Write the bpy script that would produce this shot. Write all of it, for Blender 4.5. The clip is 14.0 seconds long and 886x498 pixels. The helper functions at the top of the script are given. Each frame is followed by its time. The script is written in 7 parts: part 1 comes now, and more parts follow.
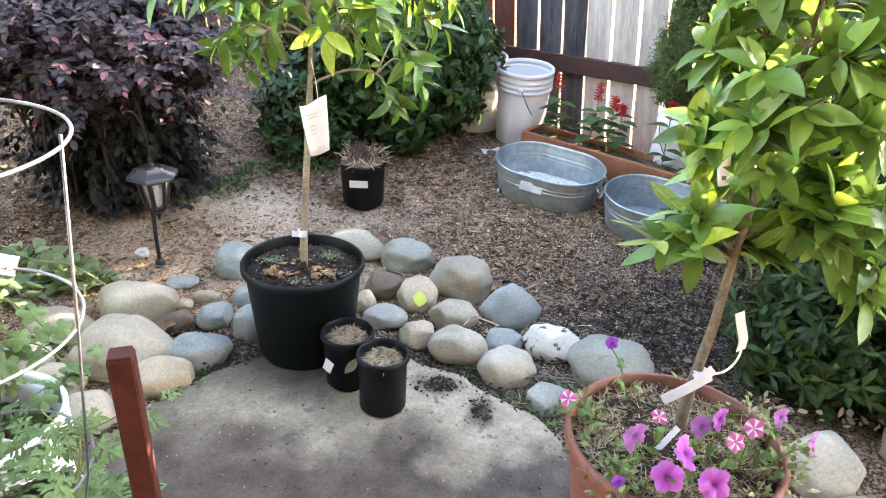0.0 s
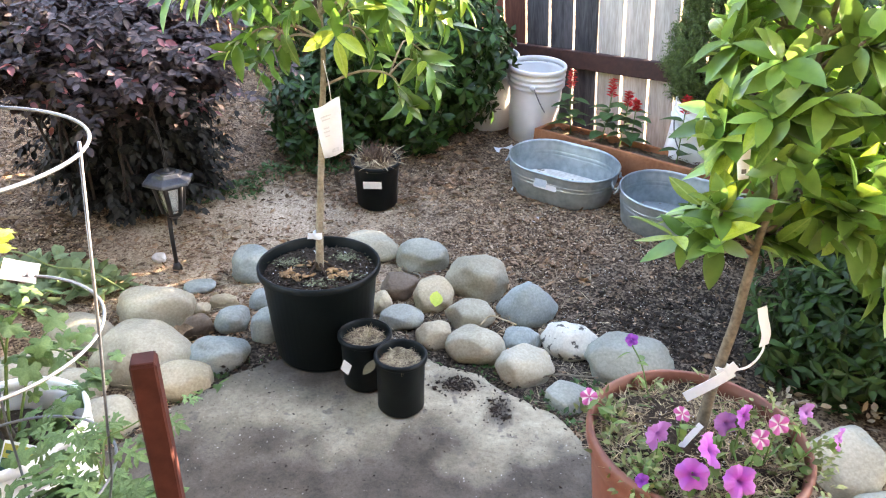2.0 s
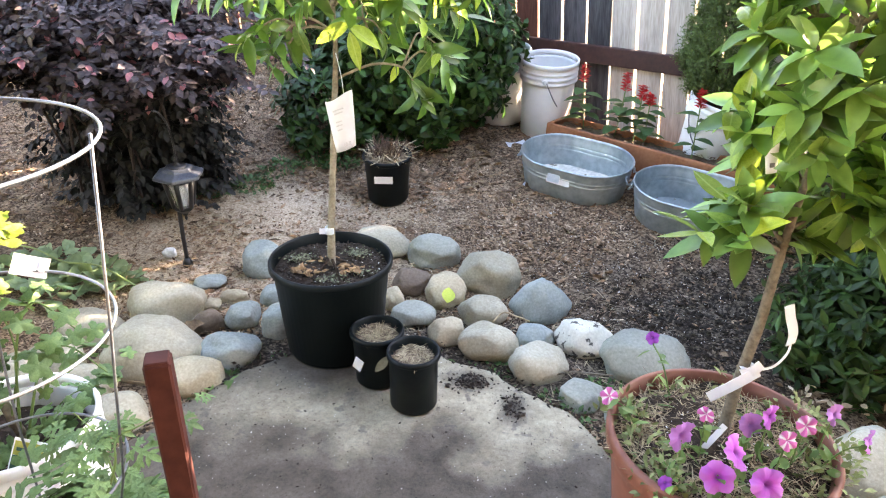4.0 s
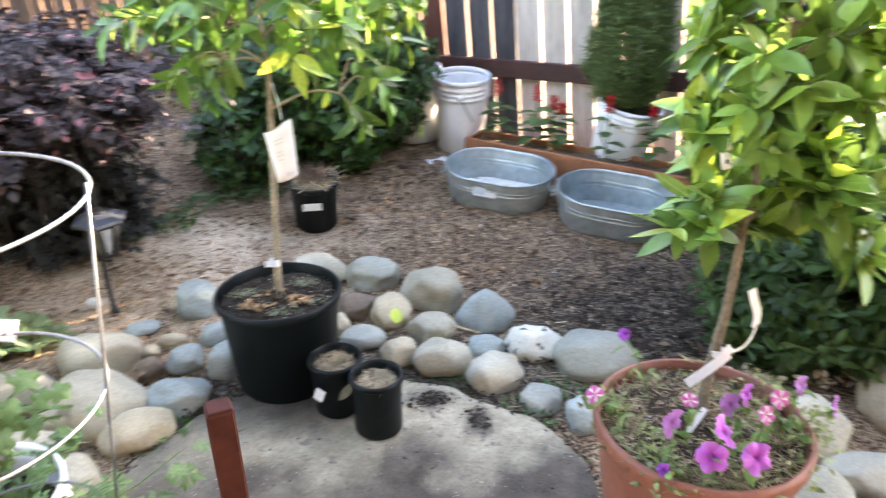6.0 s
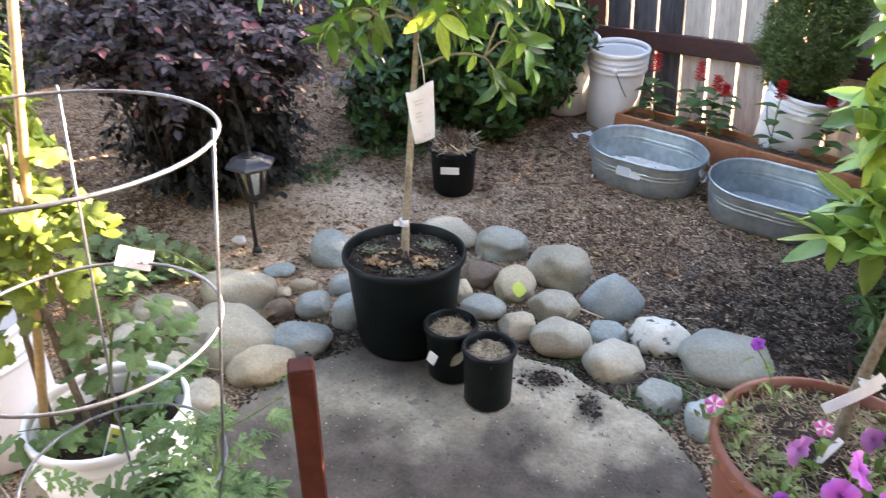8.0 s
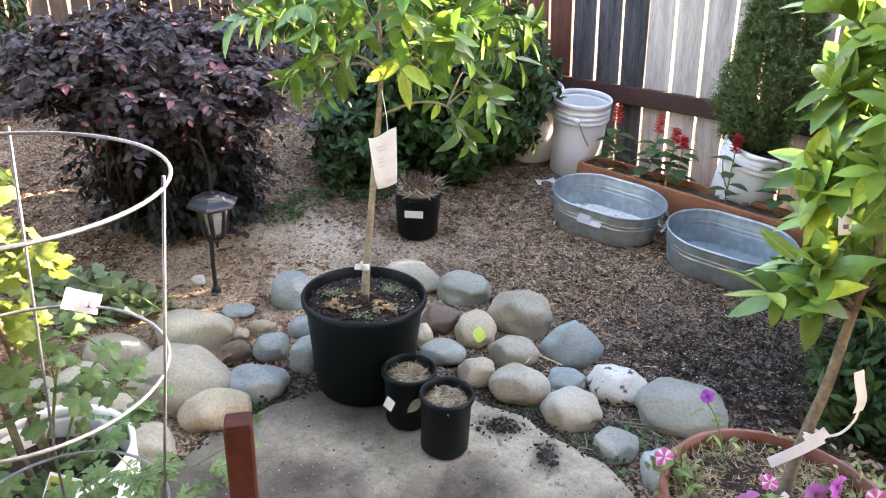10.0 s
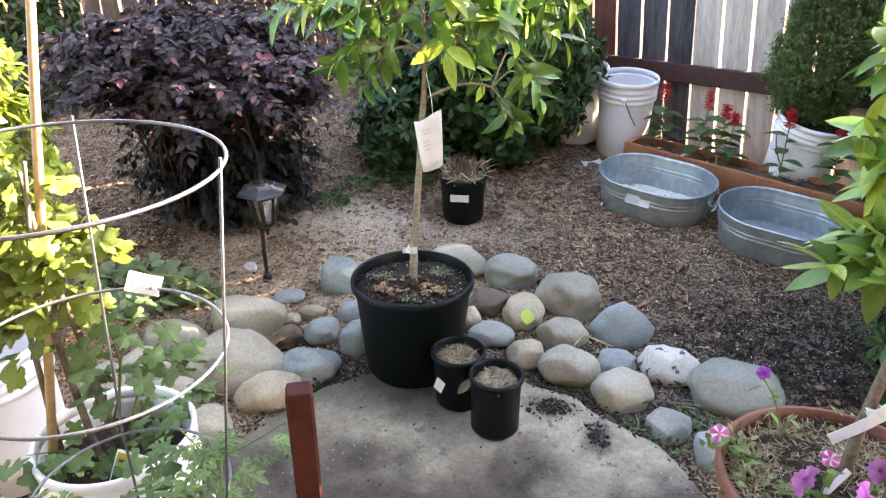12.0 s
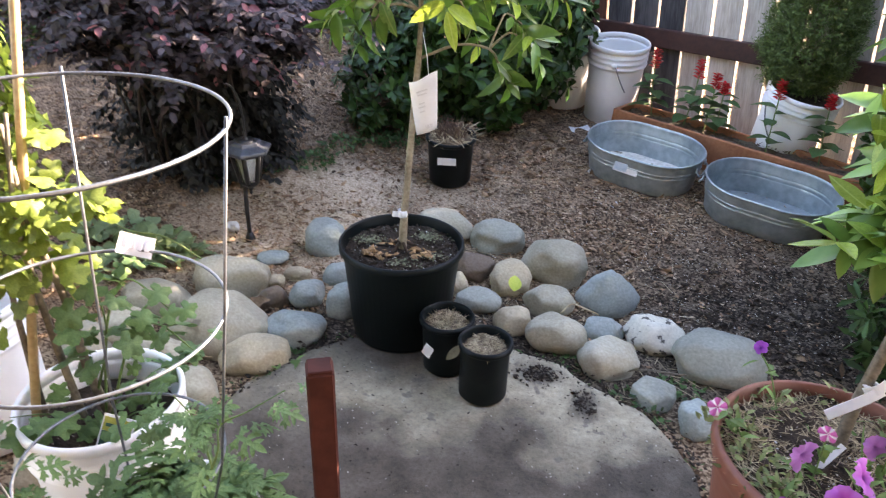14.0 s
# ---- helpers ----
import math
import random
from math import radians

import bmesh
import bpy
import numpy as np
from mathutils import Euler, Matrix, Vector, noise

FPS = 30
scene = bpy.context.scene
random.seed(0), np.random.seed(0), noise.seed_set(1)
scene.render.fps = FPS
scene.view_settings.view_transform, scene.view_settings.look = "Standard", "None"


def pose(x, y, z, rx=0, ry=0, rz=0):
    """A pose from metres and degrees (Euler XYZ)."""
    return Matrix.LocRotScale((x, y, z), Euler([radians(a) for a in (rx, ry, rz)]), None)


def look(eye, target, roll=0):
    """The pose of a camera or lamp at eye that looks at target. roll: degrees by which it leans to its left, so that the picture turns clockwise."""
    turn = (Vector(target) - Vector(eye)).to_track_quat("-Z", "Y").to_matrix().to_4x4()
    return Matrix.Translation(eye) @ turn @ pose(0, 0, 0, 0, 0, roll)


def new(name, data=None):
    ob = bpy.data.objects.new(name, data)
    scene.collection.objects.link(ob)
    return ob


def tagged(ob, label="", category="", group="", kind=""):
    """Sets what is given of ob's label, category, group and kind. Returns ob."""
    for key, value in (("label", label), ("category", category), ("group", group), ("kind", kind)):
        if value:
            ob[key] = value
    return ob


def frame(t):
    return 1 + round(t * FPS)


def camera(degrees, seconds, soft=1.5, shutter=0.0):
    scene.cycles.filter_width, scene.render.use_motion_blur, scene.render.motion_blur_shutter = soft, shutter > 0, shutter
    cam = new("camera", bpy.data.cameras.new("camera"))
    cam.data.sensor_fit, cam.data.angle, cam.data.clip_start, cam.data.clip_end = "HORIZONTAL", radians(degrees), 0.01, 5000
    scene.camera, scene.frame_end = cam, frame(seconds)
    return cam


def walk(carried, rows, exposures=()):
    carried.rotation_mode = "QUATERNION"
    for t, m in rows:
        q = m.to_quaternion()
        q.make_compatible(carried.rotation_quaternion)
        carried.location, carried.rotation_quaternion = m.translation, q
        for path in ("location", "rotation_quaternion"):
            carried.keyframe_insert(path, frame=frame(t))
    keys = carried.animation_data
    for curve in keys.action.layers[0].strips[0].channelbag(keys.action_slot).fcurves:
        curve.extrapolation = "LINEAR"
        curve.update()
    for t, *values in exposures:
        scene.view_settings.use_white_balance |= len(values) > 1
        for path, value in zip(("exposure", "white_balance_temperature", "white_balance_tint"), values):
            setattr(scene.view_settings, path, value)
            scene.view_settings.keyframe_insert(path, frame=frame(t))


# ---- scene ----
cam = camera(64.9, 14.0, 1.15, 0.4)
PATH = [
    (0, (0.012, 0.232, 1.28), (-0.009, 2.03, 0.406), 2.8),
    (0.5, (0.011, 0.232, 1.271), (-0.009, 2.032, 0.4), 2.6),
    (0.8, (0.007, 0.233, 1.277), (-0.059, 2.034, 0.41), 2.5),
    (1, (0.005, 0.233, 1.281), (-0.056, 2.028, 0.4), 2.4),
    (1.3, (0.009, 0.233, 1.277), (-0.06, 2.04, 0.423), 1.6),
    (1.5, (0.012, 0.233, 1.274), (-0.056, 2.037, 0.414), 1),
    (2, (0.006, 0.236, 1.278), (-0.054, 2.033, 0.401), 1.2),
    (2.5, (0.011, 0.245, 1.27), (-0.044, 2.036, 0.383), 1),
    (2.8, (0.012, 0.248, 1.27), (-0.137, 2.027, 0.37), 1),
    (3, (0.012, 0.25, 1.27), (-0.025, 2.034, 0.367), 1),
    (3.3, (0.01, 0.255, 1.269), (-0.026, 2.038, 0.366), 0.8),
    (3.5, (0.009, 0.258, 1.269), (-0.083, 2.041, 0.367), 0.6),
    (3.7, (0.001, 0.258, 1.268), (-0.082, 2.048, 0.38), 1),
    (5.8, (-0.071, 0.277, 1.261), (-0.077, 2.067, 0.37), -1.4),
    (6, (-0.132, 0.249, 1.274), (0.055, 2.054, 0.433), -0.8),
    (6.3, (-0.165, 0.26, 1.275), (0.227, 2.029, 0.428), 1.4),
    (6.5, (-0.127, 0.264, 1.274), (0.194, 2.068, 0.472), 2.7),
    (6.8, (-0.083, 0.275, 1.276), (0.04, 2.117, 0.515), 1.6),
    (7, (-0.053, 0.283, 1.277), (0.033, 2.116, 0.482), 0.9),
    (7.2, (-0.049, 0.281, 1.273), (0.011, 2.121, 0.495), -0.4),
    (7.5, (-0.043, 0.279, 1.268), (-0.108, 2.081, 0.401), -2.4),
    (7.7, (-0.066, 0.282, 1.267), (-0.246, 2.06, 0.371), -1.4),
    (7.9, (-0.089, 0.285, 1.266), (-0.322, 2.05, 0.356), -0.3),
    (8, (-0.101, 0.286, 1.265), (-0.308, 2.05, 0.345), 0.2),
    (8.2, (-0.096, 0.295, 1.264), (-0.261, 2.052, 0.322), 0.4),
    (10.3, (-0.081, 0.288, 1.281), (-0.189, 2.115, 0.475), 3.1),
    (10.5, (-0.092, 0.293, 1.277), (-0.186, 2.113, 0.454), 3.2),
    (11, (-0.093, 0.29, 1.274), (-0.345, 2.076, 0.409), 2.3),
    (11.2, (-0.095, 0.286, 1.272), (-0.377, 2.075, 0.423), 1.8),
    (11.4, (-0.097, 0.283, 1.271), (-0.379, 2.081, 0.441), 1.3),
    (11.5, (-0.098, 0.281, 1.27), (-0.323, 2.085, 0.436), 1),
    (11.6, (-0.096, 0.28, 1.27), (-0.262, 2.098, 0.453), 0.8),
    (11.8, (-0.091, 0.279, 1.27), (-0.281, 2.092, 0.447), 0.3),
    (12, (-0.086, 0.277, 1.27), (-0.334, 2.071, 0.42), -0.1),
    (12.2, (-0.09, 0.283, 1.268), (-0.299, 2.074, 0.402), -0.8),
    (12.4, (-0.095, 0.289, 1.265), (-0.345, 2.074, 0.4), -1.5),
    (12.5, (-0.097, 0.292, 1.264), (-0.406, 2.053, 0.368), -1.8),
    (12.8, (-0.136, 0.299, 1.261), (-0.537, 2.023, 0.333), 1.2),
    (13, (-0.162, 0.303, 1.259), (-0.534, 2.019, 0.302), 3.2),
    (13.1, (-0.158, 0.302, 1.259), (-0.57, 2.015, 0.312), 2.7),
    (13.2, (-0.153, 0.301, 1.259), (-0.582, 2.001, 0.294), 2.2),
    (13.3, (-0.159, 0.3, 1.26), (-0.538, 2.019, 0.309), 2.8),
    (13.5, (-0.172, 0.299, 1.262), (-0.513, 2.029, 0.32), 4.1),
    (13.6, (-0.165, 0.304, 1.271), (-0.403, 2.053, 0.334), 4.2),
    (13.7, (-0.156, 0.306, 1.269), (-0.372, 2.043, 0.303), 3.3),
    (13.8, (-0.146, 0.305, 1.267), (-0.303, 2.044, 0.294), 3.4),
    (13.9, (-0.139, 0.304, 1.266), (-0.289, 2.05, 0.305), 3),
    (14, (-0.133, 0.3, 1.266), (-0.302, 2.053, 0.319), 2.3),
]
EXPOSURE = [(0, 4.37, 7740, 21), (3.5, 4.35, 7740, 21), (7.4, 4.35, 7710, 21.5), (8, 4.01, 7610, 23.5), (10.3, 4.12, 7690, 23.7), (11.5, 4.13, 7690, 24), (12, 3.98, 7640, 24), (12.5, 4.05, 7640, 24), (13, 3.82, 7690, 24), (14, 3.75, 7440, 24.5)]
walk(cam, [(t, look(eye, target, roll)) for t, eye, target, roll in PATH], EXPOSURE)

# ---- light ----
SUN_AZ, SUN_EL = math.atan2(0.84, 0.54) - radians(1.2), radians(21.5)   # from +y towards +x
world = bpy.data.worlds.new("sky")
scene.world = world
world.use_nodes = True
wn = world.node_tree.nodes
sky = wn.new("ShaderNodeTexSky")
sky.sky_type, sky.sun_disc = "NISHITA", False
sky.sun_elevation, sky.sun_rotation = SUN_EL, SUN_AZ
wn["Background"].inputs["Strength"].default_value = 0.12
world.node_tree.links.new(sky.outputs["Color"], wn["Background"].inputs["Color"])
sun = new("sun", bpy.data.lights.new("sun", "SUN"))
sun.data.energy, sun.data.angle, sun.data.color = 5.0, radians(0.5), (1.0, 0.89, 0.72)
sun_at = Vector((math.sin(SUN_AZ) * math.cos(SUN_EL), math.cos(SUN_AZ) * math.cos(SUN_EL), math.sin(SUN_EL)))
sun.matrix_world = look(sun_at * 30, (0, 0, 0))


# ---- materials ----
def mat(name, dark, light, scale=12.0, rough=0.7, bump=0.3, fine=6.0, metal=0.0, spec=0.4, vary=0.0, island=False, translucent=0.0,
        depth=0.01, spots=None, coat=0.0):
    """A surface with stains at a large scale and grain at a fine one. vary: how far single pieces differ in brightness."""
    m = bpy.data.materials.new(name)
    m.use_nodes = True
    n, l = m.node_tree.nodes, m.node_tree.links
    b = n["Principled BSDF"]
    co = n.new("ShaderNodeTexCoord")
    big = n.new("ShaderNodeTexNoise")
    big.inputs["Scale"].default_value, big.inputs["Detail"].default_value = scale, 6.0
    l.new(co.outputs["Object"], big.inputs["Vector"])
    small = n.new("ShaderNodeTexNoise")
    small.inputs["Scale"].default_value, small.inputs["Detail"].default_value = scale * fine, 8.0
    l.new(co.outputs["Object"], small.inputs["Vector"])
    add = n.new("ShaderNodeMath")
    add.operation = "MULTIPLY_ADD"
    add.inputs[1].default_value = 0.45
    l.new(small.outputs["Fac"], add.inputs[0])
    half = n.new("ShaderNodeMath")
    half.operation = "MULTIPLY"
    half.inputs[1].default_value = 0.55
    l.new(big.outputs["Fac"], half.inputs[0])
    l.new(half.outputs[0], add.inputs[2])
    ramp = n.new("ShaderNodeValToRGB")
    ramp.color_ramp.elements[0].position, ramp.color_ramp.elements[1].position = 0.34, 0.66
    ramp.color_ramp.elements[0].color, ramp.color_ramp.elements[1].color = (*dark, 1), (*light, 1)
    l.new(add.outputs[0], ramp.inputs["Fac"])
    out = ramp.outputs["Color"]
    if spots:
        tint, size, cut = spots
        vor = n.new("ShaderNodeTexNoise")
        vor.inputs["Scale"].default_value, vor.inputs["Detail"].default_value = size, 3.0
        l.new(co.outputs["Object"], vor.inputs["Vector"])
        cutr = n.new("ShaderNodeValToRGB")
        cutr.color_ramp.elements[0].position, cutr.color_ramp.elements[1].position = cut, cut + 0.05
        l.new(vor.outputs["Fac"], cutr.inputs["Fac"])
        mix = n.new("ShaderNodeMix")
        mix.data_type = "RGBA"
        l.new(cutr.outputs["Color"], mix.inputs[0])
        l.new(out, mix.inputs[6])
        mix.inputs[7].default_value = (*tint, 1)
        out = mix.outputs[2]
    if vary:
        if island:
            g = n.new("ShaderNodeNewGeometry")
            rnd = g.outputs["Random Per Island"]
        else:
            g = n.new("ShaderNodeObjectInfo")
            rnd = g.outputs["Random"]
        rng = n.new("ShaderNodeMapRange")
        rng.inputs["To Min"].default_value, rng.inputs["To Max"].default_value = 1 - vary, 1 + vary
        l.new(rnd, rng.inputs["Value"])
        hsv = n.new("ShaderNodeHueSaturation")
        l.new(rng.outputs["Result"], hsv.inputs["Value"])
        l.new(out, hsv.inputs["Color"])
        out = hsv.outputs["Color"]
    l.new(out, b.inputs["Base Color"])
    b.inputs["Roughness"].default_value, b.inputs["Metallic"].default_value = rough, metal
    b.inputs["Specular IOR Level"].default_value = spec
    b.inputs["Coat Weight"].default_value = coat
    if bump:
        bp = n.new("ShaderNodeBump")
        bp.inputs["Strength"].default_value, bp.inputs["Distance"].default_value = bump, depth
        l.new(add.outputs[0], bp.inputs["Height"])
        l.new(bp.outputs["Normal"], b.inputs["Normal"])
    if translucent:
        tr = n.new("ShaderNodeBsdfTranslucent")
        l.new(out, tr.inputs["Color"])
        ms = n.new("ShaderNodeMixShader")
        ms.inputs["Fac"].default_value = translucent
        l.new(b.outputs["BSDF"], ms.inputs[1])
        l.new(tr.outputs["BSDF"], ms.inputs[2])
        l.new(ms.outputs["Shader"], n["Material Output"].inputs["Surface"])
    return m


def ramp_node(n, stops):
    r = n.new("ShaderNodeValToRGB")
    r.color_ramp.elements[0].position, r.color_ramp.elements[0].color = stops[0][0], (*stops[0][1], 1)
    r.color_ramp.elements[1].position, r.color_ramp.elements[1].color = stops[-1][0], (*stops[-1][1], 1)
    for p, c in stops[1:-1]:
        r.color_ramp.elements.new(p).color = (*c, 1)
    return r


M = {}
M["plastic_black"] = mat("black_nursery_plastic", (0.0020, 0.0042, 0.0048), (0.005, 0.0085, 0.0095), 7, 0.46, 0.12, 9, spec=0.20, depth=0.004)
M["soil"] = mat("potting_soil", (0.012, 0.009, 0.007), (0.06, 0.042, 0.030), 40, 0.95, 0.9, 5, spec=0.2, spots=((0.42, 0.38, 0.33), 110, 0.66))
M["soil_dry"] = mat("dry_potting_soil", (0.07, 0.052, 0.032), (0.24, 0.185, 0.12), 40, 0.95, 0.9, 5, spec=0.2)
M["straw"] = mat("dry_straw", (0.26, 0.20, 0.12), (0.56, 0.47, 0.31), 30, 0.8, 0.1, vary=0.35, island=True)
M["straw_dark"] = mat("dead_brown_stems", (0.06, 0.04, 0.028), (0.22, 0.15, 0.11), 30, 0.85, 0.1, vary=0.35, island=True)
M["bucket"] = mat("white_bucket_plastic", (0.87, 0.87, 0.86), (0.93, 0.93, 0.92), 4, 0.40, 0.06, 8, spec=0.5, spots=((0.58, 0.55, 0.50), 14, 0.74), depth=0.003, translucent=0.05)
M["paper"] = mat("white_card", (0.72, 0.73, 0.75), (0.82, 0.83, 0.85), 10, 0.6, 0.05)
M["paper_print"] = mat("grey_print", (0.58, 0.59, 0.60), (0.67, 0.67, 0.69), 30, 0.7, 0.0)
M["ink"] = mat("black_print", (0.10, 0.10, 0.10), (0.20, 0.20, 0.20), 30, 0.7, 0.0)
M["label_green"] = mat("green_label_print", (0.012, 0.055, 0.035), (0.03, 0.12, 0.085), 60, 0.45, 0.0)
M["label_yellow"] = mat("yellow_label_print", (0.30, 0.29, 0.05), (0.46, 0.43, 0.09), 60, 0.45, 0.0)
M["terracotta"] = mat("terracotta_plastic", (0.165, 0.058, 0.037), (0.235, 0.088, 0.056), 6, 0.5, 0.1, 8, depth=0.004)
M["zinc"] = mat("galvanised_steel", (0.29, 0.35, 0.365), (0.50, 0.57, 0.585), 9, 0.44, 0.10, 4, metal=0.75, depth=0.003)
M["zinc_scale"] = mat("limescale_on_steel", (0.46, 0.42, 0.35), (0.80, 0.76, 0.68), 14, 0.8, 0.3, 5, spec=0.2, spots=((0.17, 0.14, 0.09), 13, 0.58))
M["zinc_dull"] = mat("dull_stained_steel", (0.20, 0.23, 0.235), (0.36, 0.40, 0.40), 7, 0.6, 0.15, 5, metal=0.5, depth=0.003)
M["wire"] = mat("galvanised_wire", (0.105, 0.115, 0.128), (0.215, 0.23, 0.25), 60, 0.42, 0.2, metal=0.75, depth=0.002)
M["bark_young"] = mat("young_tan_bark", (0.15, 0.12, 0.08), (0.33, 0.285, 0.205), 30, 0.85, 0.5, 4, depth=0.004)
M["bark"] = mat("grey_brown_bark", (0.085, 0.07, 0.05), (0.215, 0.18, 0.135), 30, 0.85, 0.6, 4, depth=0.004)
M["root_dark"] = mat("damp_root_bark", (0.018, 0.011, 0.007), (0.06, 0.036, 0.022), 30, 0.9, 0.5, 4)
M["bark_dark"] = mat("dark_twigs", (0.016, 0.011, 0.010), (0.055, 0.038, 0.032), 30, 0.9, 0.5, 4)
M["leaf_lime"] = mat("citrus_leaf", (0.055, 0.145, 0.016), (0.115, 0.245, 0.034), 9, 0.36, 0.10, 5, spec=0.5, vary=0.42, translucent=0.26)
M["leaf_lime_joined"] = mat("citrus_leaf_mass", (0.05, 0.135, 0.016), (0.11, 0.235, 0.034), 9, 0.36, 0.10, 5, spec=0.5, vary=0.42, island=True, translucent=0.26)
M["leaf_orange"] = mat("broad_citrus_leaf", (0.15, 0.285, 0.058), (0.28, 0.46, 0.105), 9, 0.34, 0.10, 5, spec=0.5, vary=0.36, translucent=0.30)
M["leaf_orange_joined"] = mat("broad_citrus_leaf_mass", (0.135, 0.265, 0.054), (0.25, 0.43, 0.095), 9, 0.34, 0.10, 5, spec=0.5, vary=0.36, island=True, translucent=0.22)
M["leaf_dark"] = mat("glossy_dark_leaf", (0.015, 0.045, 0.010), (0.042, 0.102, 0.022), 10, 0.36, 0.08, 4, spec=0.26, vary=0.45, island=True, translucent=0.14)
M["leaf_hedge"] = mat("hedge_leaf", (0.016, 0.042, 0.009), (0.041, 0.086, 0.019), 10, 0.40, 0.08, 4, spec=0.24, vary=0.5, island=True, translucent=0.12)
M["leaf_purple"] = mat("purple_leaf", (0.017, 0.0118, 0.0120), (0.088, 0.065, 0.065), 16, 0.58, 0.08, 4, spec=0.26, vary=0.5, island=True, translucent=0.12)
# darker copy of the purple leaf: the bush's inner shade put into colour
M["leaf_purple_shaded"] = mat("shaded_purple_leaf", (0.0075, 0.0085, 0.0070), (0.030, 0.029, 0.025), 16, 0.55, 0.08, 4, spec=0.24, vary=0.5, island=True, translucent=0.06)
M["leaf_pink"] = mat("pink_young_leaf", (0.22, 0.07, 0.08), (0.36, 0.15, 0.15), 16, 0.5, 0.08, 4, vary=0.3, island=True, translucent=0.25)
M["leaf_grape"] = mat("grape_leaf", (0.11, 0.165, 0.028), (0.23, 0.295, 0.06), 14, 0.5, 0.2, 4, vary=0.35, translucent=0.48)
M["leaf_melon"] = mat("melon_leaf", (0.075, 0.150, 0.050), (0.150, 0.250, 0.090), 14, 0.55, 0.2, 4, vary=0.28, translucent=0.28)
M["leaf_soft"] = mat("soft_green_leaf", (0.10, 0.19, 0.05), (0.18, 0.30, 0.09), 14, 0.5, 0.15, 4, vary=0.30, island=True, translucent=0.25)
M["leaf_sun"] = mat("bush_leaf", (0.20, 0.28, 0.04), (0.42, 0.50, 0.09), 12, 0.42, 0.1, 4, vary=0.5, island=True, translucent=0.48)
M["leaf_weed"] = mat("weed_leaf", (0.04, 0.10, 0.028), (0.085, 0.17, 0.05), 14, 0.6, 0.1, 4, vary=0.35, island=True, translucent=0.2)
M["needle"] = mat("conifer_foliage", (0.058, 0.098, 0.024), (0.135, 0.195, 0.050), 30, 0.6, 0.1, 4, vary=0.4, island=True, translucent=0.12)
M["petal_red"] = mat("red_petal", (0.50, 0.012, 0.018), (0.72, 0.035, 0.035), 40, 0.5, 0.1, vary=0.2, island=True, translucent=0.3)
M["stem_green"] = mat("green_stem", (0.07, 0.13, 0.03), (0.15, 0.23, 0.07), 30, 0.6, 0.1)
M["lamp_black"] = mat("black_lantern_plastic", (0.006, 0.006, 0.007), (0.016, 0.017, 0.019), 14, 0.4, 0.1, 6, spec=0.5, depth=0.003)
M["lamp_roof"] = mat("dusty_lantern_roof", (0.032, 0.036, 0.046), (0.085, 0.093, 0.112), 24, 0.30, 0.15, 6, spec=0.5, depth=0.003)
M["stake_red"] = mat("red_stained_wood", (0.030, 0.009, 0.007), (0.070, 0.021, 0.016), 8, 0.8, 0.25, 9, spec=0.15, depth=0.004)
M["planter"] = mat("orange_stained_planter_wood", (0.25, 0.085, 0.035), (0.42, 0.17, 0.075), 9, 0.7, 0.3, 7, vary=0.10, depth=0.004)
M["rail"] = mat("dark_red_stained_rail", (0.028, 0.011, 0.009), (0.070, 0.027, 0.020), 9, 0.65, 0.3, 7, depth=0.005)
M["chip_light"] = mat("pale_wood_chips", (0.31, 0.215, 0.14), (0.68, 0.52, 0.36), 20, 0.9, 0.1, vary=0.35, island=True)
M["chip_dark"] = mat("dark_bark_bits", (0.04, 0.027, 0.019), (0.12, 0.082, 0.056), 20, 0.9, 0.1, vary=0.4, island=True)
M["chip"] = mat("wood_chips", (0.085, 0.047, 0.028), (0.43, 0.275, 0.165), 20, 0.9, 0.1, vary=0.55, island=True)
M["litter"] = mat("dead_leaves", (0.085, 0.052, 0.030), (0.30, 0.20, 0.115), 30, 0.8, 0.2, vary=0.35, island=True)
M["clod"] = mat("dark_soil_clods", (0.018, 0.013, 0.010), (0.06, 0.044, 0.032), 60, 0.95, 0.5, vary=0.3, island=True)
M["bark_chunk"] = mat("orange_brown_bark", (0.10, 0.052, 0.024), (0.42, 0.26, 0.13), 20, 0.85, 0.2, vary=0.4, island=True)
M["moss"] = mat("dry_grey_moss", (0.07, 0.08, 0.045), (0.22, 0.23, 0.15), 30, 0.9, 0.2, vary=0.4, island=True)
M["ribbon"] = mat("white_plastic_ribbon", (0.76, 0.80, 0.84), (0.84, 0.87, 0.90), 14, 0.45, 0.1, translucent=0.25)
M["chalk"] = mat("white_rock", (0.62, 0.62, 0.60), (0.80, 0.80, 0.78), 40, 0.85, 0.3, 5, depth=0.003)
M["bamboo"] = mat("bamboo_cane", (0.30, 0.20, 0.09), (0.50, 0.37, 0.19), 20, 0.5, 0.2, depth=0.003)
# kept dark so the added unseen wall and roof bounce little light
M["stucco"] = mat("house_stucco", (0.10, 0.085, 0.07), (0.15, 0.13, 0.11), 14, 0.9, 0.4, 6)


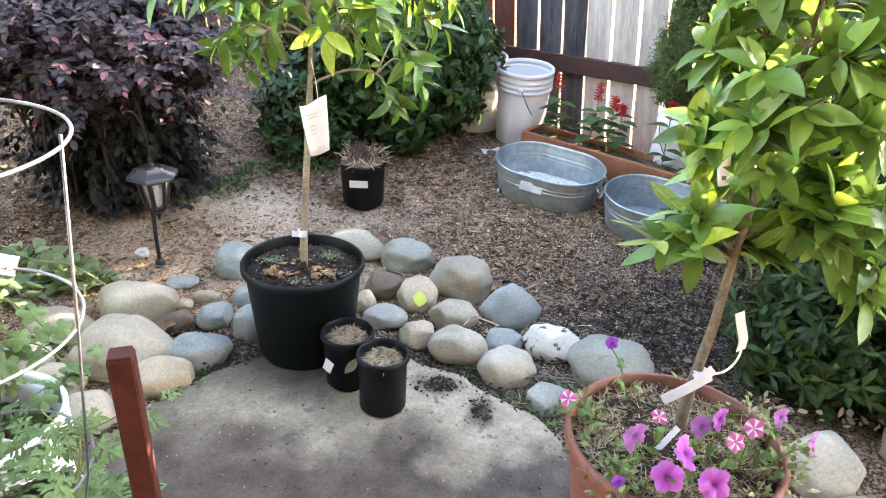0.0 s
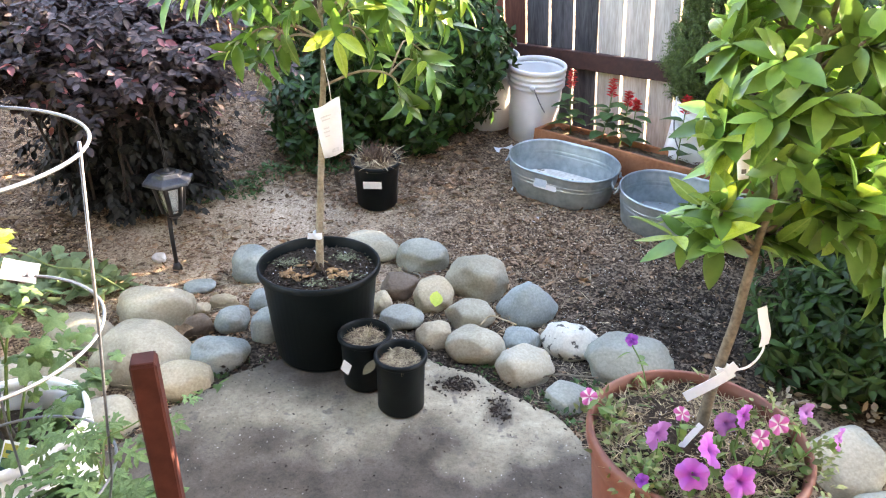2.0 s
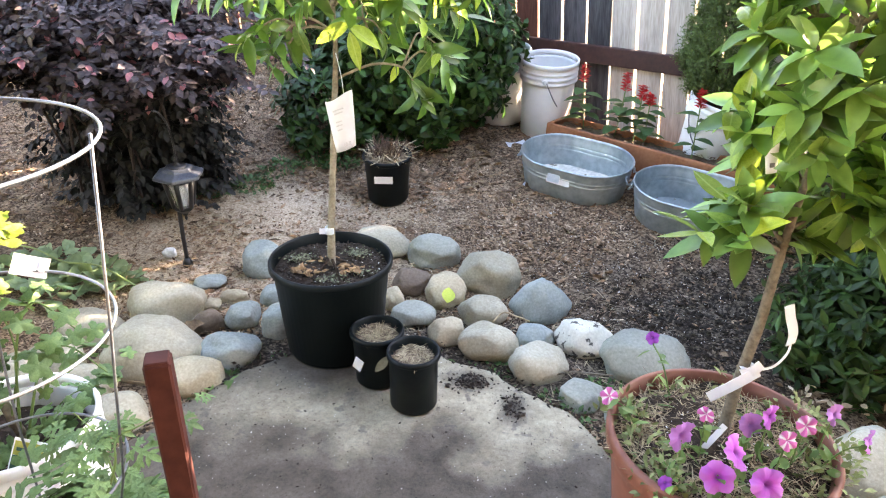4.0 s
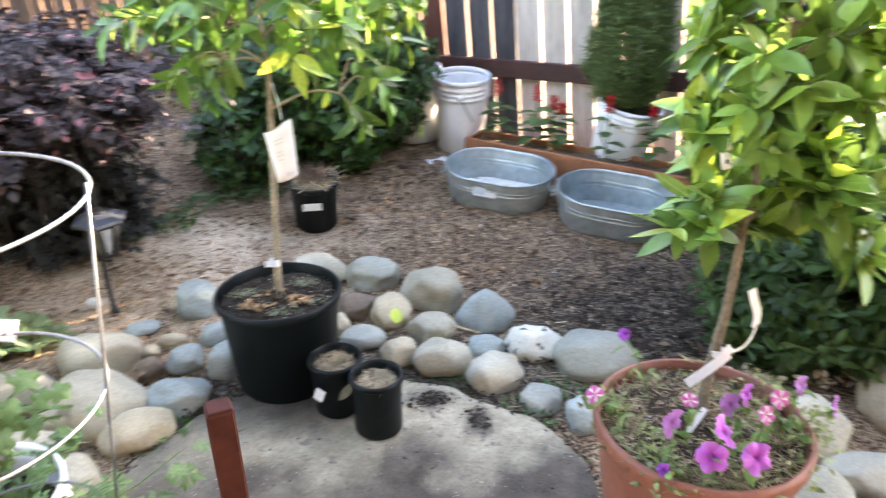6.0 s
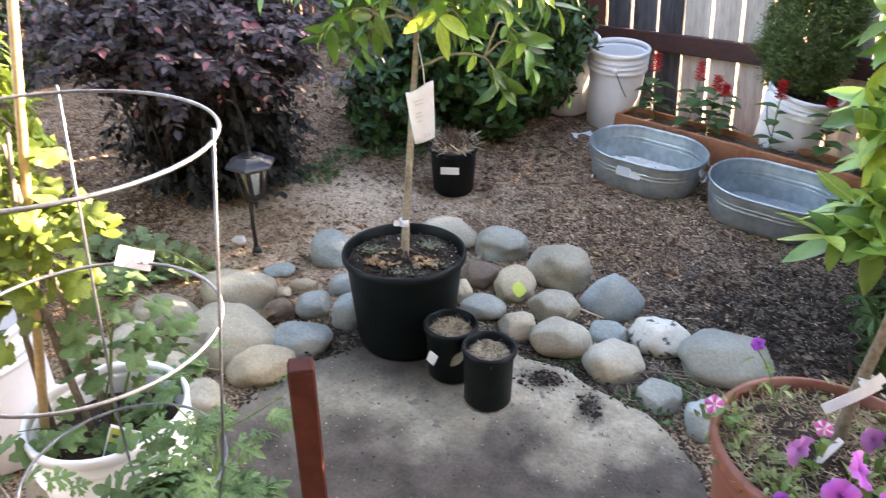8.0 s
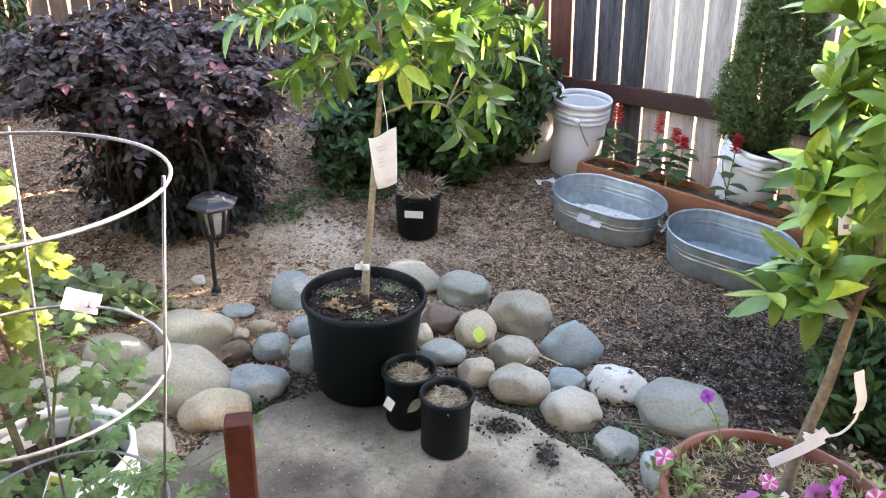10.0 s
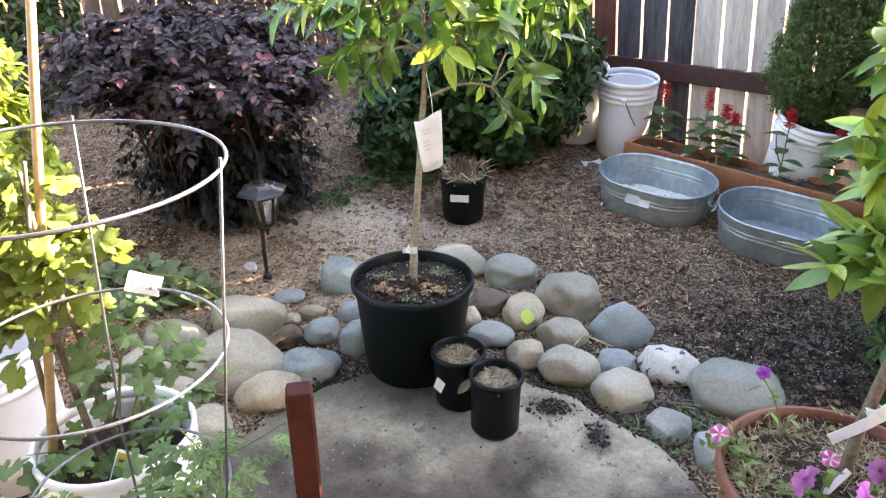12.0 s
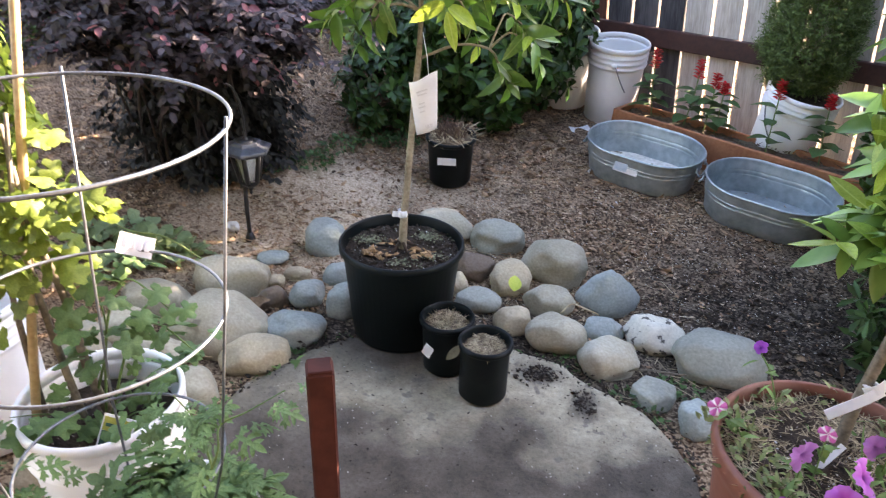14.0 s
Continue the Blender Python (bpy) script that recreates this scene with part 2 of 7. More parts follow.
def board_material(name, dark, light):
    """Weathered board: grain drawn out along the board's length."""
    m = mat(name, dark, light, 5, 0.85, 0.5, 7, spec=0.2, vary=0.16, depth=0.004)
    n, l = m.node_tree.nodes, m.node_tree.links
    mp = n.new("ShaderNodeMapping")
    mp.inputs["Scale"].default_value = (5, 1, 0.45)
    co = next(x for x in n if x.bl_idname == "ShaderNodeTexCoord")
    oi = n.new("ShaderNodeObjectInfo")
    sh = n.new("ShaderNodeVectorMath")
    sh.operation = "SCALE"
    sh.inputs[0].default_value = (13, 7, 29)
    l.new(oi.outputs["Random"], sh.inputs["Scale"])
    l.new(sh.outputs["Vector"], mp.inputs["Location"])
    l.new(co.outputs["Object"], mp.inputs["Vector"])
    for x in n:
        if x.bl_idname == "ShaderNodeTexNoise":
            l.new(mp.outputs["Vector"], x.inputs["Vector"])
    return m


M["board_grey"] = board_material("weathered_grey_board", (0.31, 0.262, 0.215), (0.62, 0.555, 0.475))
M["board_dark"] = board_material("blackened_board", (0.020, 0.019, 0.020), (0.10, 0.095, 0.095))
M["board_red"] = board_material("red_brown_board", (0.09, 0.032, 0.020), (0.21, 0.085, 0.055))
M["board_brown"] = board_material("brown_board", (0.075, 0.045, 0.030), (0.19, 0.125, 0.085))


def stone_material(name, dark, light, spots=None):
    """River stone: broad tone, fine speckle, pale scuffs and small pits."""
    m = mat(name, dark, light, 6, 0.78, 0.0, 22, spec=0.22, vary=0.12, spots=spots)
    n, l = m.node_tree.nodes, m.node_tree.links
    b = n["Principled BSDF"]
    out = b.inputs["Base Color"].links[0].from_socket
    co = next(x for x in n if x.bl_idname == "ShaderNodeTexCoord").outputs["Object"]
    sp = n.new("ShaderNodeTexNoise")
    sp.inputs["Scale"].default_value, sp.inputs["Detail"].default_value, sp.inputs["Roughness"].default_value = 90, 10, 0.75
    oi = n.new("ShaderNodeObjectInfo")
    sh = n.new("ShaderNodeVectorMath")
    sh.operation = "MULTIPLY_ADD"
    sh.inputs[1].default_value = (17, 31, 23)
    l.new(oi.outputs["Random"], sh.inputs[0])
    l.new(co, sh.inputs[2])
    for x in n:
        if x.bl_idname == "ShaderNodeTexNoise":
            l.new(sh.outputs["Vector"], x.inputs["Vector"])
    tone = ramp_node(n, [(0.24, (0.72, 0.71, 0.69)), (0.36, (0.91, 0.905, 0.90)), (0.5, (1.0, 1.0, 1.0)), (0.76, (1.14, 1.135, 1.125))])
    l.new(sp.outputs["Fac"], tone.inputs["Fac"])
    mu = n.new("ShaderNodeMix")
    mu.data_type, mu.blend_type = "RGBA", "MULTIPLY"
    mu.inputs[0].default_value = 1.0
    l.new(out, mu.inputs[6])
    l.new(tone.outputs["Color"], mu.inputs[7])
    l.new(mu.outputs[2], b.inputs["Base Color"])
    bp = n.new("ShaderNodeBump")
    bp.inputs["Strength"].default_value, bp.inputs["Distance"].default_value = 0.45, 0.004
    l.new(sp.outputs["Fac"], bp.inputs["Height"])
    l.new(bp.outputs["Normal"], b.inputs["Normal"])
    return m


M["stone_grey"] = stone_material("grey_river_stone", (0.285, 0.262, 0.195), (0.50, 0.465, 0.358), ((0.20, 0.18, 0.135), 9, 0.64))
M["stone_blue"] = stone_material("blue_grey_river_stone", (0.215, 0.25, 0.237), (0.40, 0.445, 0.414))
M["stone_slate"] = stone_material("slate_grey_river_stone", (0.21, 0.218, 0.186), (0.375, 0.385, 0.330))
M["stone_tan"] = stone_material("tan_river_stone", (0.33, 0.275, 0.186), (0.56, 0.48, 0.339), ((0.22, 0.18, 0.121), 9, 0.64))
M["stone_pale"] = stone_material("pale_river_stone", (0.37, 0.345, 0.265), (0.57, 0.54, 0.432))
M["stone_white"] = stone_material("pitted_white_stone", (0.46, 0.44, 0.363), (0.66, 0.64, 0.544), ((0.09, 0.085, 0.074), 36, 0.585))
M["stone_brown"] = stone_material("brown_river_stone", (0.15, 0.108, 0.079), (0.27, 0.21, 0.163))
M["stone_rust"] = stone_material("rust_brown_boulder", (0.24, 0.165, 0.098), (0.50, 0.39, 0.260))
M["stone_ochre"] = stone_material("ochre_river_stone", (0.30, 0.19, 0.093), (0.50, 0.345, 0.191))
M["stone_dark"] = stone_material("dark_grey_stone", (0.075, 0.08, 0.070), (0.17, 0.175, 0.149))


def patch(n, l, co, cx, cy, rx, ry, soft, wobble):
    """0 to 1 inside a soft, uneven patch of ground round (cx, cy)."""
    mp = n.new("ShaderNodeMapping")
    mp.vector_type = "TEXTURE"
    mp.inputs["Location"].default_value, mp.inputs["Scale"].default_value = (cx, cy, 0), (rx, ry, 1000)
    l.new(co, mp.inputs["Vector"])
    ln = n.new("ShaderNodeVectorMath")
    ln.operation = "LENGTH"
    l.new(mp.outputs["Vector"], ln.inputs[0])
    nz = n.new("ShaderNodeTexNoise")
    nz.inputs["Scale"].default_value, nz.inputs["Detail"].default_value = 5.0, 6.0
    l.new(co, nz.inputs["Vector"])
    ad = n.new("ShaderNodeMath")
    ad.operation = "MULTIPLY_ADD"
    ad.inputs[1].default_value = wobble
    l.new(nz.outputs["Fac"], ad.inputs[0])
    l.new(ln.outputs["Value"], ad.inputs[2])
    mr = n.new("ShaderNodeMapRange")
    mr.inputs["From Min"].default_value, mr.inputs["From Max"].default_value = 1 + wobble * 0.5 + soft, 1 + wobble * 0.5 - soft
    l.new(ad.outputs[0], mr.inputs["Value"])
    return mr.outputs["Result"]


def mixed(n, l, fac, a, b):
    mx = n.new("ShaderNodeMix")
    mx.data_type = "RGBA"
    l.new(fac, mx.inputs[0])
    l.new(a, mx.inputs[6])
    l.new(b, mx.inputs[7])
    return mx.outputs[2]


def ground_material():
    m = bpy.data.materials.new("mulched_earth")
    m.use_nodes = True
    n, l = m.node_tree.nodes, m.node_tree.links
    b = n["Principled BSDF"]
    co = n.new("ShaderNodeTexCoord").outputs["Object"]
    nz = n.new("ShaderNodeTexNoise")
    nz.inputs["Scale"].default_value, nz.inputs["Detail"].default_value, nz.inputs["Roughness"].default_value = 9, 10, 0.75
    l.new(co, nz.inputs["Vector"])
    vo = n.new("ShaderNodeTexVoronoi")
    vo.inputs["Scale"].default_value = 150
    l.new(co, vo.inputs["Vector"])
    ad = n.new("ShaderNodeMath")
    ad.operation = "MULTIPLY_ADD"
    ad.inputs[1].default_value = 0.45
    sep = n.new("ShaderNodeSeparateColor")
    l.new(vo.outputs["Color"], sep.inputs["Color"])
    l.new(sep.outputs["Red"], ad.inputs[0])
    l.new(nz.outputs["Fac"], ad.inputs[2])
    mulch = ramp_node(n, [(0.38, (0.032, 0.018, 0.011)), (0.60, (0.112, 0.067, 0.040)), (0.88, (0.46, 0.325, 0.21))])
    sand = ramp_node(n, [(0.38, (0.28, 0.195, 0.125)), (0.62, (0.48, 0.36, 0.25)), (0.92, (0.70, 0.575, 0.43))])
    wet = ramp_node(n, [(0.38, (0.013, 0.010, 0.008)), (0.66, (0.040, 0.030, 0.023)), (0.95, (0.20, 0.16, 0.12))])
    damp_shade = ramp_node(n, [(0.38, (0.032, 0.019, 0.012)), (0.62, (0.095, 0.060, 0.038)), (0.92, (0.37, 0.26, 0.17))])
    for r in (mulch, sand, wet, damp_shade):
        l.new(ad.outputs[0], r.inputs["Fac"])
    lo = n.new("ShaderNodeTexNoise")
    lo.inputs["Scale"].default_value, lo.inputs["Detail"].default_value = 2.4, 5
    l.new(co, lo.inputs["Vector"])
    dapple = ramp_node(n, [(0.47, (0, 0, 0)), (0.62, (0.75, 0.75, 0.75))])
    l.new(lo.outputs["Fac"], dapple.inputs["Fac"])
    col = mixed(n, l, dapple.outputs["Color"], mulch.outputs["Color"], damp_shade.outputs["Color"])
    col = mixed(n, l, patch(n, l, co, -0.86, 2.84, 0.80, 0.54, 0.35, 1.2), col, sand.outputs["Color"])
    # back and left earth darkened: shade under the bushes put into the colour
    col = mixed(n, l, patch(n, l, co, -0.7, 3.95, 1.9, 0.62, 0.4, 1.2), col, damp_shade.outputs["Color"])
    col = mixed(n, l, patch(n, l, co, -1.9, 2.9, 0.55, 0.75, 0.4, 1.2), col, damp_shade.outputs["Color"])
    col = mixed(n, l, patch(n, l, co, 0.75, 2.65, 1.1, 0.68, 0.4, 1.4), col, damp_shade.outputs["Color"])
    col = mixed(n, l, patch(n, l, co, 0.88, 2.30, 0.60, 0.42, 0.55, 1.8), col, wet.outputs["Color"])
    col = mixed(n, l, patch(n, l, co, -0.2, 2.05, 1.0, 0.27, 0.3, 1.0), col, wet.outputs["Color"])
    l.new(col, b.inputs["Base Color"])
    b.inputs["Roughness"].default_value, b.inputs["Specular IOR Level"].default_value = 0.95, 0.15
    bp = n.new("ShaderNodeBump")
    bp.inputs["Strength"].default_value, bp.inputs["Distance"].default_value = 0.9, 0.012
    l.new(ad.outputs[0], bp.inputs["Height"])
    l.new(bp.outputs["Normal"], b.inputs["Normal"])
    return m


def concrete_material():
    m = mat("old_concrete", (0.275, 0.235, 0.168), (0.475, 0.422, 0.312), 3.5, 0.9, 0.0, 10, spec=0.2, spots=((0.22, 0.195, 0.16), 22, 0.62))
    n, l = m.node_tree.nodes, m.node_tree.links
    b = n["Principled BSDF"]
    old = b.inputs["Base Color"].links[0].from_socket
    co = next(x for x in n if x.bl_idname == "ShaderNodeTexCoord").outputs["Object"]
    nz = n.new("ShaderNodeTexNoise")
    nz.inputs["Scale"].default_value, nz.inputs["Detail"].default_value = 11, 8
    l.new(co, nz.inputs["Vector"])
    dark_tone = ramp_node(n, [(0.3, (0.060, 0.050, 0.040)), (0.7, (0.13, 0.112, 0.09))])
    l.new(nz.outputs["Fac"], dark_tone.inputs["Fac"])
    # darker near end, darker left side, darker round the big pot's foot
    col = mixed(n, l, patch(n, l, co, -0.25, 0.2, 2.6, 1.47, 0.08, 0.42), old, dark_tone.outputs["Color"])
    col = mixed(n, l, patch(n, l, co, -0.92, 1.2, 0.55, 0.60, 0.3, 0.6), col, dark_tone.outputs["Color"])
    col = mixed(n, l, patch(n, l, co, -0.42, 2.05, 0.27, 0.24, 0.35, 0.7), col, dark_tone.outputs["Color"])
    # small dirt stains, most of them under the spilled soil
    col = mixed(n, l, patch(n, l, co, 0.0, 1.905, 0.07, 0.045, 0.6, 3.0), col, dark_tone.outputs["Color"])
    col = mixed(n, l, patch(n, l, co, 0.12, 1.80, 0.03, 0.05, 0.6, 3.0), col, dark_tone.outputs["Color"])
    col = mixed(n, l, patch(n, l, co, -0.13, 1.62, 0.02, 0.06, 0.6, 3.0), col, dark_tone.outputs["Color"])
    sp = n.new("ShaderNodeTexNoise")
    sp.inputs["Scale"].default_value, sp.inputs["Detail"].default_value, sp.inputs["Roughness"].default_value = 90, 10, 0.85
    l.new(co, sp.inputs["Vector"])
    tone = ramp_node(n, [(0.30, (0.50, 0.48, 0.46)), (0.47, (1.0, 1.0, 1.0)), (0.70, (1.42, 1.40, 1.35))])
    l.new(sp.outputs["Fac"], tone.inputs["Fac"])
    mu = n.new("ShaderNodeMix")
    mu.data_type, mu.blend_type = "RGBA", "MULTIPLY"
    mu.inputs[0].default_value = 1.0
    l.new(col, mu.inputs[6])
    l.new(tone.outputs["Color"], mu.inputs[7])
    l.new(mu.outputs[2], b.inputs["Base Color"])
    bp = n.new("ShaderNodeBump")
    bp.inputs["Strength"].default_value, bp.inputs["Distance"].default_value = 0.8, 0.005
    l.new(sp.outputs["Fac"], bp.inputs["Height"])
    l.new(bp.outputs["Normal"], b.inputs["Normal"])
    return m


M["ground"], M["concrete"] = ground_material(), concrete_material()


def glass_material():
    m = bpy.data.materials.new("lantern_glass")
    m.use_nodes = True
    b = m.node_tree.nodes["Principled BSDF"]
    b.inputs["Base Color"].default_value = (0.93, 0.94, 0.92, 1)
    b.inputs["Transmission Weight"].default_value, b.inputs["Roughness"].default_value, b.inputs["IOR"].default_value = 0.9, 0.05, 1.5
    return m


M["glass"] = glass_material()


def flower_material(name, inner, mid, outer, star=None):
    """Petals coloured by the distance from the flower's throat; star: a colour that runs along the five petals."""
    m = bpy.data.materials.new(name)
    m.use_nodes = True
    n, l = m.node_tree.nodes, m.node_tree.links
    b = n["Principled BSDF"]
    co = n.new("ShaderNodeTexCoord").outputs["Object"]
    ln = n.new("ShaderNodeVectorMath")
    ln.operation = "LENGTH"
    l.new(co, ln.inputs[0])
    r = ramp_node(n, [(0.0, inner), (0.35, mid), (1.0, outer)])
    mr = n.new("ShaderNodeMapRange")
    mr.inputs["From Max"].default_value = 0.032
    l.new(ln.outputs["Value"], mr.inputs["Value"])
    l.new(mr.outputs["Result"], r.inputs["Fac"])
    out = r.outputs["Color"]
    if star:
        sp = n.new("ShaderNodeSeparateXYZ")
        l.new(co, sp.inputs[0])
        at = n.new("ShaderNodeMath")
        at.operation = "ARCTAN2"
        l.new(sp.outputs["Y"], at.inputs[0])
        l.new(sp.outputs["X"], at.inputs[1])
        mu = n.new("ShaderNodeMath")
        mu.operation = "MULTIPLY"
        mu.inputs[1].default_value = 5.0
        l.new(at.outputs[0], mu.inputs[0])
        cs = n.new("ShaderNodeMath")
        cs.operation = "COSINE"
        l.new(mu.outputs[0], cs.inputs[0])
        st = ramp_node(n, [(0.0, (0.1, 0.1, 0.1)), (0.95, (1, 1, 1))])
        l.new(cs.outputs[0], st.inputs["Fac"])
        sc = n.new("ShaderNodeRGB")
        sc.outputs[0].default_value = (*star, 1)
        out = mixed(n, l, st.outputs["Color"], out, sc.outputs[0])
    l.new(out, b.inputs["Base Color"])
    b.inputs["Roughness"].default_value = 0.55
    tr = n.new("ShaderNodeBsdfTranslucent")
    l.new(out, tr.inputs["Color"])
    ms = n.new("ShaderNodeMixShader")
    ms.inputs["Fac"].default_value = 0.3
    l.new(b.outputs["BSDF"], ms.inputs[1])
    l.new(tr.outputs["BSDF"], ms.inputs[2])
    l.new(ms.outputs["Shader"], n["Material Output"].inputs["Surface"])
    return m


M["petunia_pink"] = flower_material("pink_petunia", (0.14, 0.01, 0.16), (0.48, 0.07, 0.52), (0.58, 0.20, 0.66))
M["petunia_lilac"] = flower_material("lilac_petunia", (0.22, 0.05, 0.28), (0.45, 0.17, 0.52), (0.52, 0.24, 0.60))
M["petunia_star"] = flower_material("striped_petunia", (0.50, 0.10, 0.30), (0.58, 0.05, 0.34), (0.60, 0.08, 0.40), star=(0.80, 0.74, 0.80))
M["leaf_pale"] = mat("pale_soft_leaf", (0.24, 0.34, 0.165), (0.38, 0.49, 0.265), 14, 0.55, 0.15, 4, vary=0.25, island=True, translucent=0.25)
M["speck"] = mat("white_soil_specks", (0.45, 0.41, 0.35), (0.75, 0.71, 0.64), 30, 0.9, 0.0, vary=0.3, island=True)
M["leaf_dry"] = mat("half_dry_leaf", (0.14, 0.185, 0.06), (0.27, 0.31, 0.13), 14, 0.6, 0.15, 4, vary=0.35, island=True, translucent=0.2)
M["leaf_wilted"] = mat("withered_leaf", (0.10, 0.115, 0.085), (0.20, 0.215, 0.17), 20, 0.7, 0.1)
M["stem_pale"] = mat("pale_green_stem", (0.22, 0.29, 0.09), (0.36, 0.43, 0.17), 30, 0.6, 0.1)
M["leaf_parched"] = mat("parched_leaf", (0.36, 0.28, 0.18), (0.58, 0.48, 0.35), 20, 0.8, 0.1, vary=0.25, island=True, translucent=0.15)
M["leaf_yellow"] = mat("yellow_leaf", (0.42, 0.52, 0.05), (0.60, 0.66, 0.12), 20, 0.5, 0.1, translucent=0.2)
M["leaf_young"] = mat("young_citrus_leaf", (0.25, 0.375, 0.038), (0.42, 0.545, 0.08), 9, 0.36, 0.1, 5, spec=0.5, vary=0.3, translucent=0.36)
M["petunia_violet"] = flower_material("violet_petunia", (0.16, 0.02, 0.32), (0.34, 0.06, 0.55), (0.42, 0.12, 0.62))


def leaf_vein(name, tint):
    """A paler midrib down the middle of each single leaf, fading to its sides."""
    m = M[name]
    n, l = m.node_tree.nodes, m.node_tree.links
    b = n["Principled BSDF"]
    out = b.inputs["Base Color"].links[0].from_socket
    co = next(x for x in n if x.bl_idname == "ShaderNodeTexCoord").outputs["Object"]
    sp = n.new("ShaderNodeSeparateXYZ")
    l.new(co, sp.inputs[0])
    ab = n.new("ShaderNodeMath")
    ab.operation = "ABSOLUTE"
    l.new(sp.outputs["X"], ab.inputs[0])
    rib = ramp_node(n, [(0.004, (0.75, 0.75, 0.75)), (0.022, (0, 0, 0))])
    l.new(ab.outputs[0], rib.inputs["Fac"])
    c = n.new("ShaderNodeRGB")
    c.outputs[0].default_value = (*tint, 1)
    l.new(mixed(n, l, rib.outputs["Color"], out, c.outputs[0]), b.inputs["Base Color"])


M["leaf_old"] = mat("old_citrus_leaf", (0.068, 0.158, 0.028), (0.148, 0.28, 0.058), 9, 0.30, 0.10, 5, spec=0.5, vary=0.35, translucent=0.18)
M["leaf_old_joined"] = mat("old_citrus_leaf_mass", (0.068, 0.158, 0.028), (0.148, 0.28, 0.058), 9, 0.30, 0.10, 5, spec=0.5, vary=0.35, island=True, translucent=0.18)
for kind, tint in (("leaf_lime", (0.30, 0.42, 0.12)), ("leaf_orange", (0.34, 0.48, 0.14)), ("leaf_young", (0.50, 0.60, 0.18)), ("leaf_old", (0.24, 0.36, 0.11))):
    leaf_vein(kind, tint)


# ---- mesh helpers ----
def mesh_of(name, verts, faces, material, smooth=True):
    me = bpy.data.meshes.new(name)
    me.from_pydata([tuple(v) for v in np.asarray(verts, float).tolist()], [], [tuple(f) for f in faces])
    me.materials.append(material)
    if smooth:
        me.polygons.foreach_set("use_smooth", np.ones(len(me.polygons), bool))
    me.update()
    return me


def piece(name, data, parent=None, m=None, label=""):
    ob = new(name, data)
    if parent is not None:
        ob.parent = parent
    if m is not None:
        ob.matrix_local = m
    return tagged(ob, label)


def part(name, bm, material, parent, label="", smooth=False):
    me = bpy.data.meshes.new(name)
    bm.to_mesh(me)
    bm.free()
    me.materials.append(material)
    if smooth:
        me.polygons.foreach_set("use_smooth", np.ones(len(me.polygons), bool))
    return piece(name, me, parent, None, label)


def thing(name, m, label, category, group="", kind=""):
    ob = new(name)
    ob.empty_display_size = 0.05
    ob.matrix_world = m
    return tagged(ob, label, category, group, kind)


def lathe(profile, n=40, wobble=0.0):
    """Rings of (radius, height) joined; a radius of 0 closes with a fan."""
    verts, faces = [], []
    for r, z in profile:
        for k in range(n):
            a = 2 * math.pi * k / n
            rr = r * (1 + wobble * math.sin(3 * a + 1))
            verts.append((rr * math.cos(a), rr * math.sin(a), z))
    for i in range(len(profile) - 1):
        for k in range(n):
            j = (k + 1) % n
            faces.append((i * n + k, i * n + j, (i + 1) * n + j, (i + 1) * n + k))
    return verts, faces


def tube(points, radii, n=8):
    """A round bar along points, its ends closed."""
    pts = [Vector(p) for p in points]
    if isinstance(radii, (int, float)):
        radii = [radii] * len(pts)
    verts, faces = [], []
    for i, p in enumerate(pts):
        d = (pts[min(i + 1, len(pts) - 1)] - pts[max(i - 1, 0)]).normalized()
        if i == 0:
            side = d.orthogonal().normalized()
        else:
            side = (side - d * side.dot(d)).normalized()
        up = d.cross(side)
        for k in range(n):
            a = 2 * math.pi * k / n
            verts.append(p + (side * math.cos(a) + up * math.sin(a)) * radii[i])
    for i in range(len(pts) - 1):
        for k in range(n):
            j = (k + 1) % n
            faces.append((i * n + k, i * n + j, (i + 1) * n + j, (i + 1) * n + k))
    faces.append(tuple(range(n))[::-1])
    faces.append(tuple((len(pts) - 1) * n + k for k in range(n)))
    return verts, faces


def ring(radius, wire, n=48, m=6, wob=0.0):
    verts, faces = [], []
    for k in range(n):
        a = 2 * math.pi * k / n
        rr = radius * (1 + wob * math.sin(2 * a + 0.7))
        for j in range(m):
            b = 2 * math.pi * j / m
            q = rr + wire * math.cos(b)
            verts.append((q * math.cos(a), q * math.sin(a), wire * math.sin(b)))
    for k in range(n):
        for j in range(m):
            k2, j2 = (k + 1) % n, (j + 1) % m
            faces.append((k * m + j, k2 * m + j, k2 * m + j2, k * m + j2))
    return verts, faces


def box_bm(sx, sy, sz, bevel=0.003, at=(0, 0, 0)):
    bm = bmesh.new()
    bmesh.ops.create_cube(bm, size=1)
    bmesh.ops.scale(bm, vec=(sx, sy, sz), verts=bm.verts)
    if bevel:
        bmesh.ops.bevel(bm, geom=bm.edges[:], offset=bevel, segments=1, affect="EDGES")
    bmesh.ops.translate(bm, vec=at, verts=bm.verts)
    return bm


GOLDEN = 2.39996


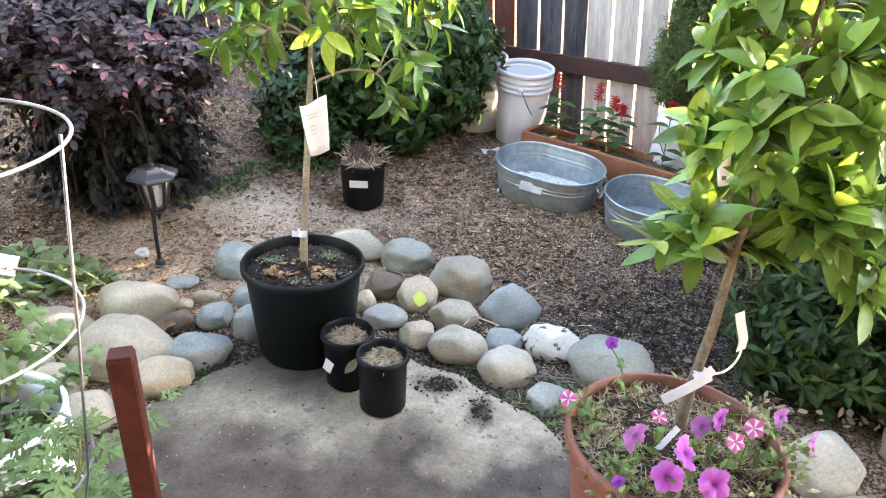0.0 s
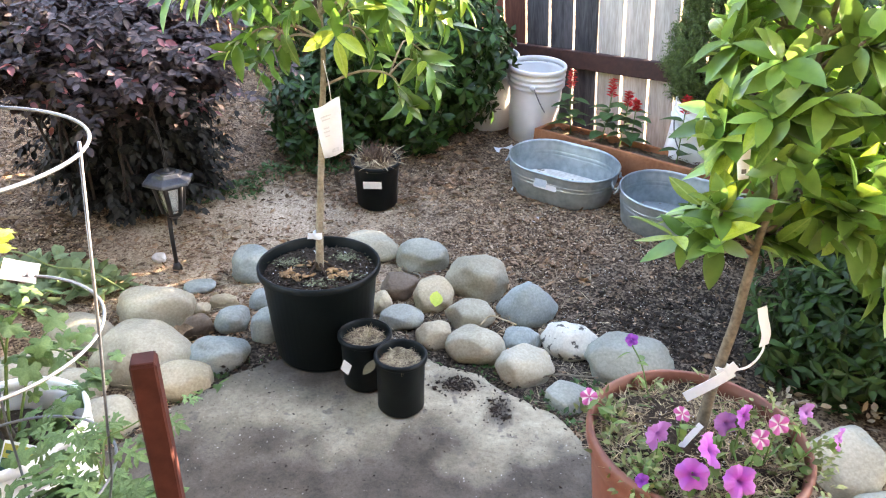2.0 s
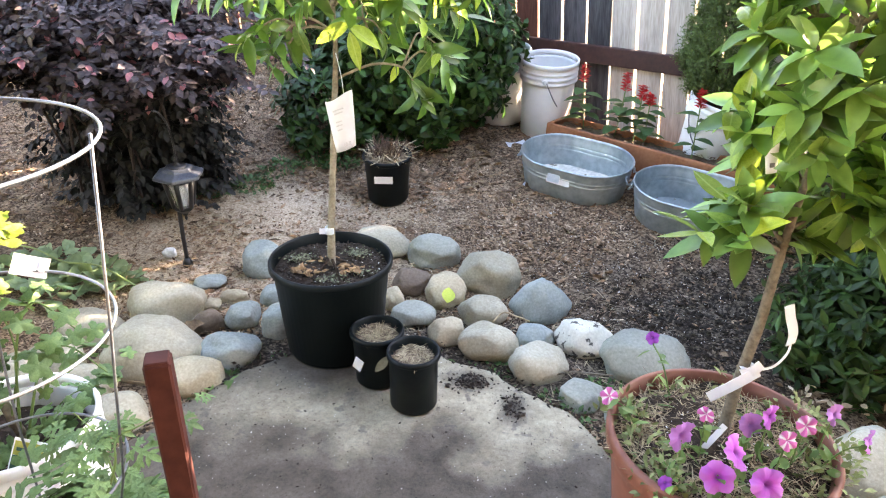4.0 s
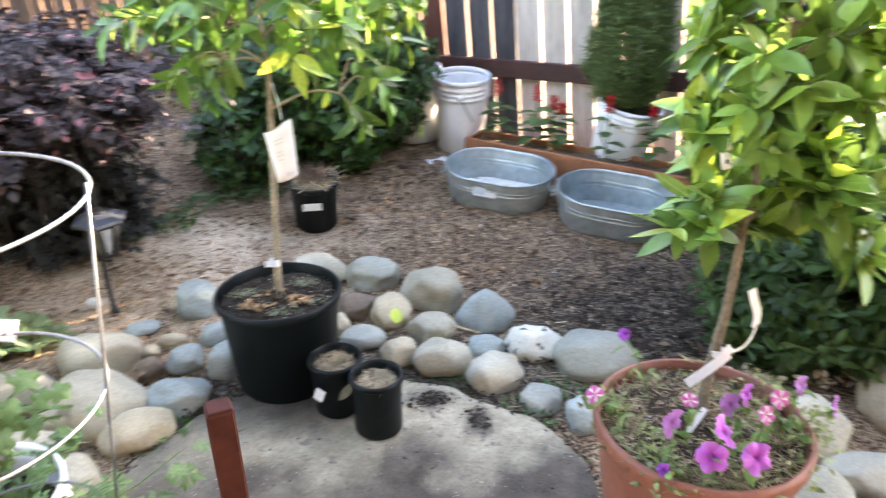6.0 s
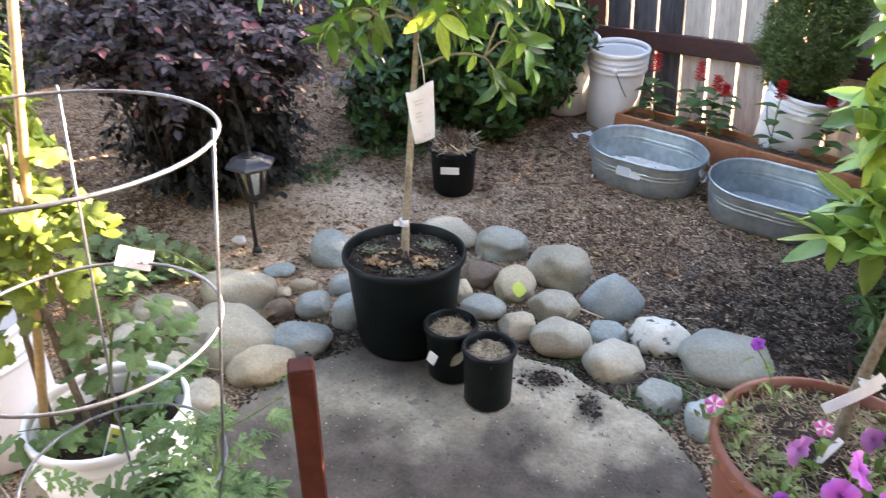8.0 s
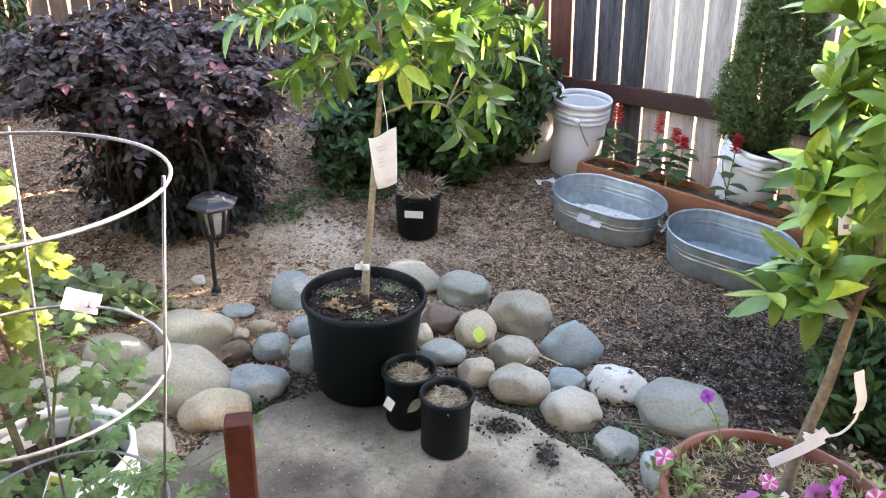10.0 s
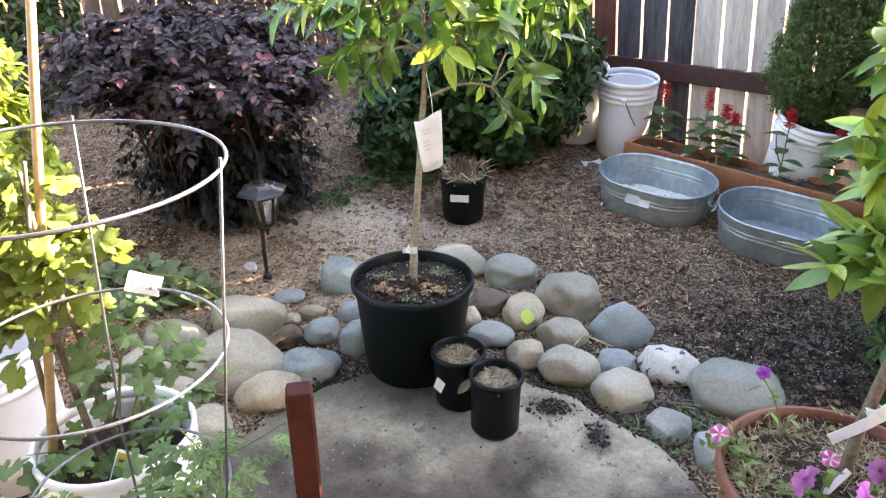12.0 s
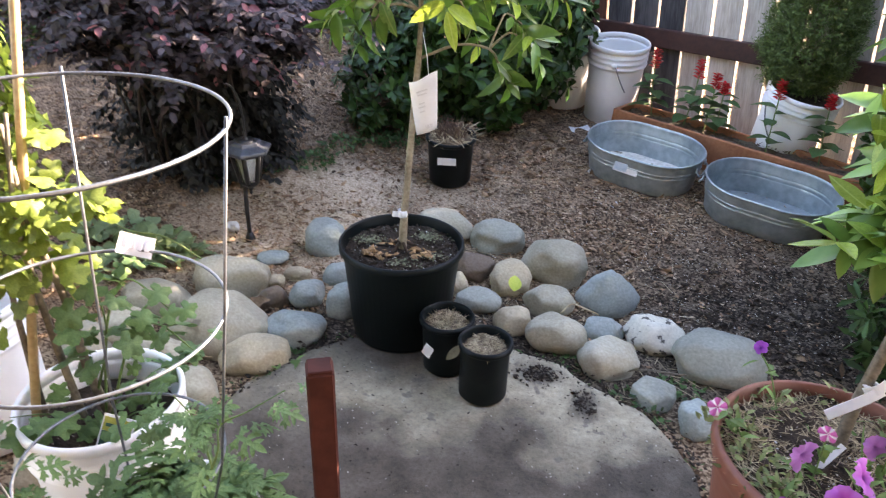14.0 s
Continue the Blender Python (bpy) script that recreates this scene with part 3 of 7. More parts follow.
def leaf_arrays(base, along, face, length, width, curl=0.25, fold=0.12, stations=4, shape="ellipse", wave=0.0, rng=None):
    """Folded, curved leaves as one set of vertices and quads."""
    base, along, face = (np.asarray(v, float).reshape(-1, 3) for v in (base, along, face))
    n = len(base)
    length, width = np.broadcast_to(length, n).astype(float), np.broadcast_to(width, n).astype(float)
    along = along / np.linalg.norm(along, axis=1, keepdims=True)
    side = np.cross(along, face)
    side /= np.linalg.norm(side, axis=1, keepdims=True) + 1e-9
    up = np.cross(side, along)
    s = np.linspace(0, 1, stations + 1)
    if shape == "ellipse":
        prof = np.sin(np.pi * s ** 0.85) ** 0.8
    elif shape == "spoon":
        prof = np.sin(np.pi * s ** 1.7) ** 0.75
    elif shape == "round":
        prof = np.sin(np.pi * np.clip(s * 0.96 + 0.03, 0, 1)) ** 0.5
    else:
        prof = np.sin(np.pi * s ** 0.6) ** 1.0
    prof = np.clip(prof, 0.02, None)
    prof[0], prof[-1] = 0.08, 0.03
    cu = np.broadcast_to(curl, n)[:, None]
    mid = base[:, None] + along[:, None] * (length[:, None, None] * s[None, :, None]) - up[:, None] * (cu * length[:, None] * s[None] ** 2)[..., None]
    off = side[:, None] * (width[:, None] / 2 * prof[None])[..., None]
    rise = up[:, None] * (fold * width[:, None] * prof[None])[..., None]
    if wave and rng is not None:
        rise = rise + up[:, None] * (wave * width[:, None] * rng.standard_normal((n, len(s))))[..., None]
    verts = np.stack([mid - off + rise, mid, mid + off + rise], 2).reshape(-1, 3)
    k = np.arange(stations)
    a = (np.arange(n)[:, None] * (stations + 1) * 3 + k[None] * 3).reshape(-1)
    quads = np.concatenate([np.stack([a, a + 1, a + 4, a + 3], 1), np.stack([a + 1, a + 2, a + 5, a + 4], 1)])
    return verts, quads


def quick_mesh(name, verts, quads, material, smooth=True):
    me = bpy.data.meshes.new(name)
    verts, quads = np.asarray(verts, np.float32), np.asarray(quads, np.int32)
    me.vertices.add(len(verts))
    me.vertices.foreach_set("co", verts.ravel())
    me.loops.add(quads.size)
    me.loops.foreach_set("vertex_index", quads.ravel())
    me.polygons.add(len(quads))
    me.polygons.foreach_set("loop_start", np.arange(len(quads), dtype=np.int32) * quads.shape[1])
    me.polygons.foreach_set("use_smooth", np.full(len(quads), smooth))
    me.materials.append(material)
    me.update(calc_edges=True)
    me.validate()
    return me


def unit(v):
    return v / (np.linalg.norm(v, axis=-1, keepdims=True) + 1e-9)


def twig_leaves(base, way, twig, per, spread, rng, droop=0.0, jitter=0.25, tips=False):
    """Places, directions and faces of leaves set in a spiral along twigs."""
    n = len(base)
    way = unit(way)
    ref = np.where(np.abs(way[:, 2:3]) > 0.9, np.array([[1.0, 0, 0]]), np.array([[0, 0, 1.0]]))
    a = unit(np.cross(way, ref))
    b = np.cross(way, a)
    j = np.arange(per)
    s = (0.85 + 0.15 * j / max(per - 1, 1)) if tips else (0.15 + 0.85 * j / max(per - 1, 1))
    phi = GOLDEN * j[None] + rng.uniform(0, 6.28, (n, 1))
    pos = base[:, None] + way[:, None] * (twig[:, None] * s[None])[..., None]
    pos[..., 2] -= droop * twig[:, None] * s[None] ** 2
    out = a[:, None] * np.cos(phi)[..., None] + b[:, None] * np.sin(phi)[..., None]
    along = unit(way[:, None] * (1 - spread) + out * spread + jitter * rng.standard_normal((n, per, 3)))
    face = unit(way[:, None] * 0.6 + np.array([0, 0, 0.8]) + 0.3 * rng.standard_normal((n, per, 3)))
    return pos.reshape(-1, 3), along.reshape(-1, 3), face.reshape(-1, 3)


def blob_points(n, radii, rng, inner=0.55, lump=0.22, low=-1.0, seed=0.0):
    """Places and outward ways in a lumpy ellipsoid's outer layer."""
    out_p, out_w = [], []
    while len(out_p) < n:
        d = rng.standard_normal(3)
        d /= np.linalg.norm(d)
        if d[2] < low:
            continue
        k = 1 + lump * (noise.noise(Vector(d * 2.2) + Vector((seed, 0, 0))) + 0.6 * noise.noise(Vector(d * 4.7) + Vector((0, seed, 0))))
        r = k * (inner + (1 - inner) * rng.uniform() ** 0.5)
        out_p.append(d * r * np.asarray(radii))
        out_w.append(d / np.asarray(radii))
    return np.array(out_p), unit(np.array(out_w))


SLOPE, FOOT = 0.12, 2.4


def ground_z(x, y):
    """The earth is level to the foot of a gentle rise, then climbs towards the fence, with a low bank along it."""
    if y < FOOT:
        return 0.0
    k = min(max((0.545 * x + 0.839 * y - 2.35) / 0.5, 0.0), 1.0)
    bank = 0.036 * k * k * (3 - 2 * k)
    if y < 4.6:
        return SLOPE * (y - FOOT) + bank
    return SLOPE * (4.6 - FOOT) + 0.03 * min(y - 4.6, 20) + bank


TILT = math.degrees(math.atan(SLOPE))


def on_rise(x, y, rz=0.0, dz=0.0):
    """A pose on the ground, leaning with the rise where there is one."""
    return pose(x, y, ground_z(x, y) + dz, TILT if y > FOOT + 0.1 else 0) @ pose(0, 0, 0, 0, 0, rz)


# ---- setting ----
def build_ground():
    xs = np.concatenate([[-400, -60, -15, -8, -5], np.arange(-3.6, 2.6, 0.04), [3, 4, 6, 10, 20, 80, 400]])
    ys = np.concatenate([[-400, -60, -12, -4, -1], np.arange(0.4, 5.4, 0.04), [6, 7, 9, 12, 20, 80, 400]])
    verts = []
    for y in ys:
        for x in xs:
            z = ground_z(x, y) - 0.004
            if -3.6 < x < 2.6 and 0.4 < y < 5.4:
                z += 0.010 * noise.noise(Vector((x * 2.2, y * 2.2, 3))) + 0.006 * noise.noise(Vector((x * 9, y * 9, 1))) + 0.004 * noise.noise(Vector((x * 21, y * 21, 5)))
            verts.append((x, y, z))
    w = len(xs)
    quads = [(j * w + i, j * w + i + 1, (j + 1) * w + i + 1, (j + 1) * w + i) for j in range(len(ys) - 1) for i in range(w - 1)]
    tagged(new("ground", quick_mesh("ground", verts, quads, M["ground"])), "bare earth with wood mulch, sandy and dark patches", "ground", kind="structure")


SLAB_EDGE = []


def build_slab():
    """The worn end of a concrete path, its edge broken and rounded."""
    edge = [(-1.5, -2.0), (-1.5, 0.3), (-1.12, 0.9), (-1.0, 1.42), (-0.83, 1.70), (-0.74, 1.86), (-0.60, 2.00), (-0.40, 2.11), (-0.15, 2.08),
            (0.07, 1.97), (0.15, 1.89), (0.27, 1.82), (0.36, 1.70), (0.37, 1.55), (0.36, 1.30), (0.52, 0.7), (1.5, 0.3), (1.5, -2.0)]
    pts = []
    for i, a in enumerate(edge):
        b = edge[(i + 1) % len(edge)]
        steps = max(1, int(math.dist(a, b) / 0.03))
        for k in range(steps):
            p = Vector(a).lerp(Vector(b), k / steps)
            q = Vector((p.x, p.y, 0))
            amt = 0.022 if p.y > 0.2 else 0
            pts.append(Vector((p.x + amt * noise.noise(q * 9), p.y + amt * noise.noise(q * 9 + Vector((7, 0, 0))), 0)))
    c = sum(pts, Vector()) / len(pts)
    SLAB_EDGE.extend(p for p in pts if p.y > 1.25)
    n = len(pts)
    verts = [(p.x, p.y, -0.05) for p in pts] + [(p.x, p.y, 0.006 + 0.006 * noise.noise(p * 14)) for p in pts]
    for inset, z in ((0.015, 0.016), (0.04, 0.020)):
        for p in pts:
            d = (c - p).normalized()
            verts.append((p.x + d.x * inset, p.y + d.y * inset, z + 0.002 * noise.noise(p * 6)))
    faces = []
    for r in range(3):
        for i in range(n):
            j = (i + 1) % n
            faces.append((r * n + i, r * n + j, (r + 1) * n + j, (r + 1) * n + i))
    faces.append(tuple(range(3 * n, 4 * n)))
    tagged(new("pavement", mesh_of("pavement", verts, faces, M["concrete"], False)), "worn grey concrete path with dirt stains and darker patches", "pavement", kind="structure")


FENCE_O, FENCE_A = Vector((0.32, 3.57, 0)), radians(-33)
FENCE_U, FENCE_N = Vector((math.cos(FENCE_A), math.sin(FENCE_A), 0)), Vector((-math.sin(FENCE_A), math.cos(FENCE_A), 0))


def fence_at(u, off, z):
    return FENCE_O + FENCE_U * u + FENCE_N * off + Vector((0, 0, z))


def board_mesh(width, height, seed):
    """A fence picket with a slightly waved edge and clipped corners."""
    bm = bmesh.new()
    rows = 7
    rng = random.Random(seed)
    left = [-width / 2 + rng.uniform(-0.002, 0.002) for _ in range(rows)]
    right = [width / 2 + rng.uniform(-0.002, 0.002) for _ in range(rows)]
    t = 0.017
    ring_v = []
    for i in range(rows):
        z = height * i / (rows - 1)
        cut = 0.03 if i == rows - 1 else 0
        y = 0.004 * math.sin(2.0 * i / rows + seed)
        ring_v.append([bm.verts.new(p) for p in ((left[i] + cut, y, z), (right[i] - cut, y, z), (right[i] - cut, y + t, z), (left[i] + cut, y + t, z))])
    for a, b in zip(ring_v, ring_v[1:]):
        for k in range(4):
            bm.faces.new((a[k], a[(k + 1) % 4], b[(k + 1) % 4], b[k]))
    bm.faces.new(ring_v[0][::-1])
    bm.faces.new(ring_v[-1])
    me = bpy.data.meshes.new("board")
    bm.to_mesh(me)
    bm.free()
    return me


def build_fence():
    pitch_u, first = 0.1375, 0.24
    f = thing("fence", Matrix.Translation(fence_at(0, 0.44, 0)) @ pose(0, 0, 0, 0, 0, math.degrees(FENCE_A)),
              "tall weathered plank fence with light showing between boards", "fence", kind="structure")
    rng = random.Random(4)
    base = {}
    for kind in ("board_grey", "board_dark", "board_red", "board_brown"):
        for v in range(3):
            me = board_mesh(pitch_u - 0.013, 2.03, v * 7 + len(kind))
            me.materials.append(M[kind])
            base[kind, v] = me
    for k in range(-33, 36):
        u = first + pitch_u * (k + 0.5)
        kind = "board_grey" if k > -2 else "board_dark" if k > -5 else "board_red" if k > -9 else "board_brown"
        y = FENCE_O.y + FENCE_U.y * u + FENCE_N.y * 0.44
        piece("board", base[kind, k % 3], f, pose(u + 0.05, 0, ground_z(0, y) - 0.096 - rng.uniform(0, 0.03), 0, -4.8 + rng.uniform(-0.35, 0.35), 0))
    for z in (0.55, 1.42):
        bm = box_bm(9.4, 0.038, 0.088, 0.004, at=(0.5, -0.0205, z + 0.044))
        part("rail", bm, M["rail"], f, "dark red stained rail")
    for u in (-3.9, -1.45, 2.35, 4.9):
        part("post", box_bm(0.09, 0.09, 1.7, 0.004, at=(u, 0.064, 0.9)), M["board_brown"], f)
    # the side that closes the corner
    g = thing("fence", Matrix.Translation(fence_at(-4.1, 0.44, 0)) @ pose(0, 0, 0, 0, 0, math.degrees(FENCE_A) + 90),
              "brown plank fence in the shade behind the bushes", "fence", kind="structure")
    for k in range(44):
        piece("board", base["board_brown", k % 3], g, pose(-6.4 + 0.146 * k, 0, 0.2 - 0.02 * rng.random(), 0, rng.uniform(-0.8, 0.8), 0))
    for z in (0.6, 1.4):
        part("rail", box_bm(6.5, 0.038, 0.088, 0.004, at=(-3.2, 0.039, z)), M["board_brown"], g)


def build_unseen_house():
    """A plain wall and roof behind the camera, unseen, added to hold back skylight."""
    bm = box_bm(9, 0.2, 3.2, 0.01, at=(0, 0, 1.6))
    me = bpy.data.meshes.new("wall_south")
    bm.to_mesh(me)
    bm.free()
    me.materials.append(M["stucco"])
    ob = new("wall_south", me)
    ob.location = (0, -2.3, 0)
    tagged(ob, "plain stucco wall, unseen, added behind the camera", "wall", kind="structure")
    bm = box_bm(9, 2.9, 0.12, 0.01)
    me = bpy.data.meshes.new("ceiling")
    bm.to_mesh(me)
    bm.free()
    me.materials.append(M["stucco"])
    ob = new("ceiling", me)
    ob.location = (0, -0.75, 2.55)
    tagged(ob, "plain unseen roof, added over the path to block skylight", "ceiling", kind="structure")


build_ground()
build_slab()
build_fence()
build_unseen_house()


# ---- stones ----
def stone(x, y, w, d, h, rz, tone, word, lean=0.0, sharp=0.0, peak=0.0):
    """A river-worn stone, partly sunk into the earth."""
    bm = bmesh.new()
    bmesh.ops.create_icosphere(bm, subdivisions=4, radius=1)
    seed = Vector((x * 7.3, y * 5.1, w * 31))
    pick = random.Random(int(x * 1000) * 7 + int(y * 1000))
    cuts = []
    for _ in range(12 if sharp else 4):
        d_cut = Vector((pick.gauss(0, 1), pick.gauss(0, 1), abs(pick.gauss(0, 0.8)))).normalized()
        cuts.append((d_cut, pick.uniform(0.55, 0.75) if sharp else pick.uniform(0.76, 0.92)))
    for v in bm.verts:
        p = v.co.copy()
        p = Vector([math.copysign(abs(c) ** 0.86, c) for c in p])
        k = 0.95 + 0.24 * noise.noise(p * 0.8 + seed) + 0.10 * noise.noise(p * 1.9 + seed) + 0.03 * noise.noise(p * 4.2 + seed) + 0.012 * noise.noise(p * 9 + seed)
        p *= k
        for d_cut, c_cut in cuts:
            over = p.dot(d_cut) - c_cut
            if over > 0:
                p -= d_cut * over * 0.85
        if sharp:
            p *= 1 + 0.10 * sharp * noise.noise(p * 3.1 + seed)
        if peak and p.z > -0.3:
            p.x *= 1 - peak * min(p.z + 0.3, 1.1) * 0.8
            p.y *= 1 - peak * min(p.z + 0.3, 1.1) * 0.5
            p.z *= 1 + 0.2 * peak
        v.co = Vector((p.x * w / 2, p.y * d / 2, p.z * h / 2))
    me = bpy.data.meshes.new("river_stone")
    bm.to_mesh(me)
    bm.free()
    me.materials.append(M[tone])
    me.polygons.foreach_set("use_smooth", np.ones(len(me.polygons), bool))
    ob = new("river_stone", me)
    ob.matrix_world = pose(x, y, ground_z(x, y) + 0.22 * h, 0, lean, rz)
    return tagged(ob, word, "stone", "stones edging the bed")


def S(x, y, w, d, h, rz, tone, lean=0.0, sharp=0.0, peak=0.0):
    words = {"stone_grey": "smooth grey rounded river stone beside the path", "stone_blue": "blue-grey river stone edging the bed",
             "stone_tan": "tan rounded river stone edging the bed", "stone_pale": "pale cream rounded river stone",
             "stone_white": "white pitted stone with dark holes", "stone_brown": "brown rounded river stone",
             "stone_rust": "rough rust-brown boulder beside the bed", "stone_slate": "smooth slate-grey river stone edging the bed",
             "stone_ochre": "smooth ochre river stone beside the bucket", "stone_dark": "dark grey rounded stone in the shade"}
    return stone(x, y, w, d, h, rz, tone, words[tone], lean, sharp=sharp, peak=peak)


S(-0.789, 2.545, 0.18, 0.15, 0.15, 10, "stone_blue")
S(-0.375, 2.73, 0.26, 0.17, 0.11, -6, "stone_grey")
S(-0.152, 2.66, 0.215, 0.16, 0.14, -5, "stone_slate")
S(0.068, 2.51, 0.245, 0.19, 0.18, -30, "stone_grey", 8)
S(-0.228, 2.47, 0.145, 0.12, 0.10, 0, "stone_brown")
S(-0.093, 2.40, 0.15, 0.14, 0.13, 30, "stone_tan")
S(0.038, 2.295, 0.172, 0.14, 0.11, 0, "stone_grey")
S(0.235, 2.355, 0.23, 0.18, 0.17, 8, "stone_blue", -4, 0.0, 0.45)
S(-0.197, 2.262, 0.16, 0.12, 0.075, -5, "stone_slate")
S(-0.081, 2.165, 0.13, 0.11, 0.095, 15, "stone_tan")
S(0.054, 2.095, 0.20, 0.155, 0.14, -12, "stone_grey")
S(0.204, 2.172, 0.142, 0.10, 0.075, -4, "stone_blue")
S(0.36, 2.145, 0.18, 0.15, 0.13, -10, "stone_white")
S(0.198, 1.992, 0.19, 0.15, 0.135, 14, "stone_pale")
S(0.533, 2.035, 0.315, 0.21, 0.165, -6, "stone_slate")
S(0.316, 1.88, 0.165, 0.14, 0.075, 10, "stone_slate", 0, 0.4)
S(0.41, 1.775, 0.09, 0.12, 0.11, 0, "stone_blue")
S(-1.033, 2.235, 0.285, 0.19, 0.17, 5, "stone_grey")
S(-0.956, 2.435, 0.13, 0.09, 0.05, 8, "stone_blue")
S(-0.84, 2.34, 0.11, 0.07, 0.06, 0, "stone_tan")
S(-0.898, 2.285, 0.065, 0.06, 0.05, 0, "stone_tan")
S(-0.762, 2.205, 0.128, 0.11, 0.10, 10, "stone_blue")
S(-0.87, 2.165, 0.105, 0.09, 0.085, 30, "stone_brown")
S(-0.74, 2.005, 0.19, 0.15, 0.12, 12, "stone_blue")
S(-0.63, 2.165, 0.115, 0.12, 0.13, 0, "stone_blue")
S(-0.70, 2.355, 0.10, 0.10, 0.085, 0, "stone_blue")
S(-1.24, 2.10, 0.26, 0.17, 0.11, -4, "stone_grey")
S(-0.971, 1.965, 0.31, 0.24, 0.20, -6, "stone_grey")
S(-0.805, 1.855, 0.205, 0.15, 0.12, 12, "stone_tan")
S(-1.09, 1.80, 0.19, 0.15, 0.12, 0, "stone_grey")
S(-0.937, 1.69, 0.16, 0.14, 0.12, 0, "stone_grey")
S(-0.277, 2.36, 0.075, 0.09, 0.09, 0, "stone_tan")
S(-1.235, 1.92, 0.17, 0.15, 0.12, 0, "stone_grey")
S(0.985, 1.62, 0.19, 0.20, 0.20, 0, "stone_grey")
S(1.06, 1.455, 0.26, 0.14, 0.11, -14, "stone_pale")
S(0.86, 1.39, 0.18, 0.20, 0.15, 10, "stone_grey")
S(1.40, 1.67, 0.37, 0.32, 0.38, -12, "stone_rust", 8, 1.8)
S(1.0, 1.29, 0.19, 0.14, 0.09, 5, "stone_grey")
S(1.22, 1.36, 0.15, 0.12, 0.09, 0, "stone_pale")
S(0.80, 1.20, 0.16, 0.16, 0.11, 20, "stone_grey")
S(-1.27, 1.20, 0.205, 0.17, 0.14, 10, "stone_ochre")
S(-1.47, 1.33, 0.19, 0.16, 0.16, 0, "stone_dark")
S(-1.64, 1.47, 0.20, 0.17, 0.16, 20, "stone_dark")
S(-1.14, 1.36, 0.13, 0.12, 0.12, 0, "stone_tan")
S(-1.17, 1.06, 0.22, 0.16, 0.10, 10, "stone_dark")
S(-1.33, 1.84, 0.17, 0.15, 0.11, 0, "stone_grey")


# ---- pots ----
def nursery_pot(name, m, top, base, height, label, soil="soil", level=0.03, group=""):
    t = thing(name, m, label, "plant pot", group)
    r, b, h = top / 2, base / 2, height
    lip = 0.012 + 0.03 * top
    prof = [(0.001, 0.004), (b - 0.012, 0.004), (b - 0.004, 0.0), (b, 0.008), (b + 0.001, 0.05 * h), (b + 0.004, 0.055 * h), (b + (r - b) * 0.86 - 0.006, h - lip - 0.004), (r - 0.006, h - lip),
            (r, h - lip + 0.003), (r, h - 0.005), (r - 0.003, h), (r - 0.008, h), (r - 0.010, h - 0.006), (r - 0.016, h - lip * 1.6), (b + (r - b) * 0.45 - 0.006, h * 0.6)]
    v, f = lathe(prof, 56)
    piece("body", mesh_of("body", v, f, M["plastic_black"]), t)
    soil_part(t, r - 0.013, h - level, soil)
    return t


def soil_part(t, r, z, kind, bump=0.012):
    n, rings = 40, 9
    verts, faces = [(0, 0, z + bump)], []
    seed = Vector((r * 50, z * 31, 2))
    for i in range(1, rings + 1):
        for k in range(n):
            a = 2 * math.pi * k / n
            q = r * i / rings
            p = Vector((q * math.cos(a), q * math.sin(a), 0))
            verts.append((p.x, p.y, z + bump * (noise.noise(p * 14 + seed) + 0.6 * noise.noise(p * 45 + seed)) + bump * (1 - i / rings)))
    for k in range(n):
        faces.append((0, 1 + k, 1 + (k + 1) % n))
    for i in range(rings - 1):
        for k in range(n):
            j = (k + 1) % n
            faces.append((1 + i * n + k, 1 + (i + 1) * n + k, 1 + (i + 1) * n + j, 1 + i * n + j))
    piece("soil", mesh_of("soil", verts, faces, M[kind]), t)


def blades(name, parent, n, radius, z, length, width, material, rng, upright=0.2, stations=3, centre=(0, 0)):
    """Loose dry blades or stems lying and standing on a disc."""
    a, q = rng.uniform(0, 6.28, n), radius * np.sqrt(rng.uniform(0, 1, n))
    base = np.stack([centre[0] + q * np.cos(a), centre[1] + q * np.sin(a), np.full(n, z) + rng.uniform(0, 0.008, n)], 1)
    al = rng.uniform(0, 6.28, n)
    along = np.stack([np.cos(al), np.sin(al), upright * rng.uniform(0, 2, n)], 1)
    face = np.array([0, 0, 1.0]) + 0.5 * rng.standard_normal((n, 3))
    v, qd = leaf_arrays(base, along, face, length * rng.uniform(0.5, 1.3, n), width * rng.uniform(0.7, 1.3, n), curl=rng.uniform(-0.1, 0.35, n), fold=0.3, stations=stations)
    return tagged(piece(name, quick_mesh(name, v, qd, material), parent), kind="stuff")


def clumps(name, parent, n, radius, z, size, material, rng, flat=0.5, area=None):
    """Small loose lumps: wood chips or clods, as six-sided bits."""
    a, q = rng.uniform(0, 6.28, n), radius * np.sqrt(rng.uniform(0, 1, n))
    c = np.stack([q * np.cos(a), q * np.sin(a), np.full(n, z)], 1) if area is None else area
    n = len(c)
    s = size * rng.uniform(0.4, 1.4, n)[:, None]
    ax = unit(rng.standard_normal((n, 3)) * np.array([1, 1, 0.25]))
    bx = unit(np.cross(ax, rng.standard_normal((n, 3)) * np.array([0.4, 0.4, 1])))
    cx = np.cross(ax, bx)
    A, B, C = ax * s, bx * s * rng.uniform(0.3, 0.6, (n, 1)), cx * s * flat * rng.uniform(0.3, 0.8, (n, 1))
    v = np.stack([c - A, c + B * 0.9 - A * 0.2, c - B - A * 0.1, c + C, c - C, c + A * 0.9], 1).reshape(-1, 3)
    tri = np.array([(0, 1, 3), (0, 3, 2), (0, 4, 1), (0, 2, 4), (5, 3, 1), (5, 2, 3), (5, 1, 4), (5, 4, 2)])
    f = (np.arange(n)[:, None, None] * 6 + tri[None]).reshape(-1, 3)
    return tagged(piece(name, quick_mesh(name, v, f, material, False), parent), kind="stuff")


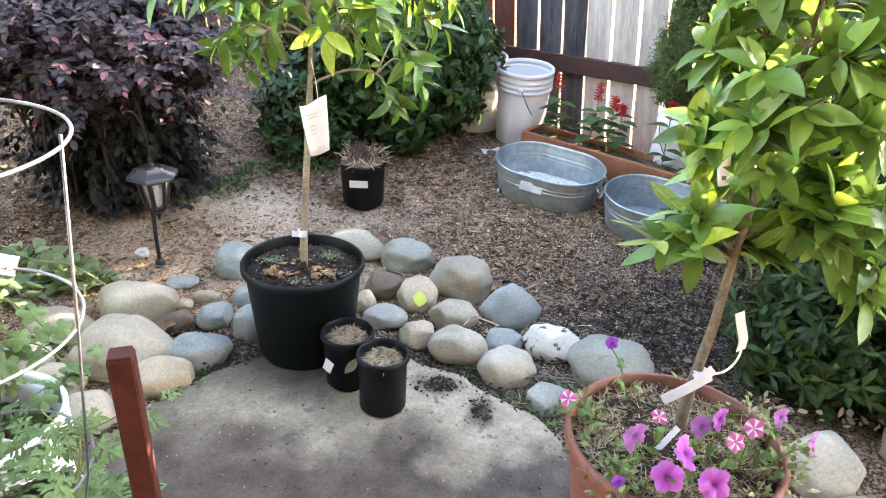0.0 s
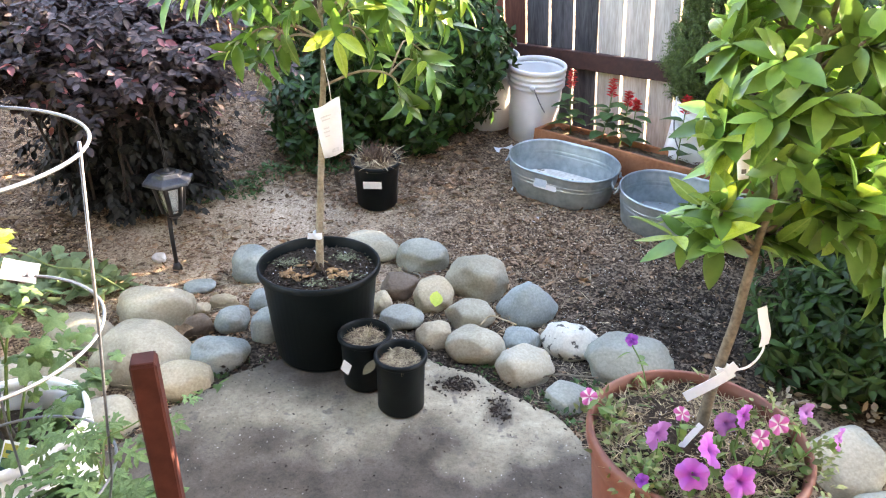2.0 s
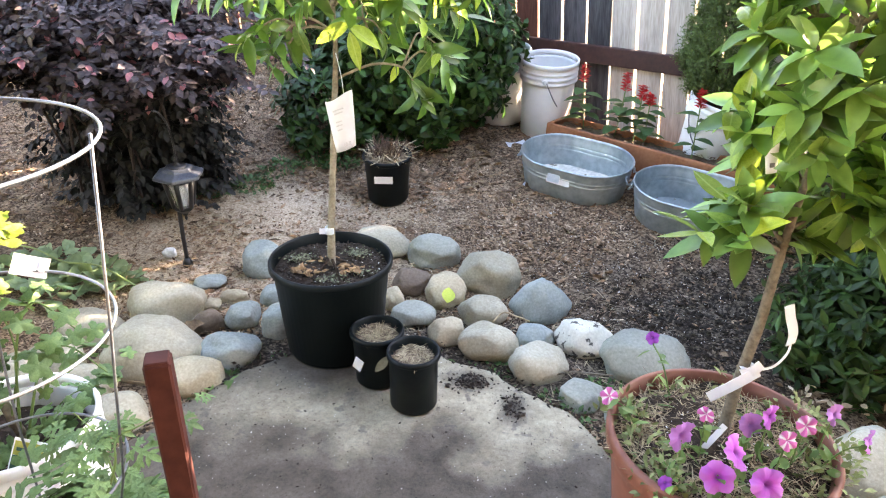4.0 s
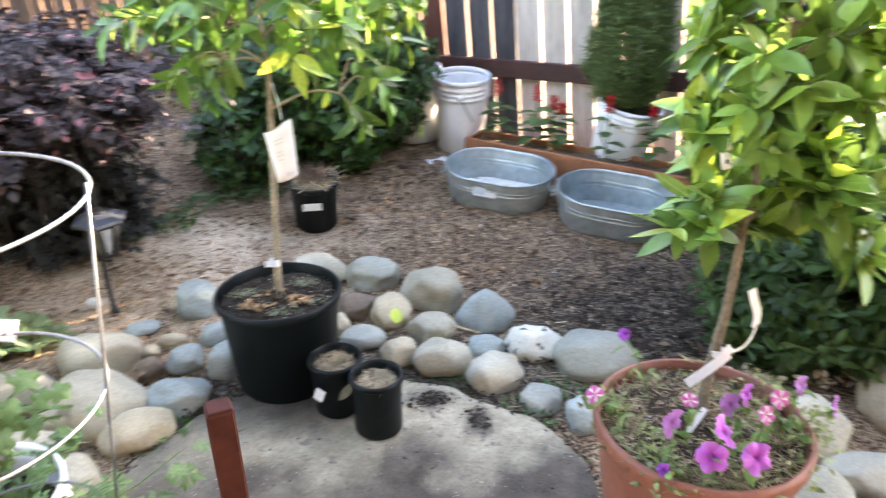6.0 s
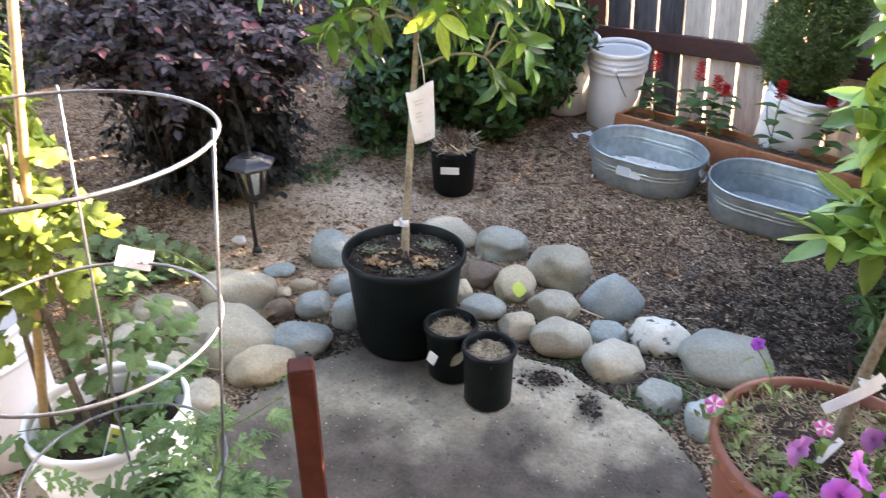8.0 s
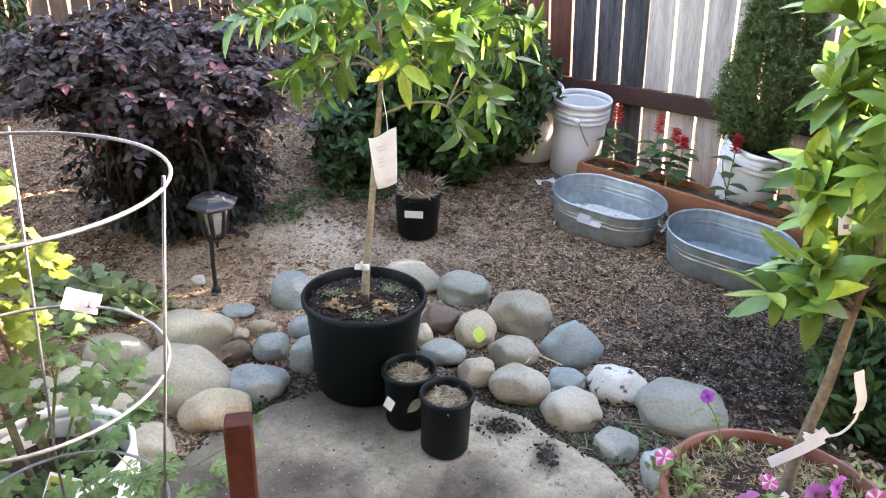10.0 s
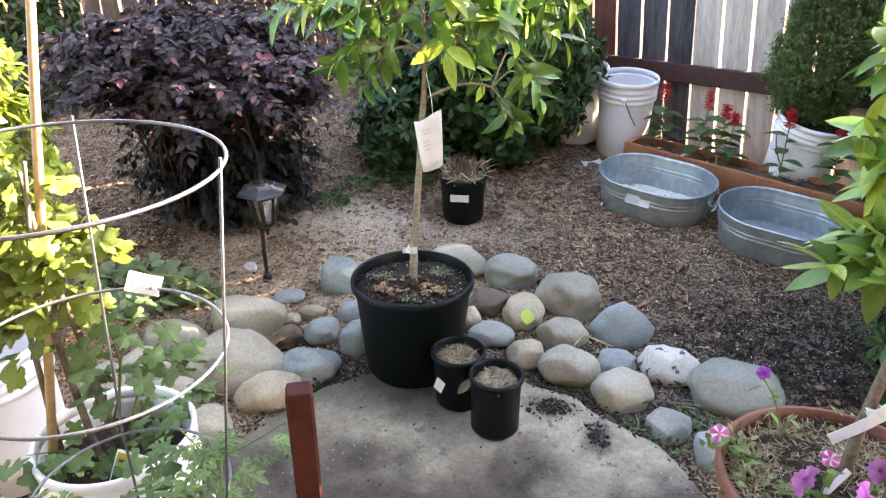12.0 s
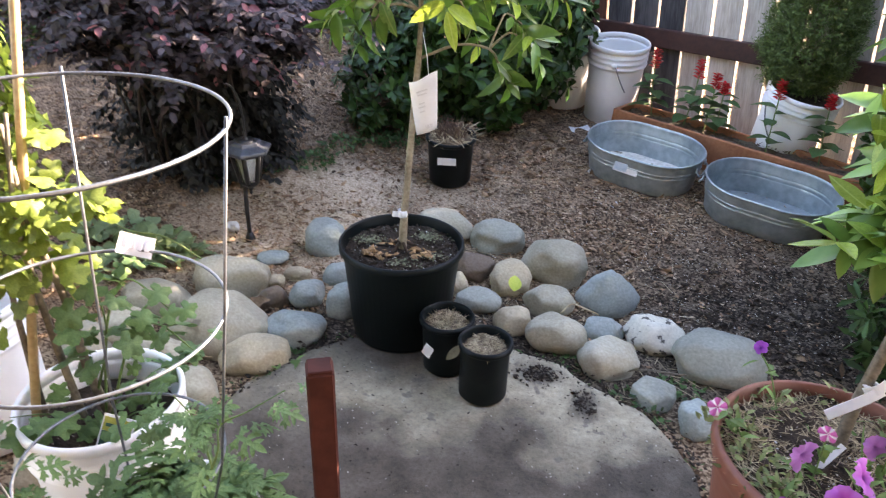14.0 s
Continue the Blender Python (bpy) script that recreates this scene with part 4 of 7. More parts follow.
RNG = np.random.default_rng(11)
big_pot = nursery_pot("nursery_pot", pose(-0.425, 2.075, 0.02), 0.366, 0.285, 0.305, "large black plastic nursery pot on the concrete path", level=0.035)
clumps("bark_mulch", big_pot, 1300, 0.160, 0.278, 0.008, M["clod"], RNG)
clumps("perlite", big_pot, 90, 0.158, 0.280, 0.0024, M["paper"], RNG, 0.9)
for kind, bit, spots in (("wood_litter", M["bark_chunk"], ((0.05, -0.045, 16), (-0.045, -0.06, 16), (-0.085, -0.045, 9), (-0.02, 0.02, 8), (0.07, -0.03, 7))), ("moss", M["moss"], ((-0.10, 0.02, 150), (0.07, 0.07, 190), (0.02, -0.10, 90), (0.10, -0.05, 60)))):
    bits = np.concatenate([np.stack([x + 0.022 * RNG.standard_normal(n), y + 0.014 * RNG.standard_normal(n), np.full(n, 0.288)], 1) for x, y, n in spots])
    clumps(kind, big_pot, 0, 0, 0, 0.015 if kind == "wood_litter" else 0.005, bit, RNG, 0.5, bits)
small_pots = []
for x, y, top, base, h, straw in ((-0.155, 1.802, 0.147, 0.122, 0.176, "straw_dark"), (-0.268, 1.905, 0.155, 0.118, 0.172, "straw")):
    p = nursery_pot("nursery_pot", pose(x, y, 0.02), top, base, h, "small black plastic nursery pot with dry grass on top", "soil_dry", 0.026, "small black pots")
    blades("dry_grass", p, 420, top * 0.29, h - 0.024, 0.03, 0.0018, M["straw"], RNG, 0.10)
    blades("dead_grass", p, 200, top * 0.30, h - 0.026, 0.026, 0.0025, M["straw_dark"], RNG, 0.12)
    small_pots.append(p)
blades("dry_tuft", small_pots[1], 40, 0.012, 0.142, 0.04, 0.0022, M["straw"], RNG, 1.2)
back_pot = nursery_pot("nursery_pot", on_rise(-0.388, 3.125), 0.215, 0.17, 0.215, "black nursery pot with dead twigs standing on mulch", "soil_dry", 0.02)
blades("dead_growth", back_pot, 330, 0.060, 0.200, 0.078, 0.0028, M["straw_dark"], RNG, 2.2)
blades("dry_mulch", back_pot, 160, 0.095, 0.21, 0.06, 0.004, M["straw"], RNG, 0.35)


def flat_card(w, h, bow=0.0, n=6):
    """A thin bowed card standing in the xz plane, with its thickness."""
    verts, faces = [], []
    for side in (0, 1):
        for i in range(n + 1):
            x = w * (i / n - 0.5)
            y = bow * (1 - (2 * i / n - 1) ** 2) + 0.0012 * side
            verts += [(x, y, 0), (x, y, h)]
    o = 2 * (n + 1)
    for i in range(n):
        a = 2 * i
        faces.append((a, a + 2, a + 3, a + 1))
        faces.append((o + a, o + a + 1, o + a + 3, o + a + 2))
        faces.append((a, o + a, o + a + 2, a + 2))
        faces.append((a + 1, a + 3, o + a + 3, o + a + 1))
    faces.append((0, 1, o + 1, o))
    faces.append((2 * n, o + 2 * n, o + 2 * n + 1, 2 * n + 1))
    return verts, faces


def printed_label(parent, m, w, h, name="label", word="white printed label"):
    lab = piece(name, mesh_of(name, *flat_card(w, h), M["paper"], False), parent, m, word)
    return lab


printed_label(back_pot, pose(-0.005, -0.1008, 0.122, 4, 0, 2), 0.078, 0.034)
lab = printed_label(small_pots[1], pose(-0.052, -0.062, 0.075, 14, 26, -25), 0.028, 0.055, "tag", "white plastic plant tag tucked in the pot")


# ---- buckets ----
def bucket(name, m, top, base, height, label, fill=None, bail=True, group="", bail_turn=0.0, level=0.05):
    t = thing(name, m, label, "bucket", group)
    r, b, h = top / 2, base / 2, height
    s = lambda z: b + (r - 0.008 - b) * z / h  # noqa: E731
    prof = [(0.001, 0.006), (b - 0.015, 0.006), (b - 0.006, 0), (b, 0.006)]
    prof += [(s(h * 0.4), h * 0.4), (s(h * 0.70), h * 0.70)]
    for q in (0.735, 0.80, 0.865):
        prof += [(s(h * q), h * q), (r - 0.002, h * (q + 0.005)), (r - 0.001, h * (q + 0.022)), (s(h * (q + 0.03)), h * (q + 0.03))]
    prof += [(s(h * 0.93), h * 0.93)]
    prof += [(r - 0.011, h * 0.932), (r - 0.012, h * 0.9), (s(h * 0.5) - 0.004, h * 0.5), (b - 0.003, 0.02), (0.001, 0.016)]
    piece("body", mesh_of("body", *lathe(prof, 56), M["bucket"]), t)
    lip = [(s(h * 0.93), h * 0.933), (r, h * 0.94), (r + 0.001, h * 0.985), (r - 0.002, h), (r - 0.007, h), (r - 0.0105, h * 0.985), (r - 0.0115, h * 0.934), (s(h * 0.93), h * 0.933)]
    piece("rim", mesh_of("rim", *lathe(lip, 56), M["bucket"]), t)
    if bail:
        pts = []
        for k in range(25):
            a = math.pi * k / 24
            pts.append(((r + 0.012) * math.cos(a), -(r * 0.98) * math.sin(a) * 0.55 - 0.01, h * 0.8 - r * 1.25 * math.sin(a)))
        piece("handle", mesh_of("handle", *tube(pts, 0.0028, 6), M["wire"]), t, pose(0, 0, 0, 0, 0, bail_turn), "thin steel wire handle")
        for sx in (-1, 1):
            piece("lug", mesh_of("lug", *lathe([(0.001, 0), (0.013, 0), (0.014, 0.006), (0.010, 0.012), (0.001, 0.013)], 16), M["bucket"]),
                  t, pose(0, 0, 0, 0, 0, bail_turn) @ pose(sx * (r - 0.004), 0, h * 0.8, 0, 90 * sx, 0))
    if fill:
        soil_part(t, s(h * 0.86) - 0.008, h - level, fill)
    return t


def fence_pose(u, off, lean=0.0, rz=0.0):
    p = fence_at(u, off, 0)
    return pose(p.x, p.y, ground_z(p.x, p.y) + 0.004, TILT) @ pose(0, 0, 0, lean, 0, rz)


p = fence_at(-0.118, 0.222, 0)
bucket("bucket", pose(p.x, p.y, ground_z(p.x, p.y) + 0.006, TILT), 0.288, 0.245, 0.385, "tall white plastic bucket standing empty by the fence", None, True, "white buckets by the fence", 78)
p = fence_at(-0.40, 0.235, 0)
bucket("bucket", pose(p.x, p.y, ground_z(p.x, p.y) + 0.004, TILT), 0.292, 0.255, 0.385, "white plastic bucket half hidden by the bush", None, False, "white buckets by the fence")
bucket("bucket", Matrix.Translation((0, 0, 0.012)) @ fence_pose(0.68, 0.300, 3, 0) @ pose(0, 0, 0, 0, 7, 0), 0.308, 0.25, 0.338, "white plastic bucket with conifer leaning behind the planter", "soil", True, "", 15, 0.03)
bucket("bucket", pose(-0.865, 1.255, 0.022), 0.30, 0.262, 0.355, "white plastic bucket planted with a grape vine", "soil", False, "", 0, 0.07)
bucket("bucket", pose(-1.35, 1.50, 0.006, 0, -3, 0), 0.30, 0.262, 0.365, "empty white plastic bucket standing among stones", None, False)
bucket("bucket", pose(-0.605, 1.0, 0.022), 0.27, 0.235, 0.345, "white plastic bucket planted with a melon vine", "soil", False, "", 0, 0.04)


NEAR = Matrix.Translation((0.008, 0.25, 1.273)) @ Matrix.Scale(0.84, 4) @ Matrix.Translation((-0.008, -0.25, -1.273))   # the size and place of the flower pot


def terracotta_pot():
    t = thing("terracotta_pot", NEAR @ pose(0.482, 1.338, 0.004), "large round terracotta-coloured pot filled with dry grass and petunias", "plant pot")
    r, b, h, foot = 0.216, 0.135, 0.35, -0.215
    prof = [(0.001, foot + 0.006), (b - 0.02, foot + 0.006), (b, foot), (b + 0.004, foot + 0.01), (r - 0.016, h - 0.075), (r - 0.012, h - 0.06), (r - 0.006, h - 0.05), (r, h - 0.03), (r + 0.001, h - 0.008), (r - 0.004, h),
            (r - 0.012, h - 0.002), (r - 0.016, h - 0.02), (r - 0.022, h - 0.08), (r - 0.04, h * 0.5)]
    piece("body", mesh_of("body", *lathe(prof, 64), M["terracotta"]), t)
    soil_part(t, r - 0.018, h - 0.035, "soil", 0.02)
    rng = np.random.default_rng(5)
    clumps("perlite", t, 140, 0.10, h - 0.022, 0.003, M["paper"], rng, 0.9)
    blades("dry_grass", t, 2600, 0.185, h - 0.032, 0.045, 0.0022, M["straw"], rng, 0.22)
    blades("dead_grass", t, 200, 0.18, h - 0.03, 0.06, 0.003, M["straw_dark"], rng, 0.4)
    blades("green_growth", t, 14, 0.19, h - 0.03, 0.07, 0.006, M["leaf_soft"], rng, 0.9)
    return t


terracotta_pot()


# ---- trees in pots ----
def bent(points, steps=6):
    """Smoothly joined places between control points (Catmull-Rom)."""
    p = [Vector(q) for q in points]
    p = [p[0] * 2 - p[1]] + p + [p[-1] * 2 - p[-2]]
    out = []
    for i in range(1, len(p) - 2):
        for k in range(steps):
            t = k / steps
            a, b, c, d = p[i - 1], p[i], p[i + 1], p[i + 2]
            out.append(0.5 * (2 * b + (c - a) * t + (2 * a - 5 * b + 4 * c - d) * t * t + (3 * b - a - 3 * c + d) * t ** 3))
    out.append(p[-2])
    return out


def leaf_pose(at, along, face, length):
    a = Vector(along).normalized()
    s = a.cross(Vector(face))
    s = s.normalized() if s.length > 1e-4 else a.orthogonal().normalized()
    u = s.cross(a)
    m = Matrix((s, a, u)).transposed().to_4x4()
    return Matrix.Translation(at) @ m @ Matrix.Scale(length, 4)


def potted_tree(name, m, label, trunk_pts, radii, bark, twigs, leaf_mat, joined_mat, length, width, per, rng, singles=220, droop=0.3, spread=0.62, shape="ellipse", tips=False, young=None, old=None, old_joined=None):
    """A young tree: a bent trunk, branches to each twig, leaves of which the first are single objects and the rest one crown."""
    t = thing(name, m, label, "tree")
    pts = bent(trunk_pts)
    rad = np.interp(np.linspace(0, 1, len(pts)), np.linspace(0, 1, len(radii)), radii)
    piece("trunk", mesh_of("trunk", *tube(pts, list(rad), 10), bark), t)
    base, way, size = twigs
    grown = [(p, 0.0, 0.0044) for p in pts[len(pts) * 45 // 100:]]
    stem_at = lambda p: min((q - p).length for q, _, _ in grown[:len(pts)])  # noqa: E731
    for b, w in sorted(zip(base.tolist(), way.tolist()), key=lambda e: stem_at(Vector(e[0]))):
        tip = Vector(b)
        start, far, thick = min(grown, key=lambda g: (g[0] - tip).length + 0.45 * g[1] + 0.7 * max(0, g[0].z - tip.z + 0.02))
        gap = (tip - start).length
        if gap > 0.012:
            end = max(thick * 0.72, 0.0016)
            mid = start.lerp(tip, 0.55) + Vector((0, 0, 0.12 * gap))
            bar = tube(bent([start, mid, tip, tip + Vector(w) * 0.05], 3), [thick + (end - thick) * k / 9 for k in range(10)], 6)
            piece("branch", mesh_of("branch", *bar, M["stem_green"] if end < 0.0022 else bark), t)
            grown.append((tip, far + gap, end))
    pos, along, face = twig_leaves(base, way, size, per, spread, rng, droop=0.15, tips=tips)
    along[:, 2] -= droop * rng.uniform(0.0, 1.2, len(along))
    n = len(pos)
    order = rng.permutation(n)
    meshes, fresh, inner_set = [], [], []
    for k in range(6):
        v, q = leaf_arrays([(0, 0, 0)], [(0, 1, 0)], [(0, 0, 1)], 1.0, width / length * (0.85 + 0.06 * k), curl=(-0.08, 0.12, 0.28, 0.18, 0.38, 0.05)[k], fold=(0.10, 0.2, 0.14, 0.26, 0.08, 0.3)[k], stations=6, shape=shape)
        meshes.append(quick_mesh("leaf", v, q, leaf_mat))
        fresh.append(quick_mesh("leaf", v, q, young or leaf_mat))
        inner_set.append(quick_mesh("leaf", v, q, old or leaf_mat))
    lens = length * rng.uniform(0.6, 1.15, n)
    for i in order[:singles]:
        top_leaf = i % per >= per - 4 and rng.random() < 0.8
        old_leaf = i % per < per * 0.6 and rng.random() < 0.6
        piece("leaf", (fresh if top_leaf else inner_set if old_leaf else meshes)[i % 6], t, leaf_pose(pos[i], along[i], face[i], lens[i]))
    rest = order[singles:]
    if len(rest):
        deep = (rest % per < per * 0.6) & (rng.uniform(0, 1, len(rest)) < 0.6)
        for name_part, some, m_part in (("crown", rest[~deep], joined_mat), ("inner_crown", rest[deep], old_joined or joined_mat)):
            if len(some):
                v, q = leaf_arrays(pos[some], along[some], face[some], lens[some], width * lens[some] / length, curl=rng.uniform(-0.05, 0.35, len(some)), fold=0.16, stations=5, shape=shape)
                tagged(piece(name_part, quick_mesh(name_part, v, q, m_part), t), kind="stuff")
    return t


# the slim citrus in the large black pot
rng = np.random.default_rng(21)
p1, w1 = blob_points(126, (0.30, 0.30, 0.30), rng, 0.35, 0.25, -0.9, 3.0)
p1 = p1 + np.array([0.065, 0.06, 0.84])
clear = ~((np.abs(p1[:, 0] - 0.08) < 0.12) & (p1[:, 1] < 0.04) & (p1[:, 2] < 0.74))
p1 = p1[clear]
w1 = unit(w1[clear] + np.array([0, -0.15, 0.25]))
citrus = potted_tree("citrus_tree", pose(-0.425, 2.075, 0.305), "young citrus tree with bright green leaves in black pot",
                     [(0, 0, -0.04), (0.006, 0.0, 0.1), (0.016, 0.01, 0.25), (0.028, 0.03, 0.45), (0.036, 0.05, 0.62), (0.03, 0.07, 0.82), (0.05, 0.08, 1.02)],
                     [0.013, 0.011, 0.0095, 0.009, 0.007, 0.005, 0.003], M["bark_young"], (p1, w1, rng.uniform(0.06, 0.13, len(p1))), M["leaf_lime"], M["leaf_lime_joined"],
                     0.080, 0.029, 10, rng, 295, 0.5, young=M["leaf_young"], old=M["leaf_old"], old_joined=M["leaf_old_joined"])
blob = [(0.02 * math.cos(a), 0.02 * math.sin(a)) for a in (0.4, 1.6, 2.7, 4.1, 5.3)]
for dx, dy in blob:
    piece("root", mesh_of("root", *tube(bent([(dx * 0.2, dy * 0.2, 0.02), (dx * 1.4, dy * 1.4, 0.004), (dx * 3.2, dy * 3.2, -0.012)], 4), [0.006, 0.006, 0.005, 0.005, 0.004, 0.004, 0.003, 0.002, 0.002], 6), M["root_dark"]), citrus)
tie = lathe([(0.0135, 0), (0.0145, 0.001), (0.0145, 0.02), (0.0135, 0.021), (0.0105, 0.02), (0.0105, 0.001)], 16)
band = thing("trunk_band", pose(-0.423, 2.075, 0.402), "white plastic band wrapped round the citrus trunk", "plant tie")
piece("loop", mesh_of("loop", *tie, M["ribbon"]), band)
piece("tail", mesh_of("tail", *flat_card(0.03, 0.018, 0.002), M["ribbon"], False), band, pose(-0.014, -0.012, 0.001, 0, 6, 10))

def curled_tag(wide, narrow, h, bow, rise, n=10, rows=6):
    """A plastic tag rolled about its length: wider at the top, its edges rising to one side, with a thickness."""
    verts, faces = [], []
    for side in (0, 1):
        for j in range(rows + 1):
            f = j / rows
            w = narrow + (wide - narrow) * f ** 0.8
            for i in range(n + 1):
                q = i / n - 0.5
                verts.append((w * q, -bow * (1 - 4 * q * q) * (0.7 + 0.3 * f) + 0.0012 * side, h * f + rise * w * q + 0.004 * math.sin(5 * q) * f))
    w1 = n + 1
    o = w1 * (rows + 1)
    for j in range(rows):
        for i in range(n):
            k = j * w1 + i
            faces.append((k, k + 1, k + w1 + 1, k + w1))
            faces.append((o + k, o + k + w1, o + k + w1 + 1, o + k + 1))
    rim = [i for i in range(n)] + [j * w1 + n for j in range(rows)] + [rows * w1 + i for i in range(n, 0, -1)] + [j * w1 for j in range(rows, 0, -1)]
    for k, p in enumerate(rim):
        q = rim[(k + 1) % len(rim)]
        faces.append((q, p, o + p, o + q))
    return verts, faces


card = thing("plant_tag", pose(-0.3545, 2.03, 0.674, 3, -5, 4), "curled white printed tag hanging from the citrus tree", "tag")
piece("card", mesh_of("card", *curled_tag(0.074, 0.054, 0.146, 0.014, 0.30), M["paper"], True), card)
piece("string", mesh_of("string", *tube([(0.014, 0.0, 0.148), (0.014, 0.004, 0.19), (0.006, 0.02, 0.25)], 0.0012, 5), M["ribbon"]), card)
for w, x, z in ((0.030, -0.004, 0.112), (0.024, -0.004, 0.103), (0.016, -0.006, 0.080), (0.018, -0.006, 0.070), (0.014, -0.006, 0.058)):
    piece("printed_line", mesh_of("printed_line", *flat_card(w, 0.0032), M["paper_print"], False), card, pose(x, -0.0152, z, 0, -16, 0))
for k in range(6):
    piece("barcode_bar", mesh_of("barcode_bar", *flat_card(0.0012 + 0.0008 * (k % 3), 0.010), M["paper_print"], False), card, pose(0.000 + 0.0032 * k, -0.0148, 0.012 + 0.001 * k, 0, 0, 12))

# the broad-leaved citrus in the terracotta pot
rng = np.random.default_rng(8)
p2, w2 = [], []
for count, centre, radii, sd in ((108, (0.135, 0.11, 0.80), (0.165, 0.15, 0.35), 9.0), (8, (-0.018, 0.04, 0.405), (0.05, 0.045, 0.045), 4.0), (24, (0.21, 0.115, 0.41), (0.13, 0.10, 0.085), 6.0)):
    pl, wl = blob_points(count, radii, rng, 0.30, 0.25, -1.0, sd)
    p2.append(pl + np.array(centre))
    w2.append(wl)
p2, w2 = np.concatenate(p2), np.concatenate(w2)
w2 = unit(w2 * 0.8 + np.array([0, -0.1, 0.55]))
orange = potted_tree("citrus_tree", NEAR @ pose(0.503, 1.385, 0.325), "young broad-leaved citrus tree in terracotta pot",
                     [(0, 0, -0.05), (0.004, 0.0, 0.03), (0.009, 0.005, 0.10), (0.018, 0.01, 0.17), (0.029, 0.015, 0.25), (0.034, 0.02, 0.33), (0.044, 0.03, 0.43), (0.07, 0.05, 0.62), (0.11, 0.08, 0.95)],
                     [0.013, 0.012, 0.0112, 0.0105, 0.0097, 0.009, 0.0074, 0.006, 0.004], M["bark"], (p2, w2, rng.uniform(0.04, 0.09, len(p2))), M["leaf_orange"], M["leaf_orange_joined"],
                     0.090, 0.038, 11, rng, 300, 0.10, 0.55, young=M["leaf_young"], old=M["leaf_old"], old_joined=M["leaf_old_joined"])


def ribbon_strip(name, parent, pts, width, material):
    """A thin band swept along points, with its flat side turned to the camera's side."""
    q = bent(pts, 5)
    verts, faces = [], []
    for i, p in enumerate(q):
        d = (q[min(i + 1, len(q) - 1)] - q[max(i - 1, 0)]).normalized()
        s = d.cross(Vector((0.3, -1, 0.5))).normalized() * width / 2
        o = s.cross(d).normalized() * 0.0008
        verts += [p - s + o, p + s + o, p + s - o, p - s - o]
    for i in range(len(q) - 1):
        for k in range(4):
            j = (k + 1) % 4
            faces.append((i * 4 + k, i * 4 + j, i * 4 + 4 + j, i * 4 + 4 + k))
    faces += [(3, 2, 1, 0), tuple(len(q) * 4 - 4 + k for k in range(4))]
    return piece(name, mesh_of(name, verts, faces, material, False), parent)


rib = thing("plant_tie", NEAR @ pose(0.527, 1.392, 0.463), "torn white ribbon tied round the citrus trunk", "plant tie")
ribbon_strip("end", rib, [(0.012, -0.018, 0.016), (-0.025, -0.026, -0.008), (-0.075, -0.03, -0.042)], 0.021, M["ribbon"])
ribbon_strip("knot", rib, [(-0.016, -0.014, 0.004), (0.0, -0.02, 0.016), (0.016, -0.016, 0.03)], 0.02, M["ribbon"])
piece("loop", mesh_of("loop", *ring(0.0145, 0.004, 20, 6), M["ribbon"]), rib, pose(0.0, 0.0, 0.012, 0, 8, 0))
ribbon_strip("tail", rib, [(0.004, -0.02, 0.018), (0.04, -0.016, 0.028), (0.060, -0.012, 0.06), (0.058, -0.01, 0.10)], 0.0045, M["ribbon"])
ribbon_strip("torn_tip", rib, [(0.060, -0.012, 0.075), (0.056, -0.018, 0.105), (0.046, -0.014, 0.135), (0.040, -0.01, 0.158)], 0.021, M["ribbon"])
leaf_tag = thing("plant_tag", NEAR @ pose(0.500, 1.43, 0.855, 0, -10, -8), "white printed tag hanging among the citrus leaves", "tag")
piece("card", mesh_of("card", *curled_tag(0.024, 0.018, 0.058, 0.003, 0.1), M["paper"], True), leaf_tag)
piece("printed_spot", mesh_of("printed_spot", *flat_card(0.008, 0.008), M["ink"], False), leaf_tag, pose(0.0, -0.0052, 0.012))
stick = thing("plant_label", NEAR @ pose(0.445, 1.315, 0.335, -30, 22, -40), "white plastic plant label stuck in the pot", "tag")
piece("blade", mesh_of("blade", *flat_card(0.012, 0.062), M["paper"], False), stick)


# ---- petunias ----
def petunia_mesh(material, radius=0.030):
    verts, faces = [], []
    n, prof = 40, [(0.05, -0.45), (0.10, -0.2), (0.2, -0.06), (0.45, 0.02), (0.75, 0.03), (1.0, -0.03)]
    for r, z in prof:
        for k in range(n):
            a = 2 * math.pi * k / n
            lobe = 1 - 0.16 * (r ** 2) * (0.5 - 0.5 * math.cos(5 * a)) ** 2.5
            ruf = 0.09 * r * r * math.sin(15 * a + r * 3) + 0.13 * r * r * math.cos(5 * a) + 0.08 * r * r * math.sin(2 * a + 1)
            verts.append((radius * r * lobe * math.cos(a + math.pi / 5), radius * r * lobe * math.sin(a + math.pi / 5), radius * (z + ruf)))
    for i in range(len(prof) - 1):
        for k in range(n):
            j = (k + 1) % n
            faces.append((i * n + k, i * n + j, (i + 1) * n + j, (i + 1) * n + k))
    return mesh_of("flower", verts, faces, material)


FLOWERS = {k: petunia_mesh(M["petunia_" + k]) for k in ("pink", "lilac", "star", "violet")}


